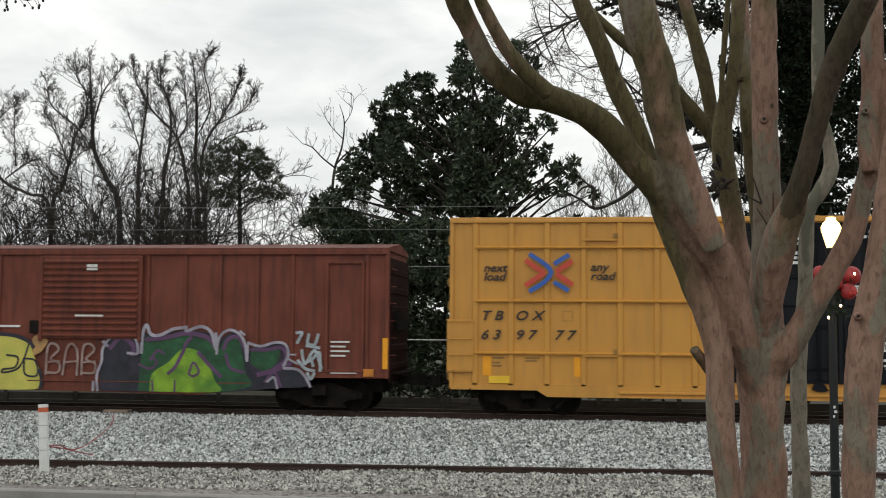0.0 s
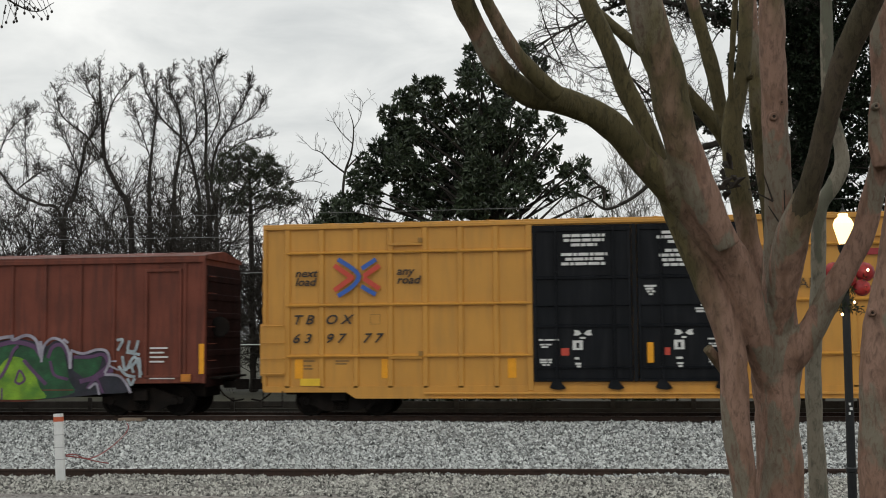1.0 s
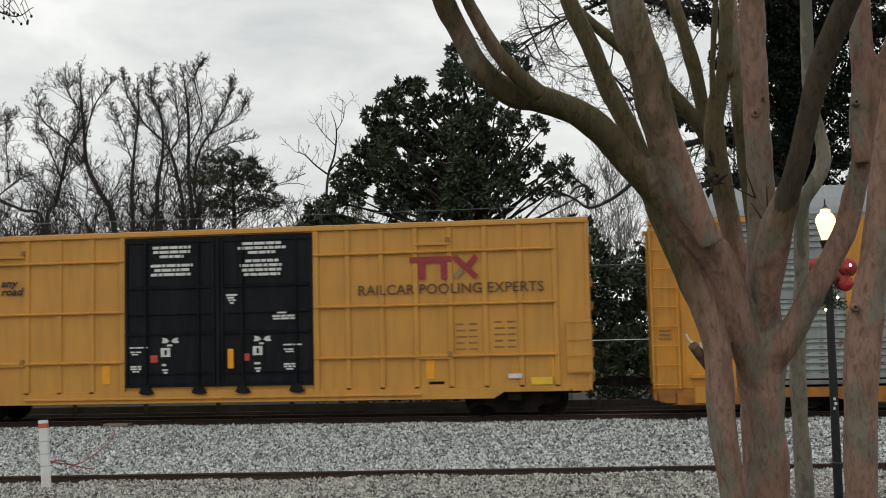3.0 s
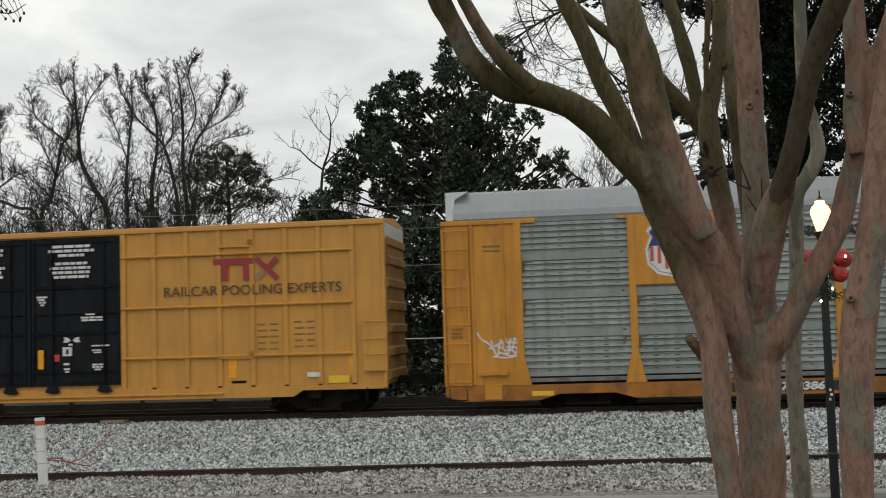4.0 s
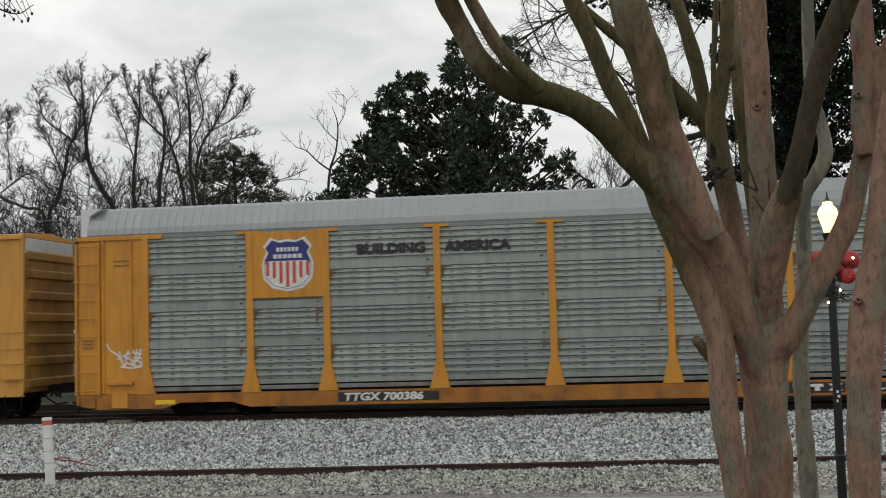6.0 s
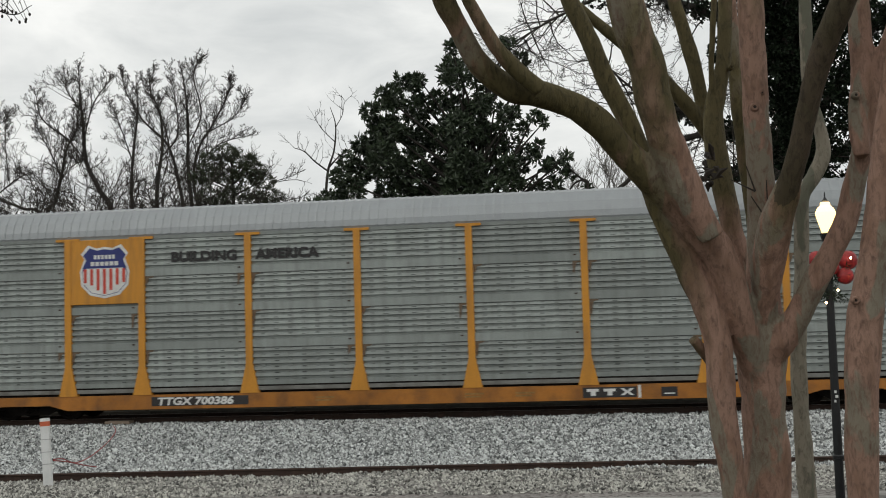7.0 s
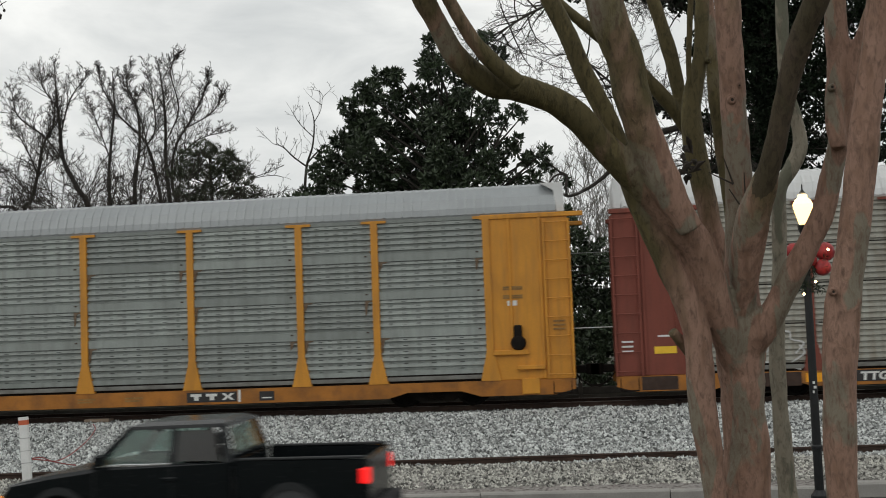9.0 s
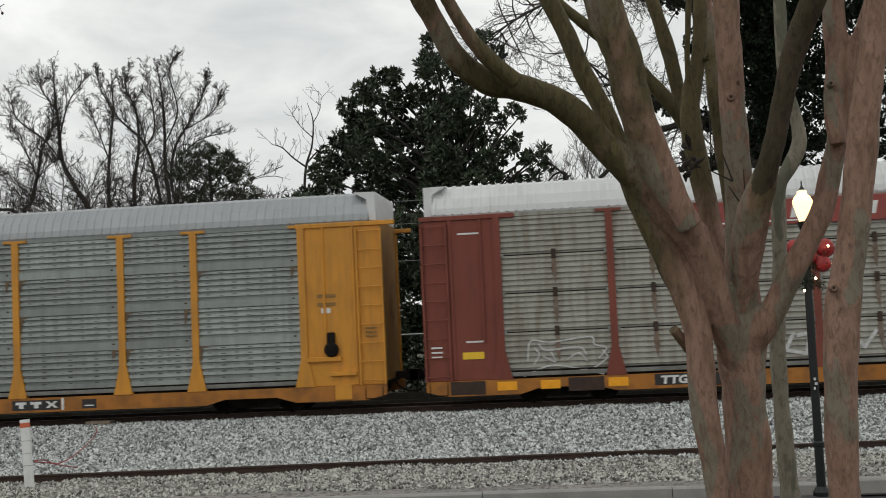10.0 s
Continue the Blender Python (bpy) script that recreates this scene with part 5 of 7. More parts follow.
    stem("branch", [(0.515, -24.659, 2.982, 0.0177), (0.503, -24.689, 3.141, 0.0143), (0.512, -24.715, 3.299, 0.0143), (0.529, -24.746, 3.524, 0.0142)])
    stem("limb", [(0.700, -24.379, 2.238, 0.0300), (0.689, -24.387, 2.432, 0.0323), (0.674, -24.399, 2.676, 0.0324), (0.650, -24.411, 2.897, 0.0313), (0.637, -24.420, 3.093, 0.0301), (0.631, -24.427, 3.290, 0.0279), (0.624, -24.437, 3.512, 0.0256), (0.619, -24.438, 3.612, 0.0256)])
    stem("limb", [(0.632, -24.822, 1.964, 0.0485), (0.639, -24.841, 2.139, 0.0616), (0.644, -24.860, 2.336, 0.0637), (0.649, -24.880, 2.535, 0.0570), (0.649, -24.898, 2.708, 0.0548), (0.640, -24.921, 2.925, 0.0525), (0.635, -24.944, 3.143, 0.0503), (0.634, -24.965, 3.339, 0.0480), (0.635, -24.979, 3.444, 0.0479)])
    stem("limb", [(0.641, -24.847, 2.029, 0.0417), (0.643, -24.907, 2.203, 0.0516), (0.658, -24.965, 2.373, 0.0633), (0.695, -25.020, 2.528, 0.0566), (0.744, -25.072, 2.680, 0.0378), (0.789, -25.128, 2.869, 0.0220)])
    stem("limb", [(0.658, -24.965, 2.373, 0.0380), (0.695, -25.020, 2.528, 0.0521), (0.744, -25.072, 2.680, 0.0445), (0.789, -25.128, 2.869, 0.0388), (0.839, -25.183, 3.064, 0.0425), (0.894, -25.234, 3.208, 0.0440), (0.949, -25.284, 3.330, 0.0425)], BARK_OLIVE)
    stem("limb", [(0.631, -24.814, 1.831, 0.0461), (0.649, -24.850, 1.952, 0.0562), (0.691, -24.881, 2.039, 0.0558), (0.755, -24.910, 2.130, 0.0493), (0.827, -24.940, 2.265, 0.0459), (0.932, -24.972, 2.469, 0.0415), (0.990, -25.009, 2.676, 0.0382), (1.027, -25.049, 2.870, 0.0380), (1.081, -25.086, 3.061, 0.0377), (1.143, -25.120, 3.228, 0.0374), (1.170, -25.156, 3.353, 0.0352)])
    stem("limb", [(0.991, -25.083, 2.718, 0.0297), (0.984, -25.080, 2.846, 0.0357), (1.008, -25.079, 3.046, 0.0398), (1.008, -25.077, 3.196, 0.0399), (1.008, -25.078, 3.388, 0.0401)])
    stem("trunk", [(0.900, -24.127, 1.212, 0.0451), (0.894, -24.132, 1.386, 0.0416), (0.879, -24.154, 1.786, 0.0346), (0.881, -24.164, 2.036, 0.0334), (0.907, -24.170, 2.287, 0.0323), (0.919, -24.178, 2.538, 0.0323), (0.928, -24.178, 2.677, 0.0336), (0.983, -24.169, 2.760, 0.0348), (1.032, -24.161, 2.861, 0.0337), (1.021, -24.163, 2.989, 0.0289), (0.983, -24.171, 3.149, 0.0278), (0.980, -24.181, 3.405, 0.0278), (0.982, -24.191, 3.661, 0.0266)], BARK_GREY)
    stem("trunk", [(0.892, -25.253, 1.383, 0.0578), (0.890, -25.264, 1.539, 0.0578), (0.899, -25.286, 1.852, 0.0633), (0.911, -25.298, 2.048, 0.0652), (0.941, -25.307, 2.223, 0.0559), (0.981, -25.317, 2.437, 0.0540), (1.010, -25.327, 2.632, 0.0522), (1.038, -25.337, 2.827, 0.0484), (1.080, -25.349, 3.060, 0.0466), (1.115, -25.361, 3.294, 0.0447)])
    stem("stub", [(0.439, -24.899, 1.970, 0.0269), (0.398, -24.933, 2.016, 0.0227), (0.361, -24.967, 2.061, 0.0205)])
    wood = part("trunk", fused, BARK, tree, smooth=True)      # stems grown into one another
    melt = wood.modifiers.new("melt", "REMESH")
    melt.mode, melt.voxel_size, melt.use_smooth_shade = "VOXEL", 0.008, True
    ease = wood.modifiers.new("ease", "SMOOTH")
    ease.factor, ease.iterations = 0.5, 4
    # healed branch scars: a raised lip round a dark hollow
    hollow = material("dark_knot_hollow", (0.03, 0.022, 0.017), 0.9, var=0.3, scale=20)
    for x, y, z, r in KNOTS:
        k = part("knot", Shape().lathe([(r * 0.35, -0.008), (r * 0.7, -0.014), (r, -0.006), (r * 1.15, 0.012), (r * 0.9, 0.03)], "y", (x, y, z), 14), BARK, tree, "raised branch scar", smooth=True)
        part("hollow", Shape().lathe([(0.001, -0.009), (r * 0.3, -0.0095), (r * 0.5, -0.006), (r * 0.4, 0.01)], "y", (x, y, z), 10), hollow, k, "dark hollow of the scar")
    # dead seed heads caught in a fork
    rng = random.Random(4)
    dead = material("dead_leaf_brown", (0.035, 0.028, 0.022), 0.9, var=0.3, scale=20)
    fx, fy, fz = FORK
    for i in range(16):
        a, b = rng.uniform(0, 6.28), rng.uniform(-0.9, 0.9)
        d = Vector((math.cos(a) * math.cos(b), math.sin(a) * math.cos(b), math.sin(b))) * rng.uniform(0.03, 0.075)
        o = Vector((fx + rng.uniform(-0.02, 0.02), fy - 0.03, fz + rng.uniform(-0.06, 0.05)))
        part("dead_leaf", Shape().tube([o, o + d * 0.5 + Vector((0, 0, 0.01)), o + d], [0.004, 0.012, 0.002], 5), dead, tree)
    for o, d in (((0.62, -24.95, 2.62), (-0.03, 0, 0.1)), ((0.62, -24.95, 2.62), (-0.09, 0, 0.05)), ((0.66, -24.97, 2.5), (0.0, 0.0, 0.16)), ((0.66, -24.97, 2.5), (-0.06, 0.0, 0.1))):
        part("twig", Shape().tube([o, Vector(o) + Vector(d)], [0.004, 0.002], 5), dead, tree)


KNOTS = ((0.629, -24.975, 2.942, 0.017), (0.660, -24.970, 2.996, 0.009), (0.971, -25.122, 2.940, 0.014), (0.878, -25.370, 2.184, 0.013), (0.583, -24.690, 3.163, 0.010), (0.029, -25.315, 2.902, 0.008))
FORK = (0.459, -24.900, 2.717)
crape_myrtle()


# ---- trees beyond the line ----
def sticks(name, a, b, r0, r1, mat, parent, n=4, label="", kind=""):
    """Many straight tapered pieces of wood in one mesh."""
    a, b = np.array(a, float), np.array(b, float)
    r0, r1 = np.array(r0, float), np.array(r1, float)
    d = b - a
    d /= np.linalg.norm(d, axis=1)[:, None] + 1e-9
    ref = np.where(np.abs(d[:, 2:3]) > 0.9, np.array([[1.0, 0, 0]]), np.array([[0, 0, 1.0]]))
    u = np.cross(d, ref)
    u /= np.linalg.norm(u, axis=1)[:, None] + 1e-9
    w = np.cross(d, u)
    ang = np.arange(n) * 2 * np.pi / n
    ring = u[:, None] * np.cos(ang)[None, :, None] + w[:, None] * np.sin(ang)[None, :, None]
    v = np.concatenate([a[:, None] + ring * r0[:, None, None], b[:, None] + ring * r1[:, None, None]], 1)
    quads = [(k, (k + 1) % n, (k + 1) % n + n, k + n) for k in range(n)]
    f = (np.array(quads)[None] + (2 * n) * np.arange(len(a))[:, None, None]).reshape(-1, 4)
    me = bpy.data.meshes.new(name)
    me.from_pydata(v.reshape(-1, 3), [], f)
    me.materials.append(mat)
    ob = new(name, me)
    ob.parent = parent
    if label or kind:
        tagged(ob, label, kind=kind)
    return ob


FAR_BARK = material("grey_brown_bark", (0.04, 0.034, 0.029), 0.9, var=0.25, scale=3, bump=0.4)
PALE_BARK = material("pale_grey_bark", (0.16, 0.15, 0.135), 0.9, var=0.2, scale=3, bump=0.4)
DARK_BARK = material("dark_wet_bark", (0.032, 0.027, 0.022), 0.9, var=0.25, scale=3, bump=0.4)


def grow(rng, origin, way, length, radius, depth, out, up=0.12, spread=0.75, kids=(3, 5), wob=0.16, level=0, bare=0.3):
    """One shoot and, from it, its side shoots; out[level] gathers the pieces."""
    steps = 7 if level == 0 else (5 if level < 3 else 3)
    p, d = Vector(origin), Vector(way).normalized()
    nodes = []
    for i in range(steps):
        d = (d + Vector((rng.gauss(0, wob + 0.05 * level), rng.gauss(0, wob + 0.05 * level), rng.gauss(0, wob + 0.04 * level) + up * 0.5))).normalized()
        q = p + d * length / steps
        ra, rb = radius * (1 - 0.85 * i / steps), radius * (1 - 0.85 * (i + 1) / steps)
        out.setdefault(level, []).append((tuple(p), tuple(q), ra, rb))
        nodes.append((p.lerp(q, 0.6), d.copy(), rb, (i + 1) / steps))
        p = q
    if depth <= 0:
        return
    n = rng.randint(*kids) + (4 if level == 0 else 0)
    for k in range(n):
        pos, dd, rb, u = nodes[min(steps - 1, max(int(steps * bare) if level == 0 else 0, int(rng.random() ** 0.8 * steps)))]
        side = Vector((rng.gauss(0, 1), rng.gauss(0, 1), rng.gauss(0, 0.5)))
        side = (side - dd * side.dot(dd)).normalized()
        nd = (dd + side * rng.uniform(0.5, 1.1) * spread + Vector((0, 0, up))).normalized()
        grow(rng, pos, nd, length * rng.uniform(0.42, 0.72) * (1.1 - 0.45 * u), max(rb * 0.62, 0.008), depth - 1, out, up, spread, kids, wob, level + 1, bare)


def bare_tree(x, y, h, r, seed, label, lean=(0, 0), depth=4, spread=0.75, up=0.12, kids=(3, 5), mat=None, bare=0.3, thin=0.009, stems=1, name="bare_tree", group="bare trees", base=-0.7):
    rng = random.Random(seed)
    tree = thing(name, label, "tree", group=group)
    mat = mat or FAR_BARK
    out = {}
    for s in range(stems):
        dx = lean[0] + (0 if stems == 1 else rng.uniform(-0.35, 0.35))
        grow(rng, (x + (0 if stems == 1 else rng.uniform(-0.4, 0.4)), y, base), (dx, lean[1] + (0 if stems == 1 else rng.uniform(-0.3, 0.3)), 1), h * (1 if stems == 1 else rng.uniform(0.7, 1)), r, depth, out, up, spread, kids, bare=bare)
    for lv, nm, n in ((0, "trunk", 8), (1, "limb_work", 6), (2, "bough_work", 5)):
        if lv in out:
            s = out[lv]
            sticks(nm, [q[0] for q in s], [q[1] for q in s], [max(q[2], 0.02) for q in s], [max(q[3], 0.016) for q in s], mat, tree, n, kind="" if lv == 0 else "stuff")
    s = [q for lv in out if lv > 2 for q in out[lv]]
    if s:
        sticks("twig_spray", [q[0] for q in s], [q[1] for q in s], [max(q[2], thin) for q in s], [max(q[3], thin * 0.7) for q in s], mat, tree, 3, kind="stuff")
    return tree


def hardwood(paths, seed, mat, label, thin=0.0058):
    """A leafless tree: trunk and limbs along their own lines, with side shoots and fine twigs all the way up."""
    rng, out = random.Random(seed), {}
    t = thing("bare_tree", label, "tree", group="bare trees")
    for k, rows in enumerate(paths):
        if k:      # a limb sets out thin from within the trunk
            x, y, z, r = rows[0]
            rows = [(x, paths[0][0][1], z, min(r, 0.05))] + rows[1:]
        part("trunk" if k == 0 else "limb", organic([(*r[:3], r[3] * 0.78) for r in rows], 7, seed + k, 0.1, 5), mat, t, smooth=True)
        q = smooth_path(rows, 9)
        for i in range(len(q)):
            u = i / len(q)
            if u < 0.15 or q[i][2] < 5.0:
                continue
            d = Vector(q[min(i + 1, len(q) - 1)][:3]) - Vector(q[i - 1][:3])
            d.normalize()
            for s in range(1 if u < 0.6 else 2):
                side = Vector((rng.choice((-1, 1)) * rng.uniform(0.5, 1.0), rng.uniform(-0.7, 0.7), rng.uniform(0.0, 0.5)))
                grow(rng, q[i][:3], d * 0.9 + side * rng.uniform(0.4, 0.95), rng.uniform(0.9, 2.1) * (1.3 - 1.05 * u), 0.02, 3, out, up=0.13, spread=0.8, kids=(3, 4), wob=0.17, level=1)
    for lv, nm, n in ((1, "bough_work", 4), (2, "branch_work", 3)):
        s = out.get(lv, [])
        sticks(nm, [q[0] for q in s], [q[1] for q in s], [max(q[2], 0.010) for q in s], [max(q[3], 0.008) for q in s], mat, t, n, kind="stuff")
    s = [q for lv in out if lv > 2 for q in out[lv]]
    sticks("twig_spray", [q[0] for q in s], [q[1] for q in s], [max(q[2], thin) for q in s], [max(q[3], thin * 0.75) for q in s], mat, t, 3, kind="stuff")


hardwood([[(-25.79, 30.0, -0.7, 0.27), (-25.79, 30.0, 8.23, 0.2), (-26.58, 30.0, 10.27, 0.17), (-27.35, 30.0, 11.87, 0.14), (-27.53, 30.0, 13.75, 0.11), (-27.68, 30.0, 15.33, 0.07), (-27.8, 30.0, 17.38, 0.02)],
          [(-27.48, 30.0, 12.03, 0.09), (-28.68, 30.5, 13.31, 0.07), (-29.66, 29.5, 14.34, 0.05), (-30.31, 30.0, 15.95, 0.015)],
          [(-27.44, 31.0, 13.43, 0.07), (-26.45, 29.0, 14.95, 0.05), (-25.88, 30.0, 16.48, 0.015)],
          [(-27.62, 28.5, 14.7, 0.06), (-28.5, 30.0, 16.0, 0.04), (-29.02, 31.5, 16.73, 0.012)]],
         300, FAR_BARK, "tall leafless hardwood with fine grey-brown twigs")
hardwood([[(-28.94, 28.5, -0.7, 0.216), (-28.94, 28.5, 8.23, 0.16), (-28.46, 28.5, 9.58, 0.13), (-28.06, 28.5, 11.08, 0.11), (-27.77, 28.5, 12.44, 0.08), (-27.22, 28.5, 13.42, 0.05), (-27.08, 28.5, 14.69, 0.015)],
          [(-28.13, 28.5, 10.93, 0.07), (-28.89, 29.0, 12.28, 0.05), (-29.27, 28.0, 13.65, 0.015)],
          [(-28.33, 29.5, 10.03, 0.06), (-27.49, 27.5, 10.81, 0.04), (-26.85, 28.5, 11.93, 0.012)]],
         317, DARK_BARK, "leaning leafless hardwood with dark forked trunk")
hardwood([[(-25.15, 31.0, -0.7, 0.203), (-25.15, 31.0, 8.29, 0.15), (-25.22, 31.0, 10.64, 0.12), (-25.04, 31.0, 12.84, 0.09), (-24.82, 31.0, 14.73, 0.06), (-24.9, 31.0, 16.48, 0.015)],
          [(-25.11, 31.0, 11.9, 0.06), (-25.85, 31.5, 13.52, 0.04), (-26.07, 30.5, 15.12, 0.012)]],
         334, FAR_BARK, "tall leafless hardwood with fine grey-brown twigs")
hardwood([[(-23.56, 30.5, -0.7, 0.216), (-23.56, 30.5, 8.18, 0.16), (-23.53, 30.5, 10.5, 0.13), (-23.21, 30.5, 12.67, 0.1), (-23.35, 30.5, 14.56, 0.07), (-23.89, 30.5, 15.84, 0.04), (-23.65, 30.5, 16.93, 0.012)],
          [(-23.28, 30.5, 12.05, 0.08), (-22.56, 31.0, 13.26, 0.06), (-22.22, 30.0, 14.81, 0.04), (-22.77, 30.5, 16.88, 0.012)]],
         351, DARK_BARK, "tall leafless hardwood with fine grey-brown twigs")
hardwood([[(-22.6, 32.0, -0.7, 0.203), (-22.6, 32.0, 8.27, 0.15), (-22.83, 32.0, 10.66, 0.12), (-23.46, 32.0, 12.92, 0.09), (-24.9, 32.0, 14.44, 0.06), (-25.89, 32.0, 16.11, 0.035), (-26.11, 32.0, 17.32, 0.012)],
          [(-23.27, 32.0, 12.27, 0.06), (-23.94, 32.5, 14.39, 0.04), (-24.68, 31.5, 16.52, 0.012)]],
         368, FAR_BARK, "tall leafless hardwood with fine grey-brown twigs")
hardwood([[(-21.87, 31.5, -0.7, 0.23), (-21.87, 31.5, 8.2, 0.17), (-22.12, 31.5, 11.19, 0.13), (-22.11, 31.5, 13.72, 0.1), (-22.22, 31.5, 15.63, 0.06), (-22.49, 31.5, 17.31, 0.015)],
          [(-22.13, 31.5, 12.71, 0.08), (-21.51, 32.0, 14.64, 0.055), (-21.58, 31.0, 16.55, 0.035), (-21.31, 31.5, 17.72, 0.012)]],
         385, DARK_BARK, "tall leafless hardwood with fine grey-brown twigs")
hardwood([[(-22.01, 33.0, -0.7, 0.203), (-22.01, 33.0, 8.33, 0.15), (-22.34, 33.0, 10.75, 0.12), (-22.11, 33.0, 12.68, 0.09), (-21.15, 33.0, 14.25, 0.065), (-20.33, 33.0, 15.76, 0.035), (-20.08, 33.0, 16.79, 0.012)],
          [(-21.43, 33.0, 13.78, 0.055), (-20.15, 33.5, 14.62, 0.035), (-19.01, 32.5, 15.5, 0.012)],
          [(-22.19, 34.0, 11.72, 0.06), (-20.51, 32.0, 12.86, 0.04), (-18.92, 33.0, 13.49, 0.012)]],
         402, FAR_BARK, "tall leafless hardwood with fine grey-brown twigs")
hardwood([[(-28.79, 28.0, -0.7, 0.176), (-28.79, 28.0, 8.09, 0.13), (-30.12, 28.0, 9.29, 0.1), (-31.39, 28.0, 9.89, 0.08), (-32.68, 28.0, 11.54, 0.06), (-33.65, 28.0, 13.73, 0.03)],
          [(-31.39, 28.0, 10.11, 0.07), (-30.75, 28.5, 10.84, 0.05), (-29.66, 27.5, 10.97, 0.015)],
          [(-30.81, 29.0, 10.78, 0.05), (-30.43, 27.0, 12.34, 0.03), (-31.0, 28.0, 14.05, 0.012)],
          [(-32.68, 26.5, 11.54, 0.05), (-31.87, 28.0, 13.33, 0.03), (-31.22, 29.5, 14.83, 0.012)]],
         419, DARK_BARK, "leaning leafless hardwood with dark forked trunk")


def sapling():
    t = thing("bare_tree", "slender leafless sapling with few forked limbs", "tree", group="bare trees")
    part("trunk", organic([(-12.6, 24, -0.7, 0.1), (-12.62, 24, 5, 0.085), (-12.6, 24, 8.4, 0.07), (-12.47, 24, 9.9, 0.06), (-12.15, 24, 10.9, 0.045), (-12.05, 24, 12.1, 0.03), (-12.3, 24, 13.0, 0.012)], 8, 4), DARK_BARK, t, smooth=True)
    rows = ([(-12.47, 24, 9.9, 0.05), (-13.1, 24, 10.4, 0.04), (-13.6, 24, 10.9, 0.028), (-14.1, 24, 11.1, 0.012)], [(-12.4, 24, 10.1, 0.045), (-11.9, 24, 10.6, 0.035), (-11.3, 24, 10.95, 0.025), (-10.9, 24, 11.1, 0.012)],
            [(-12.1, 24, 11.3, 0.03), (-12.7, 24.2, 11.9, 0.02), (-13.1, 24.2, 12.5, 0.01)], [(-12.05, 24, 12.0, 0.025), (-11.7, 24, 12.6, 0.016), (-11.6, 24, 13.3, 0.008)])
    rng, out = random.Random(5), {}
    for k, l in enumerate(rows):
        part("limb", organic(l, 6, k), DARK_BARK, t, smooth=True)
        for r in smooth_path(l, 3)[2:]:
            grow(rng, r[:3], (rng.uniform(-0.8, 0.8), rng.uniform(-0.5, 0.5), 0.7), rng.uniform(0.6, 1.2), 0.016, 2, out, up=0.1, spread=0.8, kids=(1, 2), level=1)
    s = [q for lv in out for q in out[lv]]
    sticks("twig_spray", [q[0] for q in s], [q[1] for q in s], [max(q[2], 0.009) for q in s], [max(q[3], 0.006) for q in s], DARK_BARK, t, 3, kind="stuff")


sapling()
for i, (x, y, h) in enumerate(((-32, 26, 7.5), (-30.5, 24, 8), (-28.4, 26, 10), (-26.8, 25, 10), (-24.9, 26, 11.5), (-23.3, 25, 11.5), (-21.4, 26, 11), (-19.6, 25, 10), (-17.8, 27, 7), (-15.8, 26, 6.2), (-14, 25, 6), (-35, 27, 7), (-25.8, 27, 11), (-22.3, 27, 12), (-14.4, 26, 8), (-13.2, 25, 7.4), (-12.3, 26, 8), (-11.2, 25, 7.6))):
    bare_tree(x, y, h, 0.08, 40 + i, "dense leafless undergrowth shrub behind the railway", depth=4, stems=4, kids=(4, 5), spread=0.85, up=0.08, mat=DARK_BARK if i % 2 else FAR_BARK, bare=0.1, name="bare_shrub", group="bare shrubs", thin=0.01)
for i, (x, y, h) in enumerate(((-17.0, 48, 9.5), (-12.5, 50, 9), (-9.8, 47, 8.5), (1.2, 42, 11), (2.6, 40, 10.5), (0.2, 44, 10), (4.5, 44, 11))):
    bare_tree(x, y, h, 0.12, 60 + i, "distant pale leafless tree", depth=4, kids=(4, 5), spread=0.55, up=0.25, mat=PALE_BARK, group="distant bare trees", thin=0.011)


def leaf_cloud(name, centres, counts, sizes, leaf, mat, parent, seed, flat=0.5, label="", width=0.42, tuft=10, ragged=0.12):
    """Leaves in tufts: each leaf a folded blade of its own; centres are (x, y, z), sizes the half axes."""
    rng = np.random.default_rng(seed)
    V, n = [], 0
    for c, k, s in zip(centres, counts, sizes):
        m = max(1, k // tuft)
        u = rng.normal(size=(m, 3))
        u /= np.linalg.norm(u, axis=1)[:, None]
        rad = rng.uniform(0.35, 1.0, (m, 1)) ** 0.6 * (1 + ragged * rng.normal(size=(m, 1)))
        t = np.array(c) + u * rad * np.array(s)
        base = np.repeat(t, tuft, 0)
        out = np.repeat(u, tuft, 0) * 0.7 + rng.normal(size=(m * tuft, 3)) * 0.75
        out[:, 2] += 0.2
        out /= np.linalg.norm(out, axis=1)[:, None]
        side = np.cross(out, rng.normal(size=out.shape))
        side /= np.linalg.norm(side, axis=1)[:, None] + 1e-9
        nor = np.cross(out, side)
        ln = leaf * rng.uniform(0.7, 1.3, (m * tuft, 1))
        p0 = base + out * ln * 0.15
        mid = base + out * ln * 0.6
        p2 = base + out * ln * 1.15 - nor * ln * 0.12
        q = np.stack([p0, mid + side * ln * width * 0.5 + nor * ln * 0.07, p2, mid - side * ln * width * 0.5 + nor * ln * 0.07], 1)
        V.append(q.reshape(-1, 3))
        n += m * tuft
    v = np.concatenate(V)
    idx = 4 * np.arange(n)[:, None]
    f = np.concatenate([idx + np.array([[0, 1, 2]]), idx + np.array([[0, 2, 3]])], 1).reshape(-1, 3)
    me = bpy.data.meshes.new(name)
    me.from_pydata(v, [], f)
    me.materials.append(mat)
    ob = new(name, me)
    ob.parent = parent
    return tagged(ob, label, kind="stuff")


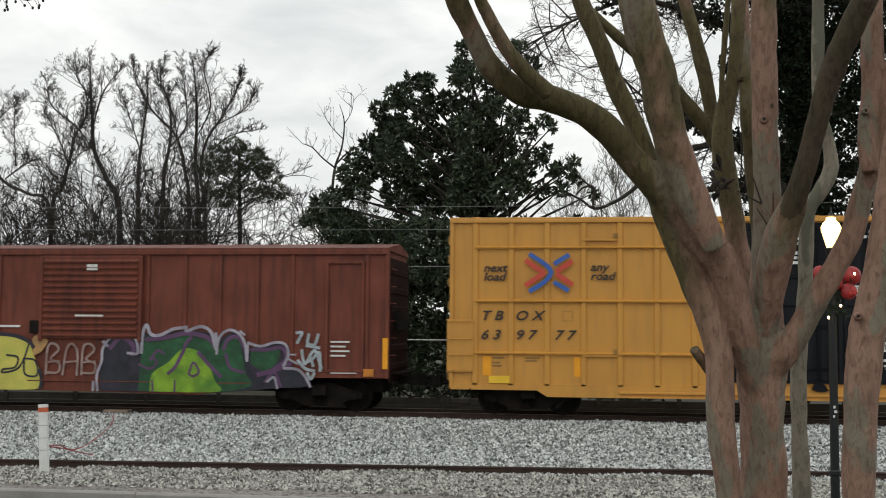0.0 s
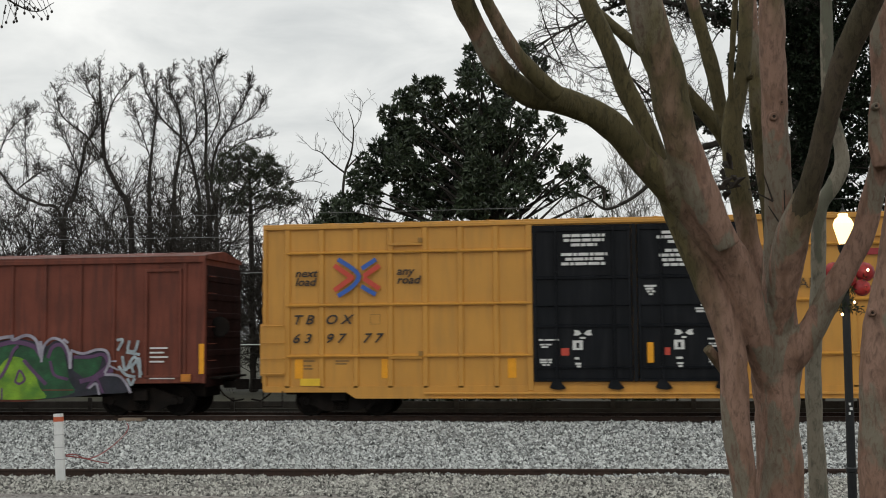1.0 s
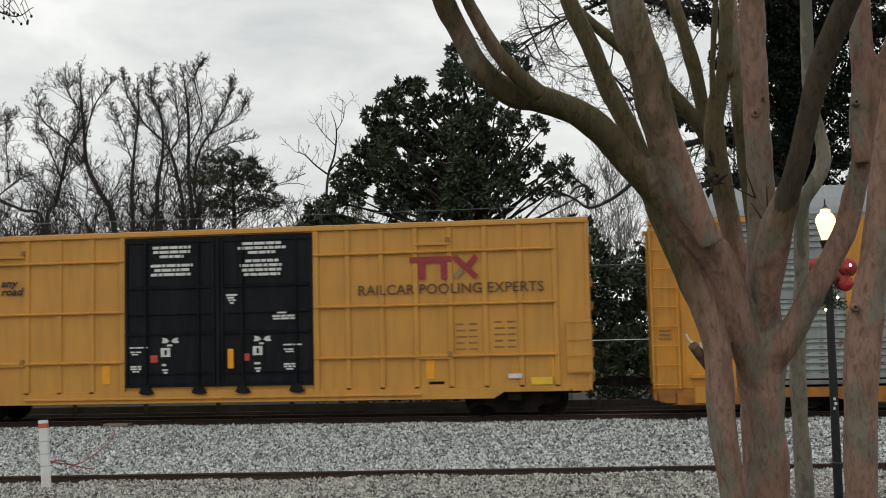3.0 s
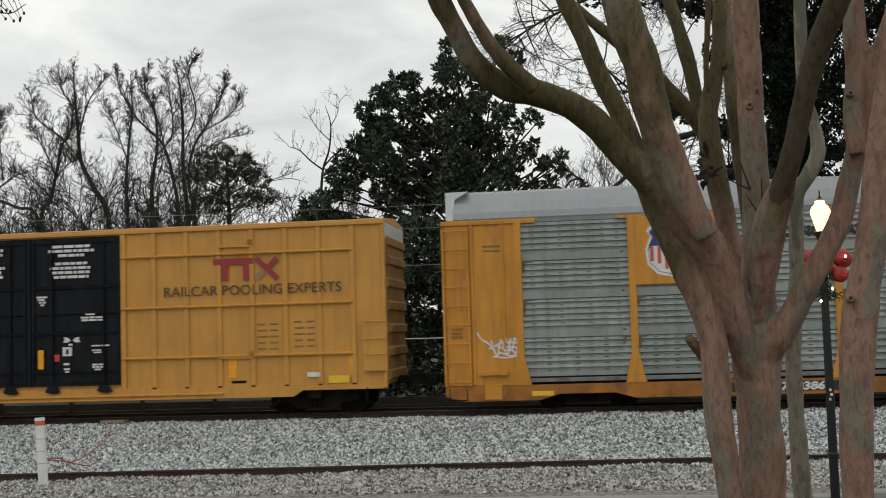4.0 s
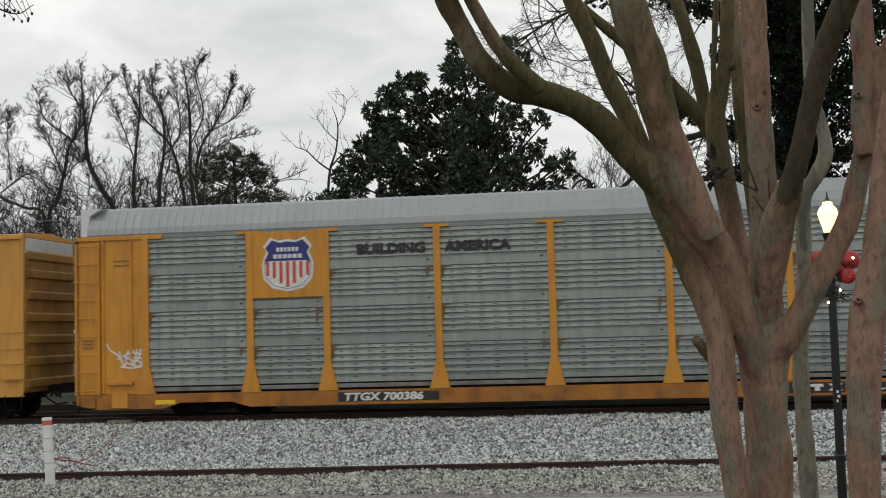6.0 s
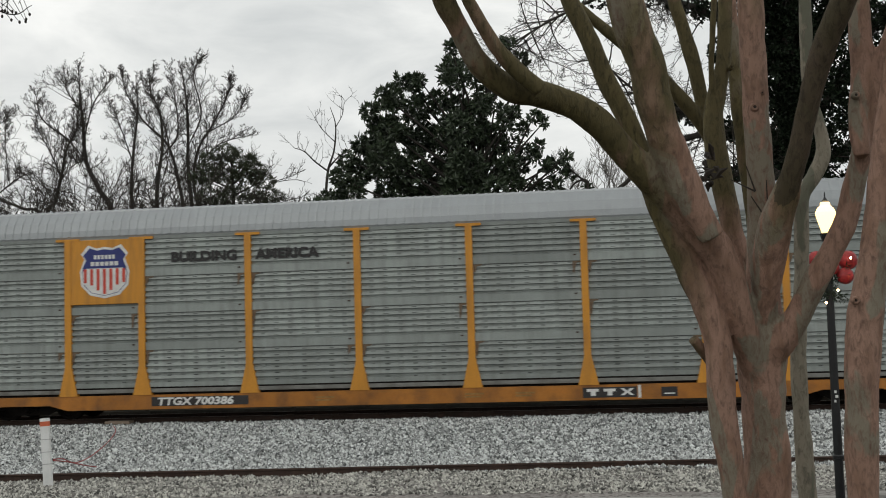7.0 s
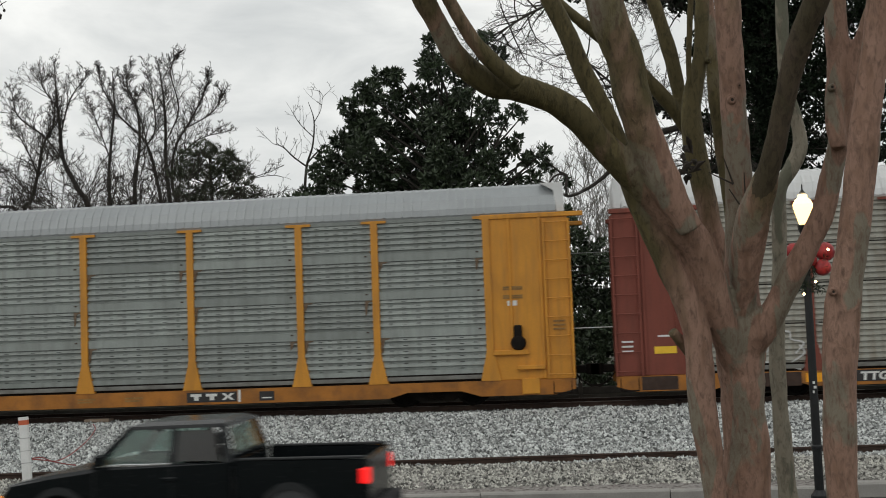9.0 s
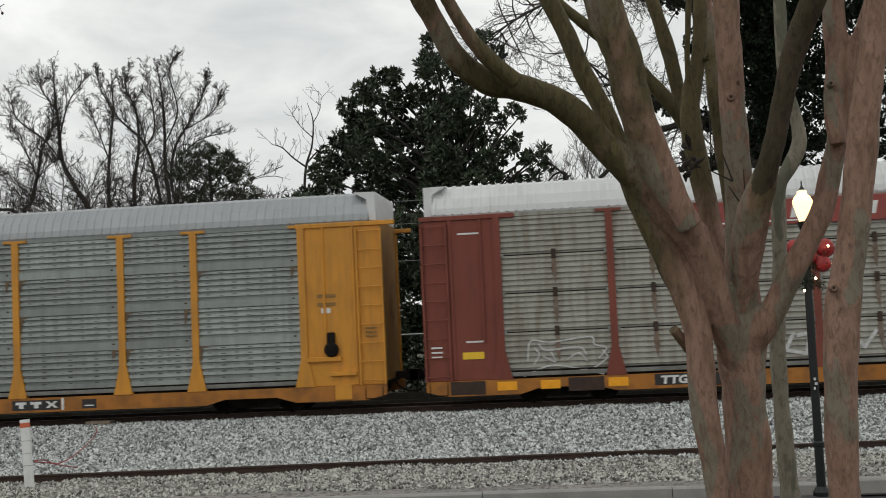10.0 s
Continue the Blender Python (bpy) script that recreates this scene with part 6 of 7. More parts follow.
MAGNOLIA = material("magnolia_leaf", (0.042, 0.06, 0.032), 0.4, spec=0.5, var=0.3, scale=1.5, bump=0.0, per_island=0.45)
IVY = material("ivy_leaf", (0.012, 0.02, 0.010), 0.6, spec=0.2, var=0.3, scale=1.5, bump=0.0, per_island=0.45)
NEEDLE = material("pine_needle", (0.045, 0.055, 0.028), 0.7, var=0.3, scale=2, bump=0.0, per_island=0.4)


def magnolia():
    t = thing("magnolia_tree", "broad evergreen magnolia with dark glossy leaves and ragged crown", "tree")
    part("trunk", organic([(-4.6, 15, -0.7, 0.3), (-4.5, 15, 2, 0.26), (-4.4, 15, 6, 0.2), (-4.2, 15, 9.5, 0.12), (-3.8, 15, 12.3, 0.04)], 10, 2), DARK_BARK, t, smooth=True)
    rng = random.Random(9)
    cs, ns, ss = [], [], []

    def lobe(x, z, r, k, y=15.0, squash=0.9):
        cs.append((x, y + rng.uniform(-1.2, 1.2), z))
        ns.append(k)
        ss.append((r * 1.08, r * 1.5, r * 1.08 * squash))
    for x, z, r in ((-7.27, 11.99, 0.27), (-6.82, 11.85, 0.29), (-6.48, 11.88, 0.18), (-7.94, 11.55, 0.22), (-7.64, 11.08, 0.45), (-6.74, 10.88, 0.49), (-5.55, 12.77, 0.27), (-5.19, 12.93, 0.20), (-4.89, 12.51, 0.29), (-5.57, 12.23, 0.31), (-5.02, 11.79, 0.40), (-4.35, 11.87, 0.24), (-3.99, 11.40, 0.24), (-5.83, 11.12, 0.38), (-4.94, 10.84, 0.53), (-4.10, 10.73, 0.38), (-3.61, 10.70, 0.20)):
        lobe(x, z, r, int(2500 * r * r) + 40)
    for x, z, r in ((-8.44, 10.70, 0.29), (-8.11, 10.20, 0.45), (-8.80, 9.90, 0.29), (-9.04, 9.57, 0.31), (-8.59, 9.33, 0.40), (-9.51, 8.94, 0.29), (-9.06, 8.56, 0.45), (-9.69, 8.16, 0.31), (-9.27, 7.62, 0.40), (-10.00, 7.54, 0.22), (-10.57, 7.64, 0.18), (-10.93, 7.20, 0.25), (-10.24, 7.06, 0.29), (-9.98, 6.60, 0.34), (-11.05, 6.64, 0.25), (-10.58, 6.40, 0.29), (-11.63, 6.55, 0.20)):
        lobe(x, z, r, int(2500 * r * r) + 40)
    for x, z, r in ((-7.67, 9.87, 0.58), (-6.76, 9.86, 0.60), (-5.87, 9.82, 0.62), (-4.97, 9.77, 0.62), (-4.08, 9.79, 0.44), (-3.66, 9.21, 0.35), (-7.92, 8.75, 0.62), (-7.03, 8.48, 0.67), (-5.91, 8.43, 0.66), (-4.79, 8.38, 0.66), (-3.91, 8.34, 0.48), (-3.14, 8.30, 0.35), (-7.73, 7.55, 0.67), (-6.39, 7.38, 0.71), (-5.05, 7.32, 0.71), (-3.72, 7.37, 0.53)):
        lobe(x, z, r, int(2500 * r * r) + 40)
    for x, z, r in ((-3.19, 9.99, 0.26), (-2.62, 9.85, 0.22), (-2.08, 10.15, 0.18), (-1.74, 9.91, 0.15), (-3.08, 9.40, 0.26), (-2.56, 9.16, 0.26), (-2.01, 9.11, 0.18), (-2.24, 8.74, 0.15), (-2.67, 8.52, 0.20), (-2.87, 10.42, 0.20), (-3.29, 10.44, 0.24), (-1.80, 8.28, 0.18), (-1.49, 8.48, 0.20), (-1.16, 8.45, 0.17), (-0.92, 8.57, 0.13), (-0.83, 8.01, 0.15), (-2.17, 7.61, 0.24), (-1.41, 7.58, 0.24), (-2.92, 7.65, 0.31), (-0.22, 7.63, 0.11), (-3.23, 13.44, 0.16), (-2.95, 13.11, 0.20), (-2.63, 12.84, 0.15), (-2.42, 12.63, 0.11)):
        lobe(x, z, r, int(2000 * r * r) + 40)
    for x, z, r, k in ((-9.8, 6.0, 0.8, 700), (-8.4, 5.2, 1.4, 2000), (-6.3, 5.0, 1.6, 2400), (-4.2, 5.0, 1.6, 2300), (-2.3, 5.2, 1.1, 1000), (-9.0, 3.2, 1.5, 1700), (-6.6, 3.0, 1.8, 2200), (-4.2, 3.0, 1.8, 2200), (-2.0, 3.4, 1.5, 1500), (-8.2, 1.0, 1.7, 1700), (-5.6, 1.0, 1.8, 1900), (-3.0, 1.0, 1.7, 1700)):
        lobe(x, z, r, k)
    for x, z, r, k in ((-0.4, 4.6, 1.1, 600), (-0.3, 2.0, 1.6, 1300), (2.2, 2.0, 1.7, 1700), (2.4, 4.4, 1.2, 900), (0.8, 3.6, 1.4, 1300), (-0.6, 5.6, 0.9, 500), (4.6, 2.0, 1.7, 1700), (4.6, 4.2, 1.2, 700), (7, 2, 1.8, 1700), (9.4, 2, 1.8, 1700), (1.0, 0.8, 1.6, 1500), (-10.6, 1.4, 1.6, 1300), (-10.0, 4.2, 1.1, 1300), (-10.2, 2.8, 1.2, 1200)):
        lobe(x, z, r, k)
    leaf_cloud("crown", cs, [int(k * (1.0 if c[2] > 6 else 2.4)) for k, c in zip(ns, cs)], ss, 0.23, MAGNOLIA, t, 21, label="dense dark glossy magnolia leaves", tuft=9, ragged=0.15)
    a, b, r0, r1 = [], [], [], []
    for c, s in zip(cs, ss):
        o = (-4.5 + rng.uniform(-0.2, 0.2), 15, min(c[2] - 0.4, max(0.6, c[2] * 0.72)))
        m = tuple((p + q) / 2 + rng.uniform(-0.25, 0.25) for p, q in zip(o, c))
        for p, q, u, w in ((o, m, 0.09, 0.055), (m, c, 0.055, 0.02)):
            a.append(p), b.append(q), r0.append(u), r1.append(w)
    sticks("limb_work", a, b, r0, r1, DARK_BARK, t, 5, kind="stuff")


magnolia()


def ivy_tree():
    t = thing("ivy_clad_tree", "large hardwood with trunk and limbs wrapped in dark ivy", "tree")
    rows = [(7.4, 16, -0.7, 0.55), (7.5, 16, 5, 0.48), (7.7, 16, 10, 0.42), (7.9, 16, 15, 0.34), (8.2, 16, 20, 0.2)]
    part("trunk", organic(rows, 12, 5), DARK_BARK, t, smooth=True)
    limbs = [[(7.6, 16, 8.4, 0.2), (6.2, 15.6, 9.2, 0.17), (5.0, 15.4, 9.6, 0.15), (3.6, 15.2, 10.2, 0.1), (2.2, 15, 10.8, 0.06), (0.4, 14.8, 12.4, 0.03)],
             [(7.8, 16, 11.5, 0.2), (6.4, 15.6, 12.9, 0.18), (5.0, 15.4, 13.9, 0.16), (3.4, 15.2, 14.6, 0.12), (1.2, 15, 15.0, 0.08), (-1.0, 14.8, 14.2, 0.05), (-2.8, 14.6, 13.2, 0.03)],
             [(7.6, 16, 7.4, 0.16), (6.6, 15.6, 7.7, 0.13), (5.6, 15.4, 7.7, 0.1), (4.4, 15.4, 8.1, 0.05)],
             [(7.8, 16, 9.0, 0.17), (8.9, 15.8, 10.4, 0.14), (10.2, 15.6, 12.0, 0.1), (11.5, 15.6, 14.2, 0.06)],
             [(7.8, 16, 7.8, 0.13), (8.8, 15.8, 8.3, 0.1), (10.0, 15.8, 8.5, 0.07)],
             [(7.9, 16, 12.6, 0.14), (7.0, 15.7, 14.2, 0.1), (6.4, 15.6, 16.0, 0.06)],
             [(8.0, 16, 12.4, 0.14), (9.0, 15.7, 13.8, 0.1), (10.4, 15.6, 15.6, 0.06)]]
    droop = [[(7.6, 16, 9.2, 0.15), (5.0, 15.2, 9.4, 0.13), (3.2, 14.7, 9.0, 0.12), (1.84, 14.5, 8.09, 0.085), (1.26, 14.5, 7.52, 0.075), (0.55, 14.5, 7.06, 0.065), (-0.15, 14.5, 6.85, 0.055), (-0.66, 14.5, 7.19, 0.045), (-1.26, 14.5, 7.48, 0.035), (-1.7, 14.5, 7.5, 0.02)],
             [(-0.19, 14.5, 6.88, 0.06), (-0.19, 14.5, 7.26, 0.05), (-0.17, 14.5, 7.63, 0.05), (-0.44, 14.5, 7.81, 0.035), (-1.03, 14.5, 8.36, 0.02)],
             [(-0.17, 14.5, 7.63, 0.045), (-0.4, 14.5, 7.7, 0.04), (-0.65, 14.5, 7.6, 0.035), (-0.83, 14.5, 7.38, 0.03)]]
    for l in droop:
        part("limb", organic(l, 8, 3), DARK_BARK, t, smooth=True)
    for k, l in enumerate(limbs):
        part("limb", organic(l, 8, k), DARK_BARK, t, smooth=True)
    cs, ns, ss = [], [], []
    for z in np.arange(2.5, 18, 0.6):
        cs.append((7.5 + z * 0.02 + 0.2 * math.sin(z * 2.1), 15.8, z)), ns.append(2400), ss.append((1.2 + 0.3 * math.sin(z * 1.7), 0.95, 0.8))
    for k, l in enumerate(limbs):
        q = smooth_path(l, 3)
        for r in q[: int(len(q) * (0.75 if k < 2 else 0.9))]:
            cs.append(tuple(r[:3])), ns.append(230), ss.append((0.42, 0.42, 0.36))
    for x, z, r, k in ((8.9, 9.6, 0.7, 350), (9.2, 12.6, 0.8, 420), (6.4, 15.2, 0.8, 420), (10.0, 14.6, 0.9, 450), (8.6, 7.3, 0.8, 420), (9.9, 7.4, 0.6, 260), (6.0, 7.3, 0.5, 200), (4.6, 14.3, 0.6, 260), (11.2, 13.2, 0.8, 300), (8.9, 8.4, 0.8, 420), (9.4, 11.2, 0.8, 400), (6.6, 12.2, 0.8, 420), (6.3, 10.2, 0.7, 320), (8.9, 14.4, 0.9, 450), (7.0, 8.6, 0.8, 420), (5.2, 9.4, 0.5, 200), (10.4, 10.4, 0.7, 330), (9.6, 9.0, 0.9, 700), (9.2, 13.4, 1.0, 800)):
        cs.append((x, 15.6, z)), ns.append(int(1.5 * k)), ss.append((r, r, r * 0.75))
    for x, z, r, k in ((10.8, 12.0, 0.9, 500), (5.4, 12.6, 0.8, 450), (4.0, 14.8, 0.7, 380), (6.0, 14.2, 0.8, 500), (8.8, 7.0, 0.9, 700), (10.6, 6.8, 0.8, 450), (6.4, 6.8, 0.8, 500), (9.6, 15.2, 1.1, 1100), (11.2, 15.6, 1.1, 1000), (10.6, 13.6, 1.0, 900), (12.2, 13.8, 1.0, 800), (9.2, 12.0, 0.9, 700), (12.0, 11.6, 0.8, 450), (11.6, 9.4, 0.7, 350), (9.0, 10.4, 0.8, 600), (6.2, 13.2, 0.8, 600), (5.0, 15.6, 0.9, 600), (12.4, 7.6, 0.9, 600), (11.0, 8.0, 0.7, 400)):
        cs.append((x, 15.6, z)), ns.append(int(1.5 * k)), ss.append((r, r, r * 0.75))
    for x, z, r in ((11.6, 10.4, 1.1), (12.6, 12.4, 1.2), (13.2, 14.6, 1.3), (11.9, 15.0, 1.1), (13.4, 10.0, 1.1), (12.4, 8.4, 1.0), (10.2, 9.6, 0.9), (10.0, 11.2, 0.9), (14.4, 12.6, 1.3), (10.4, 14.4, 1.0)):
        cs.append((x, 15.8, z)), ns.append(int(1300 * r * r)), ss.append((r, r, r * 0.8))
    leaf_cloud("ivy", cs, ns, ss, 0.13, IVY, t, 31, label="dark ivy leaves", width=0.8)
    rng, out = random.Random(77), {}
    for l, k in ((limbs[0], 30), (limbs[1], 46), (limbs[2], 14), (limbs[3], 10), (limbs[4], 8), (limbs[5], 8), (limbs[6], 8)):
        q = smooth_path(l, 5)
        for i in range(k):
            r = q[int(len(q) * (0.35 + 0.64 * i / k))]
            grow(rng, r[:3], (rng.uniform(-1, 0.5) if l[-1][0] < 7 else rng.uniform(-0.5, 1), rng.uniform(-0.7, 0.7), rng.uniform(-0.6, 0.8)), rng.uniform(1.6, 3.4), 0.04, 3, out, up=-0.04, spread=0.95, kids=(3, 5), level=1)
    s = [q for lv in out for q in out[lv]]
    sticks("twig_spray", [q[0] for q in s], [q[1] for q in s], [max(q[2], 0.009) for q in s], [max(q[3], 0.006) for q in s], DARK_BARK, t, 3, kind="stuff", label="bare fine twigs")


ivy_tree()


def pine():
    t = thing("pine_tree", "small pine with flat-topped dull green needle clumps", "tree")
    part("trunk", organic([(-17.6, 26, -0.7, 0.16), (-17.7, 26, 5, 0.13), (-17.8, 26, 9, 0.09), (-17.9, 26, 11.2, 0.03)], 8, 3), DARK_BARK, t, smooth=True)
    cs = [(-18.9, 26, 11.0), (-18.0, 25.6, 11.3), (-17.3, 26, 11.0), (-16.7, 26, 10.5), (-16.3, 26.2, 9.9), (-19.4, 26, 10.2), (-18.3, 26, 10.3), (-17.2, 26, 10.1), (-15.9, 26, 9.1), (-19.0, 26, 9.3), (-17.6, 25.6, 9.3), (-16.6, 25.6, 8.8), (-18.4, 26, 8.6)]
    leaf_cloud("crown", cs, [900] * len(cs), [(0.68, 0.7, 0.36)] * len(cs), 0.2, NEEDLE, t, 41, width=0.15, label="dull green pine needles", tuft=14)
    sticks("limb_work", [(-17.75, 26, c[2] - 0.7) for c in cs], cs, [0.05] * len(cs), [0.015] * len(cs), DARK_BARK, t, 5, kind="stuff")


pine()


def near_branch():
    """The tip of a tree that stands beside the viewer."""
    t = thing("overhanging_branch", "bare drooping branch tip with small dark seed pods", "tree branch")
    sh = organic([(-6.2, -23.6, 0.3, 0.12), (-6.1, -23.6, 2.5, 0.1), (-5.4, -23.6, 4.1, 0.06), (-4.2, -23.55, 4.35, 0.02), (-3.55, -23.5, 4.14, 0.008), (-3.2, -23.5, 3.96, 0.004), (-3.06, -23.5, 4.0, 0.002)], 8, 1)
    part("trunk", sh, DARK_BARK, t, smooth=True)
    rng = random.Random(8)
    pod = mesh_of("seed_pod", Shape().lathe([(0.001, -0.009), (0.007, -0.004), (0.008, 0.003), (0.003, 0.01)], "z", n=6), material("dark_seed_pod", (0.025, 0.02, 0.017), 0.8, var=0.3, scale=40))
    a, b = [], []
    for i in range(34):
        o = Vector((-3.42 + rng.random() * 0.3, -23.5, 4.1 - rng.random() * 0.1))
        e = o + Vector((rng.uniform(-0.05, 0.1), rng.uniform(-0.05, 0.05), rng.uniform(-0.14, 0.08)))
        a.append(o), b.append(e)
        part("seed_pod", pod, None, t, at=Matrix.Translation(e))
    sticks("twig_spray", a, b, [0.0025] * len(a), [0.0015] * len(a), DARK_BARK, t, 3, kind="stuff")


near_branch()


# ---- street furniture and small things ----
LAMP_BLACK = material("black_cast_iron", (0.012, 0.013, 0.014), 0.4, 0.3, var=0.2, scale=8)
LAMP_GLASS = glow("lit_lantern_glass", (1.0, 0.66, 0.27), 2.9)
BULB = glow("lit_fairy_bulb", (1.0, 0.6, 0.28), 14.0)


def street_lamp():
    x, y = 3.52, -11.3
    t = thing("street_lamp", "black iron street lamp with lit lantern and red holiday bow", "street lamp", at=pose(x, y, -0.72))
    part("base", Shape().lathe([(0.13, 0), (0.13, 0.06), (0.1, 0.1), (0.075, 0.14)], "z", n=16), LAMP_BLACK, t)
    part("pole", Shape().lathe([(0.07, 0.1), (0.068, 0.74), (0.084, 0.75), (0.084, 0.8), (0.067, 0.82), (0.058, 3.3), (0.056, 3.42)], "z", n=16), LAMP_BLACK, t)
    part("holder", Shape().lathe([(0.056, 3.4), (0.08, 3.7), (0.06, 3.76), (0.05, 4.0), (0.09, 4.1), (0.1, 4.16), (0.05, 4.17)], "z", n=12), LAMP_BLACK, t)
    part("lantern", Shape().lathe([(0.07, 4.17), (0.1, 4.27), (0.148, 4.43), (0.153, 4.48), (0.12, 4.55), (0.075, 4.59), (0.075, 4.63), (0.05, 4.64)], "z", n=10), LAMP_GLASS, t, "glowing warm white lantern glass")
    part("finial", Shape().lathe([(0.05, 4.66), (0.025, 4.69), (0.012, 4.72), (0.01, 4.78), (0.002, 4.8)], "z", n=8), LAMP_BLACK, t)
    rng = random.Random(3)
    bow = material("red_ribbon", (0.28, 0.018, 0.02), 0.55, var=0.25, scale=14)
    for dx, dy, dz, r in ((-0.17, 0.0, 3.77, 0.13), (0.29, 0.0, 3.74, 0.15), (0.23, -0.06, 3.5, 0.13), (-0.12, -0.06, 3.52, 0.1), (0.05, -0.1, 3.62, 0.1)):
        sh = Shape().lathe([(0.01, -0.6 * r), (0.7 * r, -0.45 * r), (r, 0), (0.75 * r, 0.5 * r), (0.01, 0.6 * r)], "y", (dx, dy, dz), 12)
        part("bow_loop", sh, bow, t, "red ribbon bow loop", smooth=True)
    green = material("garland_green", (0.016, 0.03, 0.014), 0.7, var=0.3, scale=20, per_island=0.4)
    leaf_cloud("garland", [(0.05, -0.02, 3.28), (-0.05, 0, 3.5), (0.15, 0, 3.58), (0.02, 0, 3.2)], [260, 160, 160, 120], [(0.24, 0.16, 0.16), (0.2, 0.14, 0.2), (0.2, 0.14, 0.2), (0.16, 0.14, 0.1)], 0.07, green, t, 5, label="dark evergreen garland", width=0.2)
    for dx, dz in ((-0.17, 3.78), (0.29, 3.76), (0.34, 3.48), (0.08, 3.28), (-0.1, 3.1)):
        part("bulb", Shape().lathe([(0.004, -0.02), (0.018, -0.008), (0.018, 0.008), (0.004, 0.022)], "z", (dx, -0.22, dz), 8), BULB, t, "tiny lit bulb")
    for i, (a, b) in enumerate(((0.0, 0.03), (0.03, 0.0), (0.01, 0.03))):
        part("marking", Shape().box(-0.03 + a * 0.6, 0.0 + a, -0.083, -0.078, 1.6 + 0.07 * i, 1.64 + 0.07 * i, 0.002), WHITE_MARK, t, "small white marks")


street_lamp()


def marker_post():
    t = thing("marker_post", "white plastic cable marker post with orange band, leaning slightly", "marker post", at=pose(-10.56, -8.28, -0.66, 0, -3.2, 0))
    white = material("white_plastic", (0.74, 0.75, 0.74), 0.5, var=0.06, scale=6, dirt=(0.4, 0.38, 0.34), dirt_amount=0.35, streak=True)
    orange = material("orange_band", (0.55, 0.12, 0.05), 0.55, var=0.12, scale=8)
    out = [(-0.09, -0.025), (-0.08, -0.04), (0.08, -0.04), (0.09, -0.025), (0.09, 0.025), (0.08, 0.04), (-0.08, 0.04), (-0.09, 0.025)]
    part("post", Shape().prism(out, 0.0, 1.18, "z"), white, t)
    part("band", Shape().prism([(a * 1.03, b * 1.06) for a, b in out], 1.18, 1.27, "z"), orange, t, "orange-red band")
    part("cap", Shape().prism([(a * 1.02, b * 1.04) for a, b in out], 1.27, 1.33, "z"), white, t)
    for z in (0.45, 0.68, 0.92):
        part("tie", Shape().prism([(a * 1.05, b * 1.1) for a, b in out], z, z + 0.012, "z"), material("grey_tie", (0.4, 0.4, 0.4), 0.6), t)


marker_post()


def marker_cable():
    t = thing("loose_cable", "loose red cable lying over the ballast by the post", "cable")
    red = material("red_cable_sheath", (0.3, 0.05, 0.05), 0.6, var=0.2, scale=10)

    def over(x, y, lift):
        return (x, y, ground_z(y) + 0.05 + lift)
    for pts in ([(-10.5, -8.2, 0.42), (-10.6, -7.6, 0.36), (-10.9, -6.4, 0.14), (-11.2, -5.0, 0.1), (-11.6, -3.2, 0.1), (-12.1, -1.6, 0.06), (-12.5, -0.8, 0.05)],
                [(-10.5, -8.2, 0.4), (-10.5, -7.6, 0.3), (-10.45, -6.9, 0.14), (-10.4, -6.5, 0.06)]):
        q = smooth_path([(*over(*p), 0.012) for p in pts], 4)
        part("cable", Shape().tube([r[:3] for r in q], 0.012, 6), red, t)
    part("bond_plate", Shape().box(-13.2, -12.5, 0.2, 0.55, -0.12, -0.03, 0.02), material("pale_stone_block", (0.26, 0.2, 0.15), 0.9, var=0.2), t, "pale tie plate block")


marker_cable()


def overhead_lines():
    steel = material("dull_line_wire", (0.2, 0.2, 0.2), 0.6, 0.3, var=0.1)
    for i, (z, r, y) in enumerate(((6.35, 0.008, 9.0), (5.6, 0.008, 9.3), (4.32, 0.012, 9.0), (1.85, 0.018, 9.0))):
        pts = [(x, y, z + 0.0012 * (x + 6) ** 2 * (0.25 if i < 3 else 0.05)) for x in range(-60, 61, 6)]
        tagged(part("overhead_wire", Shape().tube(pts, r, 5), steel if i < 3 else WHITE_MARK), "thin pale wire strung along the far side of the line", "wire", "line wires")


overhead_lines()


def utility_pole(x):
    t = thing("utility_pole", "weathered timber pole that carries the line wires", "utility pole", at=pose(x, 9.15, -0.65), group="utility poles")
    wood = material("pole_timber", (0.09, 0.07, 0.055), 0.9, var=0.25, scale=4)
    part("pole", Shape().lathe([(0.16, 0.0), (0.15, 3.0), (0.12, 9.4), (0.1, 9.5)], "z", n=12), wood, t)
    for z, y in ((7.0, -0.15), (6.25, 0.15), (4.97, -0.15), (2.5, -0.15)):
        part("insulator", Shape().box(-0.04, 0.04, min(0, y) - 0.03, max(0, y) + 0.03, z + 0.0, z + 2.4 if z > 2.6 else z + 0.5, 0.01), wood, t)


utility_pole(-60)
utility_pole(60)


def far_wall():
    t = thing("low_wall", "low weathered grey timber wall behind the railway", "wall", kind="structure")
    timber = material("grey_weathered_timber", (0.05, 0.046, 0.04), 0.9, var=0.25, scale=3, fine=30, bump=0.4, per_object=0.2)
    plank = mesh_of("plank", Shape().box(0.01, 2.39, 0, 0.06, 0.0, 0.22, 0.01), timber)
    post = mesh_of("post", Shape().box(-0.07, 0.07, -0.05, 0.0, 0.0, 0.8, 0.01), timber)
    for i in range(-14, 6):
        for k in range(3):
            part("plank", plank, None, t, at=pose(i * 2.4, 6.2, -0.6 + 0.23 * k))
        part("post", post, None, t, at=pose(i * 2.4, 6.2, -0.6))


far_wall()


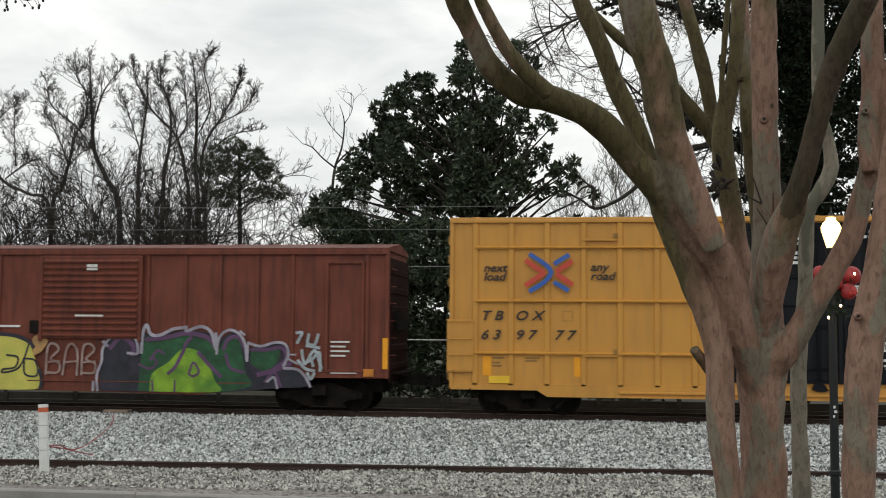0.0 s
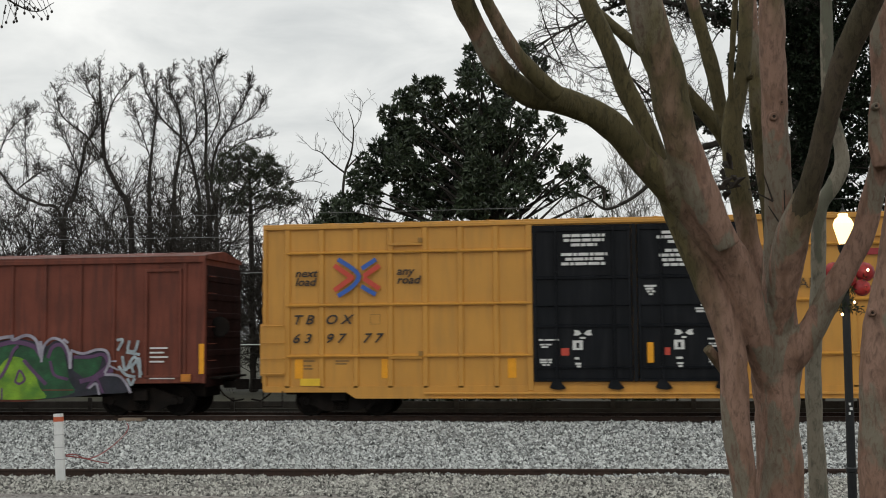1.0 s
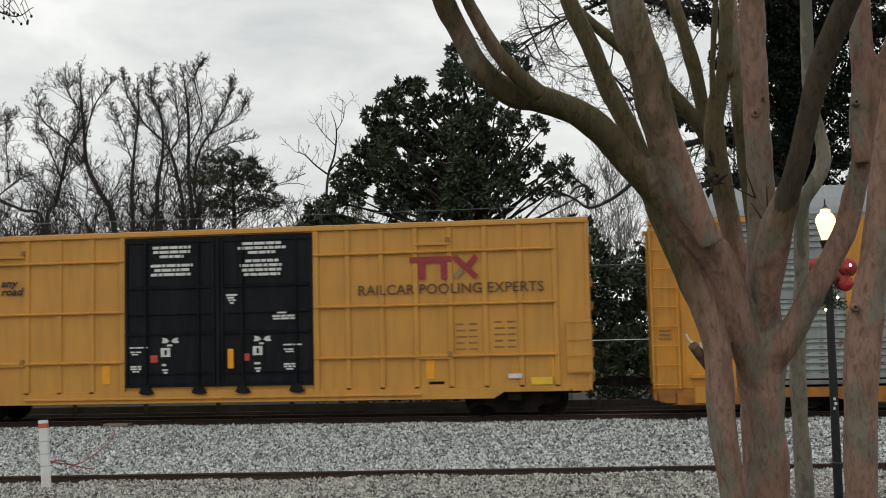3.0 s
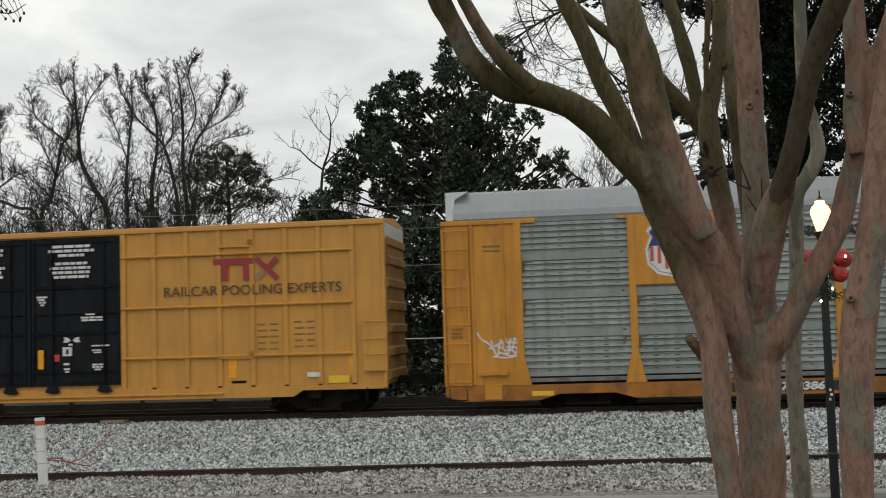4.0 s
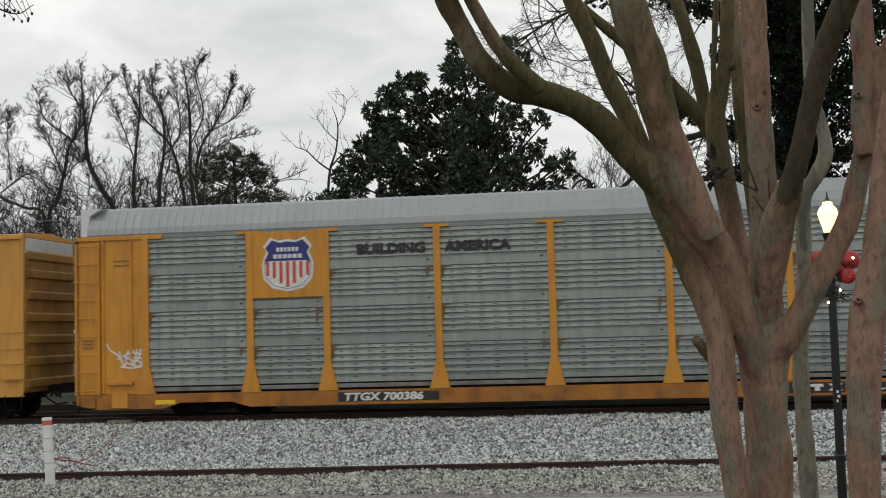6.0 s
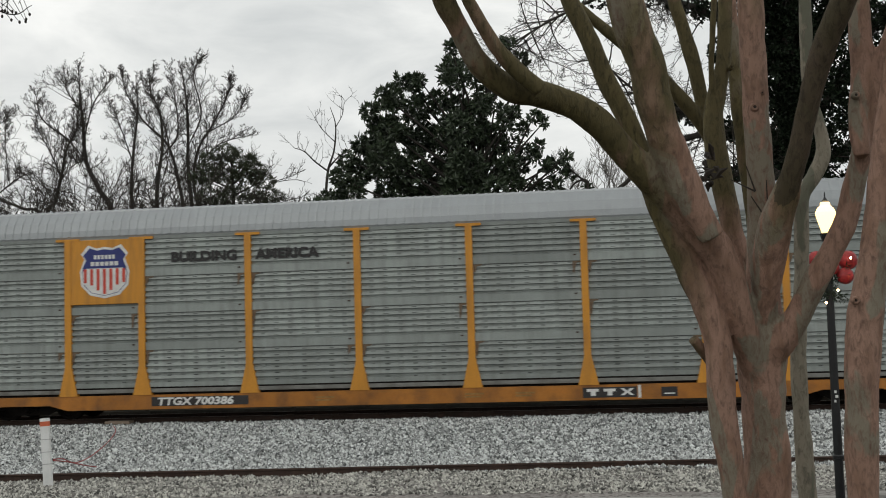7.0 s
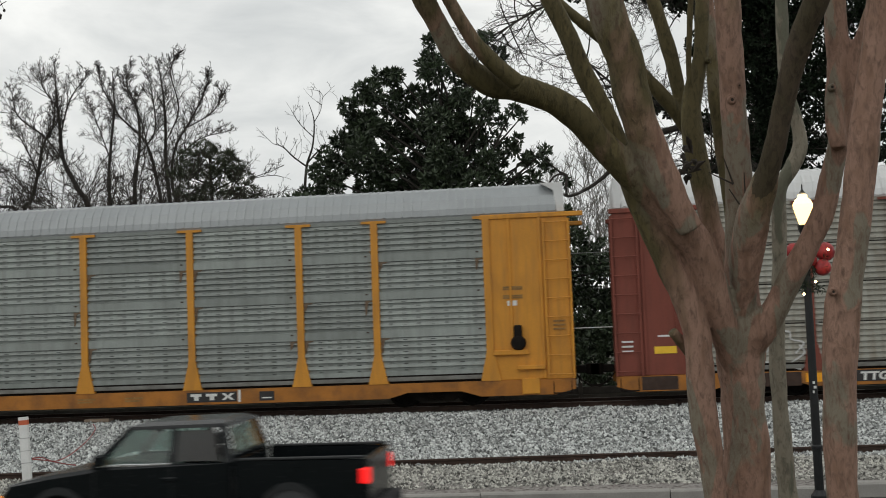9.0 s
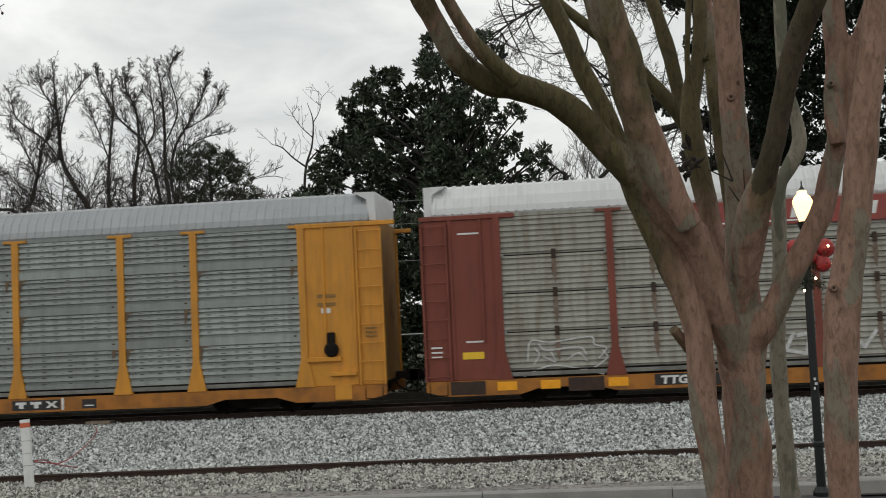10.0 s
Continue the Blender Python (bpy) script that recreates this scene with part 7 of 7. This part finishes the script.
def concrete_block():
    tagged(part("concrete_block", Shape().box(4.02, 7.5, -11.2, -10.9, -0.75, -0.5, 0.03), CONCRETE), "low grey concrete wall end at the street edge", "wall", kind="structure")


concrete_block()


# ---- road vehicles ----
RUBBER = material("tyre_rubber", (0.016, 0.016, 0.017), 0.85, var=0.2, scale=12)
ALLOY = material("alloy_wheel", (0.45, 0.46, 0.47), 0.35, 0.8, var=0.1, scale=8)
CHROME = material("bright_trim", (0.7, 0.71, 0.72), 0.2, 0.9, var=0.05)
BLACK_CAR = material("black_car_paint", (0.006, 0.008, 0.009), 0.2, var=0.1, scale=2, bump=0.0, spec=0.25)
RED_CAR = material("red_car_paint", (0.36, 0.012, 0.03), 0.18, var=0.06, scale=2, bump=0.0)
TAIL = glow("lit_tail_lamp", (0.9, 0.012, 0.012), 0.9)
SIGNAL = glow("lit_amber_lamp", (1.0, 0.3, 0.01), 1.5)
CABIN = material("dark_cabin", (0.014, 0.016, 0.017), 0.8, var=0.2)


def tinted_glass(name, tint):
    m = bpy.data.materials.new(name)
    m.use_nodes = True
    b = m.node_tree.nodes["Principled BSDF"]
    b.inputs["Base Color"].default_value = (*tint, 1)
    b.inputs["Roughness"].default_value = 0.03
    b.inputs["Transmission Weight"].default_value = 1.0
    b.inputs["IOR"].default_value = 1.45
    return m


CAR_GLASS = tinted_glass("tinted_car_glass", (0.42, 0.56, 0.52))
DARK_GLASS = tinted_glass("dark_privacy_glass", (0.03, 0.035, 0.035))


def slab(outline, y0, y1, edge=0.06, inset=0.05):
    """A side outline drawn across the car, with softened side edges."""
    cx, cz = sum(p[0] for p in outline) / len(outline), sum(p[1] for p in outline) / len(outline)

    def inner(p):
        d = math.hypot(p[0] - cx, p[1] - cz) or 1
        return (p[0] - (p[0] - cx) / d * inset, p[1] - (p[1] - cz) / d * inset)
    sh, m = Shape(), len(outline)
    rings = [[(*inner(p), y0) for p in outline], [(*p, y0 + edge) for p in outline], [(*p, y1 - edge) for p in outline], [(*inner(p), y1) for p in outline]]
    sh.v = [(a, c, b) for ring in rings for a, b, c in ring]
    for k in range(3):
        for i in range(m):
            j = (i + 1) % m
            sh.f.append((k * m + i, k * m + j, (k + 1) * m + j, (k + 1) * m + i))
    sh.f += [tuple(range(m)), tuple(range(3 * m, 4 * m))]
    return sh


def greenhouse(foot, top, y0, y1, lean):
    """Upper body: a foot and a roof outline (x, z pairs of front and rear), leaning in at the sides."""
    (fx0, fz0), (fx1, fz1) = foot
    (tx0, tz0), (tx1, tz1) = top
    v = [(fx0, y0, fz0), (fx1, y0, fz1), (fx1, y1, fz1), (fx0, y1, fz0), (tx0, y0 + lean, tz0), (tx1, y0 + lean, tz1), (tx1, y1 - lean, tz1), (tx0, y1 - lean, tz0)]
    mid = [(tx0 + 0.12, y0 + lean + 0.14, tz0 + 0.05), (tx1 - 0.1, y0 + lean + 0.14, tz1 + 0.05), (tx1 - 0.1, y1 - lean - 0.14, tz1 + 0.05), (tx0 + 0.12, y1 - lean - 0.14, tz0 + 0.05)]
    f = [(0, 1, 5, 4), (1, 2, 6, 5), (2, 3, 7, 6), (3, 0, 4, 7), (0, 3, 2, 1), (4, 5, 9, 8), (5, 6, 10, 9), (6, 7, 11, 10), (7, 4, 8, 11), (8, 9, 10, 11)]
    return Shape().add(v + mid, f)


def cabin_frame(t, paint, foot, top, y0, y1, lean, uprights):
    """Roof panel, corner pillars and door pillars of an open cabin."""
    (fx0, fz0), (fx1, fz1) = foot
    (tx0, tz0), (tx1, tz1) = top
    roof = greenhouse(((tx0 - 0.06, tz0 - 0.05), (tx1 + 0.05, tz1 - 0.05)), ((tx0, tz0), (tx1, tz1)), y0 + lean - 0.02, y1 - lean + 0.02, 0.03)
    part("roof", roof, paint, t)
    for s, ya, yb in ((1, y0, y0 + lean), (-1, y1, y1 - lean)):
        part("pillar", Shape().tube([(fx0, ya, fz0), (tx0, yb, tz0 - 0.03)], 0.045, 6), paint, t)
        part("pillar", Shape().tube([(fx1 - 0.04, ya, fz1), (tx1 - 0.02, yb, tz1 - 0.03)], 0.06, 6), paint, t)
        for x in uprights:
            part("pillar", Shape().tube([(x, ya + 0.01 * s, fz0), (x, yb, tz0 - 0.03)], 0.05, 6), paint, t)
        part("window_ledge", Shape().box(fx0, fx1, min(ya, ya + 0.06 * s), max(ya, ya + 0.06 * s), fz0 - 0.03, fz0 + 0.035, 0.01), paint, t)


def seat(t, x, y, z):
    part("seat", slab([(x, z), (x + 0.45, z), (x + 0.62, z + 0.55), (x + 0.5, z + 0.58), (x + 0.4, z + 0.16), (x, z + 0.14)], y, y + 0.5), CABIN, t, "dark cloth seat")
    part("headrest", Shape().box(x + 0.52, x + 0.62, y + 0.13, y + 0.37, z + 0.6, z + 0.78, 0.03), CABIN, t)


def side_window(corners, y0, lean, z0, z1):
    """A pane on the near side: corners are (x, z); the pane leans with the body."""
    def at(p, off):
        return (p[0], y0 + lean * (p[1] - z0) / (z1 - z0) - off, p[1])
    m = len(corners)
    v = [at(p, 0.006) for p in corners] + [at(p, -0.004) for p in corners]
    return Shape().add(v, [tuple(range(m)), tuple(range(2 * m - 1, m - 1, -1))] + [(i, (i + 1) % m, (i + 1) % m + m, i + m) for i in range(m)])


def road_wheel(parent, x, y, r, rim=ALLOY):
    w = part("wheel", Shape().lathe([(r * 0.62, -0.09), (r * 0.9, -0.11), (r, -0.08), (r, 0.08), (r * 0.9, 0.11), (r * 0.62, 0.09)], "y", n=24), RUBBER, parent, "black tyre", at=pose(x, y, r))
    part("rim", Shape().lathe([(0.02, -0.07), (r * 0.2, -0.08), (r * 0.22, -0.05), (r * 0.55, -0.06), (r * 0.63, -0.095), (r * 0.63, 0.05), (0.02, 0.05)], "y", n=20), rim, w, "grey alloy rim")
    for k in range(5):
        a = k * 2 * math.pi / 5
        c, s = math.cos(a), math.sin(a)
        part("spoke", Shape().tube([(c * r * 0.15, -0.075, s * r * 0.15), (c * r * 0.6, -0.085, s * r * 0.6)], [0.04, 0.03], 6), rim, w)
    return (w, x, y, r)


def arch(x, r, n=9, low=0.32):
    """Points of a wheel opening, going towards larger x."""
    return [(x - r * math.cos(math.pi * k / (n - 1)), low + (r * math.sin(math.pi * k / (n - 1)))) for k in range(n)]


def pickup_truck():
    # x runs from the nose to the tail; the left side faces the viewer
    t = thing("pickup_truck", "black extended-cab pickup truck with lit tail lamps", "pickup truck")
    W = 1.76
    # cargo bed is open: floor, sides and tailgate stand apart from the front body
    front = [(0.12, 0.42)] + arch(0.92, 0.44, low=0.4) + [(1.5, 0.4), (3.28, 0.4), (3.28, 1.1), (1.5, 1.08), (1.32, 1.06), (0.7, 1.0), (0.2, 0.92), (0.06, 0.78), (0.04, 0.5)]
    part("body", slab(front, 0, W), BLACK_CAR, t, smooth=False)
    side = [(3.3, 0.42), (3.4, 0.42)] + arch(4.02, 0.44, low=0.4) + [(4.6, 0.45), (5.0, 0.5), (5.03, 1.1), (3.3, 1.12)]
    for a, b in ((0.0, 0.1), (W - 0.1, W)):
        part("bed_side", slab(side, a, b, 0.02, 0.02), BLACK_CAR, t)
        part("bed_rail", Shape().box(3.32, 5.0, a - 0.005, b + 0.005, 1.11, 1.145, 0.012), CABIN, t, "grey bed rail cap")
    part("bed_floor", Shape().box(3.3, 5.0, 0.1, W - 0.1, 0.62, 0.68, 0.01), CABIN, t)
    part("tailgate", Shape().box(4.97, 5.04, 0.08, W - 0.08, 0.58, 1.1, 0.015), BLACK_CAR, t)
    cabin_frame(t, BLACK_CAR, ((1.36, 1.06), (3.26, 1.08)), ((1.84, 1.63), (3.12, 1.65)), 0.05, W - 0.05, 0.16, (2.45,))
    seat(t, 2.1, 0.25, 0.62)
    seat(t, 2.1, 1.02, 0.62)
    part("rear_wall", Shape().box(3.2, 3.26, 0.12, W - 0.12, 0.7, 1.2, 0.02), BLACK_CAR, t)
    z0, z1 = 1.06, 1.67
    part("side_window", side_window([(1.5, 1.1), (2.4, 1.1), (2.4, 1.56), (1.86, 1.56)], W - 0.05, -0.16, z0, z1), CAR_GLASS, t, "greenish tinted side window")
    part("side_window", side_window([(1.5, 1.1), (2.4, 1.1), (2.4, 1.56), (1.86, 1.56)], 0.05, 0.16, z0, z1), CAR_GLASS, t, "greenish tinted side window")
    part("side_window", side_window([(2.5, 1.12), (3.08, 1.12), (3.0, 1.56), (2.5, 1.56)], 0.05, 0.16, z0, z1), DARK_GLASS, t, "dark rear quarter window")
    for a in (0.3,):
        v = [(1.4, 0.2, 1.12), (1.4, W - 0.2, 1.12), (1.8, W - 0.3, 1.62), (1.8, 0.3, 1.62)]
        part("windscreen", Shape().add([(x - 0.012, y, z + 0.012) for x, y, z in v] + v, [(0, 1, 2, 3), (7, 6, 5, 4), (0, 1, 5, 4), (1, 2, 6, 5), (2, 3, 7, 6), (3, 0, 4, 7)]), CAR_GLASS, t)
        v = [(3.24, 0.24, 1.2), (3.24, W - 0.24, 1.2), (3.15, W - 0.32, 1.6), (3.15, 0.32, 1.56)]
        part("rear_window", Shape().add([(x + 0.014, y, z + 0.004) for x, y, z in v] + v, [(0, 1, 2, 3), (7, 6, 5, 4), (0, 1, 5, 4), (1, 2, 6, 5), (2, 3, 7, 6), (3, 0, 4, 7)]), CAR_GLASS, t)
    part("window_trim", Shape().box(1.45, 2.42, 0.035, 0.05, 1.075, 1.1, 0.004), CHROME, t, "bright window sill strip")
    part("mirror", Shape().box(1.44, 1.58, -0.14, 0.04, 1.1, 1.26, 0.03), BLACK_CAR, t)
    for x in (1.4, 2.45, 3.27):
        part("door_seam", Shape().box(x, x + 0.012, -0.003, 0.012, 0.5, 1.06, 0.002), CABIN, t)
    part("door_handle", Shape().box(2.36, 2.52, -0.03, 0.01, 0.93, 0.97, 0.01), BLACK_CAR, t)
    part("side_moulding", Shape().box(1.45, 3.4, -0.012, 0.012, 0.58, 0.62, 0.005), CABIN, t)
    for x in (0.92, 4.02):
        for y in (-0.035, W - 0.04):
            ring = arch(x, 0.5, 11, 0.4) + list(reversed(arch(x, 0.43, 11, 0.4)))
            part("fender_flare", Shape().prism(ring, y, y + 0.075), CABIN, t, "dull black fender flare")
    part("bumper", slab([(-0.06, 0.42), (0.16, 0.42), (0.16, 0.64), (-0.02, 0.66), (-0.07, 0.56)], -0.01, W + 0.01), CABIN, t)
    part("bumper", slab([(5.0, 0.44), (5.2, 0.46), (5.2, 0.64), (5.0, 0.64)], 0.02, W - 0.02), CABIN, t, "rear step bumper")
    part("grille", Shape().box(0.02, 0.09, 0.5, W - 0.5, 0.66, 0.86, 0.015), CABIN, t)
    for a, b in ((-0.012, 0.36), (W - 0.36, W + 0.012)):
        part("headlight", Shape().prism([(-0.0, a if a < 0 else a), (0.26, a), (0.26, b), (-0.0, b)] if a < 0 else [(0.0, a), (0.26, a), (0.26, b), (0.0, b)], 0.7, 0.8, "z"), SIGNAL if a < 0 else CHROME, t, "lit amber corner lamp" if a < 0 else "")
    for a, b in ((-0.012, 0.14), (W - 0.14, W + 0.012)):
        part("tail_light", Shape().box(4.93, 5.055, a, b, 0.86, 1.02, 0.02), TAIL, t, "lit red tail lamp")
    part("number_plate", Shape().box(5.2, 5.21, 0.7, 1.05, 0.5, 0.6, 0.003), WHITE_MARK, t, "plain pale plate")
    part("chassis", Shape().box(0.4, 4.9, 0.35, W - 0.35, 0.28, 0.5, 0.03), CABIN, t)
    for o in t.children:
        o.data.transform(Matrix.Diagonal((0.965, 1, 1, 1)))
        for v in o.data.vertices:      # a high belt line under a low cab
            v.co.z = float(np.interp(v.co.z, (0.0, 0.5, 1.1, 1.7), (0.0, 0.5, 1.27, 1.78)))
    ws = [road_wheel(t, x * 0.965, y, 0.36) for x in (0.92, 4.02) for y in (0.1, W - 0.1)]
    return t, ws


def red_car():
    # x runs from the tail to the nose; the right side faces the viewer
    t = thing("sedan", "glossy red four-door sedan with lit tail lamps", "car")
    W = 1.76
    out = [(0.14, 0.3)] + arch(0.98, 0.37, low=0.3) + [(1.6, 0.26), (3.2, 0.26)] + arch(3.72, 0.37, low=0.3) + [(4.5, 0.28), (4.66, 0.4), (4.66, 0.62), (4.5, 0.78), (3.5, 0.98), (3.3, 1.02), (1.0, 1.06), (0.55, 1.07), (0.12, 1.02), (0.02, 0.9), (0.0, 0.5)]
    part("body", slab(out, 0, W, 0.09, 0.07), RED_CAR, t)
    cabin_frame(t, RED_CAR, ((0.75, 1.06), (3.42, 1.03)), ((1.5, 1.47), (2.6, 1.48)), 0.07, W - 0.07, 0.2, (1.99,))
    for y in (0.25, 1.0):
        seat(t, 1.9, y, 0.6)
    z0, z1 = 1.03, 1.475
    part("side_window", side_window([(1.2, 1.08), (1.95, 1.07), (1.95, 1.42), (1.55, 1.41)], 0.07, 0.2, z0, z1), CAR_GLASS, t, "greenish side window")
    part("side_window", side_window([(2.03, 1.07), (3.12, 1.05), (2.6, 1.42), (2.03, 1.42)], 0.07, 0.2, z0, z1), CAR_GLASS, t, "greenish side window")
    part("window_trim", Shape().box(1.1, 3.2, 0.05, 0.07, 1.035, 1.055, 0.004), CHROME, t)
    v = [(0.82, 0.26, 1.1), (0.82, W - 0.26, 1.1), (1.44, W - 0.34, 1.44), (1.44, 0.34, 1.44)]
    part("rear_window", Shape().add([(x - 0.012, y, z + 0.02) for x, y, z in v] + v, [(0, 1, 2, 3), (7, 6, 5, 4), (0, 1, 5, 4), (1, 2, 6, 5), (2, 3, 7, 6), (3, 0, 4, 7)]), CAR_GLASS, t)
    v = [(3.34, 0.24, 1.05), (3.34, W - 0.24, 1.05), (2.66, W - 0.34, 1.45), (2.66, 0.34, 1.45)]
    part("windscreen", Shape().add([(x + 0.014, y, z + 0.02) for x, y, z in v] + v, [(0, 1, 2, 3), (7, 6, 5, 4), (0, 1, 5, 4), (1, 2, 6, 5), (2, 3, 7, 6), (3, 0, 4, 7)]), CAR_GLASS, t)
    for a, b in ((-0.008, 0.3), (W - 0.3, W + 0.008)):
        part("tail_light", Shape().box(-0.012, 0.3 if a < 0 else 0.2, a, b, 0.74, 0.86, 0.02), TAIL, t, "lit red tail lamp")
        part("headlight", Shape().box(4.42, 4.65, a + 0.03, b - 0.03, 0.6, 0.72, 0.02), CHROME, t)
    for x in (1.1, 2.0, 3.1):
        part("door_seam", Shape().box(x, x + 0.01, -0.003, 0.012, 0.36, 1.0, 0.002), CABIN, t)
    part("mirror", Shape().box(3.0, 3.14, -0.13, 0.06, 1.02, 1.14, 0.03), RED_CAR, t)
    part("bumper", slab([(-0.05, 0.34), (0.16, 0.32), (0.16, 0.56), (-0.05, 0.56)], 0.02, W - 0.02), RED_CAR, t)
    part("number_plate", Shape().box(-0.025, -0.012, 0.7, 1.05, 0.72, 0.84, 0.003), WHITE_MARK, t, "plain pale plate")
    for o in t.children:      # a rather tall body
        o.data.transform(Matrix.Diagonal((1, 1, 1.1, 1)))
    ws = [road_wheel(t, x, y, 0.32) for x in (0.98, 3.72) for y in (0.1, W - 0.1)]
    return t, ws


VEHICLES = []
tr, tw = pickup_truck()
VEHICLES.append((tr, tw, lambda t: -7.5 - 11.75 * (t - 9.0), -15.4, -1))
rc, rw = red_car()
VEHICLES.append((rc, rw, lambda t: 0.36 + 17.5 * (t - 6.8), -17.4, 1))


# ---- what moves ----
TRAIN = [(0, 24.07), (1, 18.77), (2, 13.45), (3.5, 5.67), (4.5, 0.55), (5.0, -2.0), (5.5, -4.54), (7.0, -12.03), (7.5, -14.49), (8.0, -16.94), (8.5, -19.41), (9.0, -21.86), (9.5, -24.3), (10, -26.72)]


SLACK = {"boxcar": -0.29, "autorack.001": -0.2}      # the couplers are drawn in


def travel(t):
    """How far the train stands along the line at t seconds."""
    return float(np.interp(t, [k[0] for k in TRAIN], [k[1] for k in TRAIN]))


def motions():
    times = [0, 1 / 30, 0.1] + [0.5 * k for k in range(1, 20)] + [9.9, 10 - 1 / 30, 10]
    for c in CARS:
        walk(c, [(t, pose(travel(t) + SLACK.get(c.name, 0.0), 0, 0)) for t in times])
    for w, x in WHEELS:
        walk(w, [(k / 10, pose(x, 1.55, WHEEL_R, 0, math.degrees((travel(k / 10) - travel(0)) / WHEEL_R) % 360, 0)) for k in range(101)])
    for body, wheels, place, y, way in VEHICLES:
        walk(body, [(t, pose(place(t), y, ROAD_Z + 0.03)) for t in times])
        for w, x, wy, r in wheels:
            turn = math.degrees((place(1) - place(0)) / r) / FPS
            turn -= 72 * round(turn / 72) if abs(turn) > 80 else 0      # five alike spokes
            walk(w, [(k / FPS, pose(x, wy, r, 0, (turn * k) % 360, 0)) for k in range(10 * FPS + 1)])


motions()
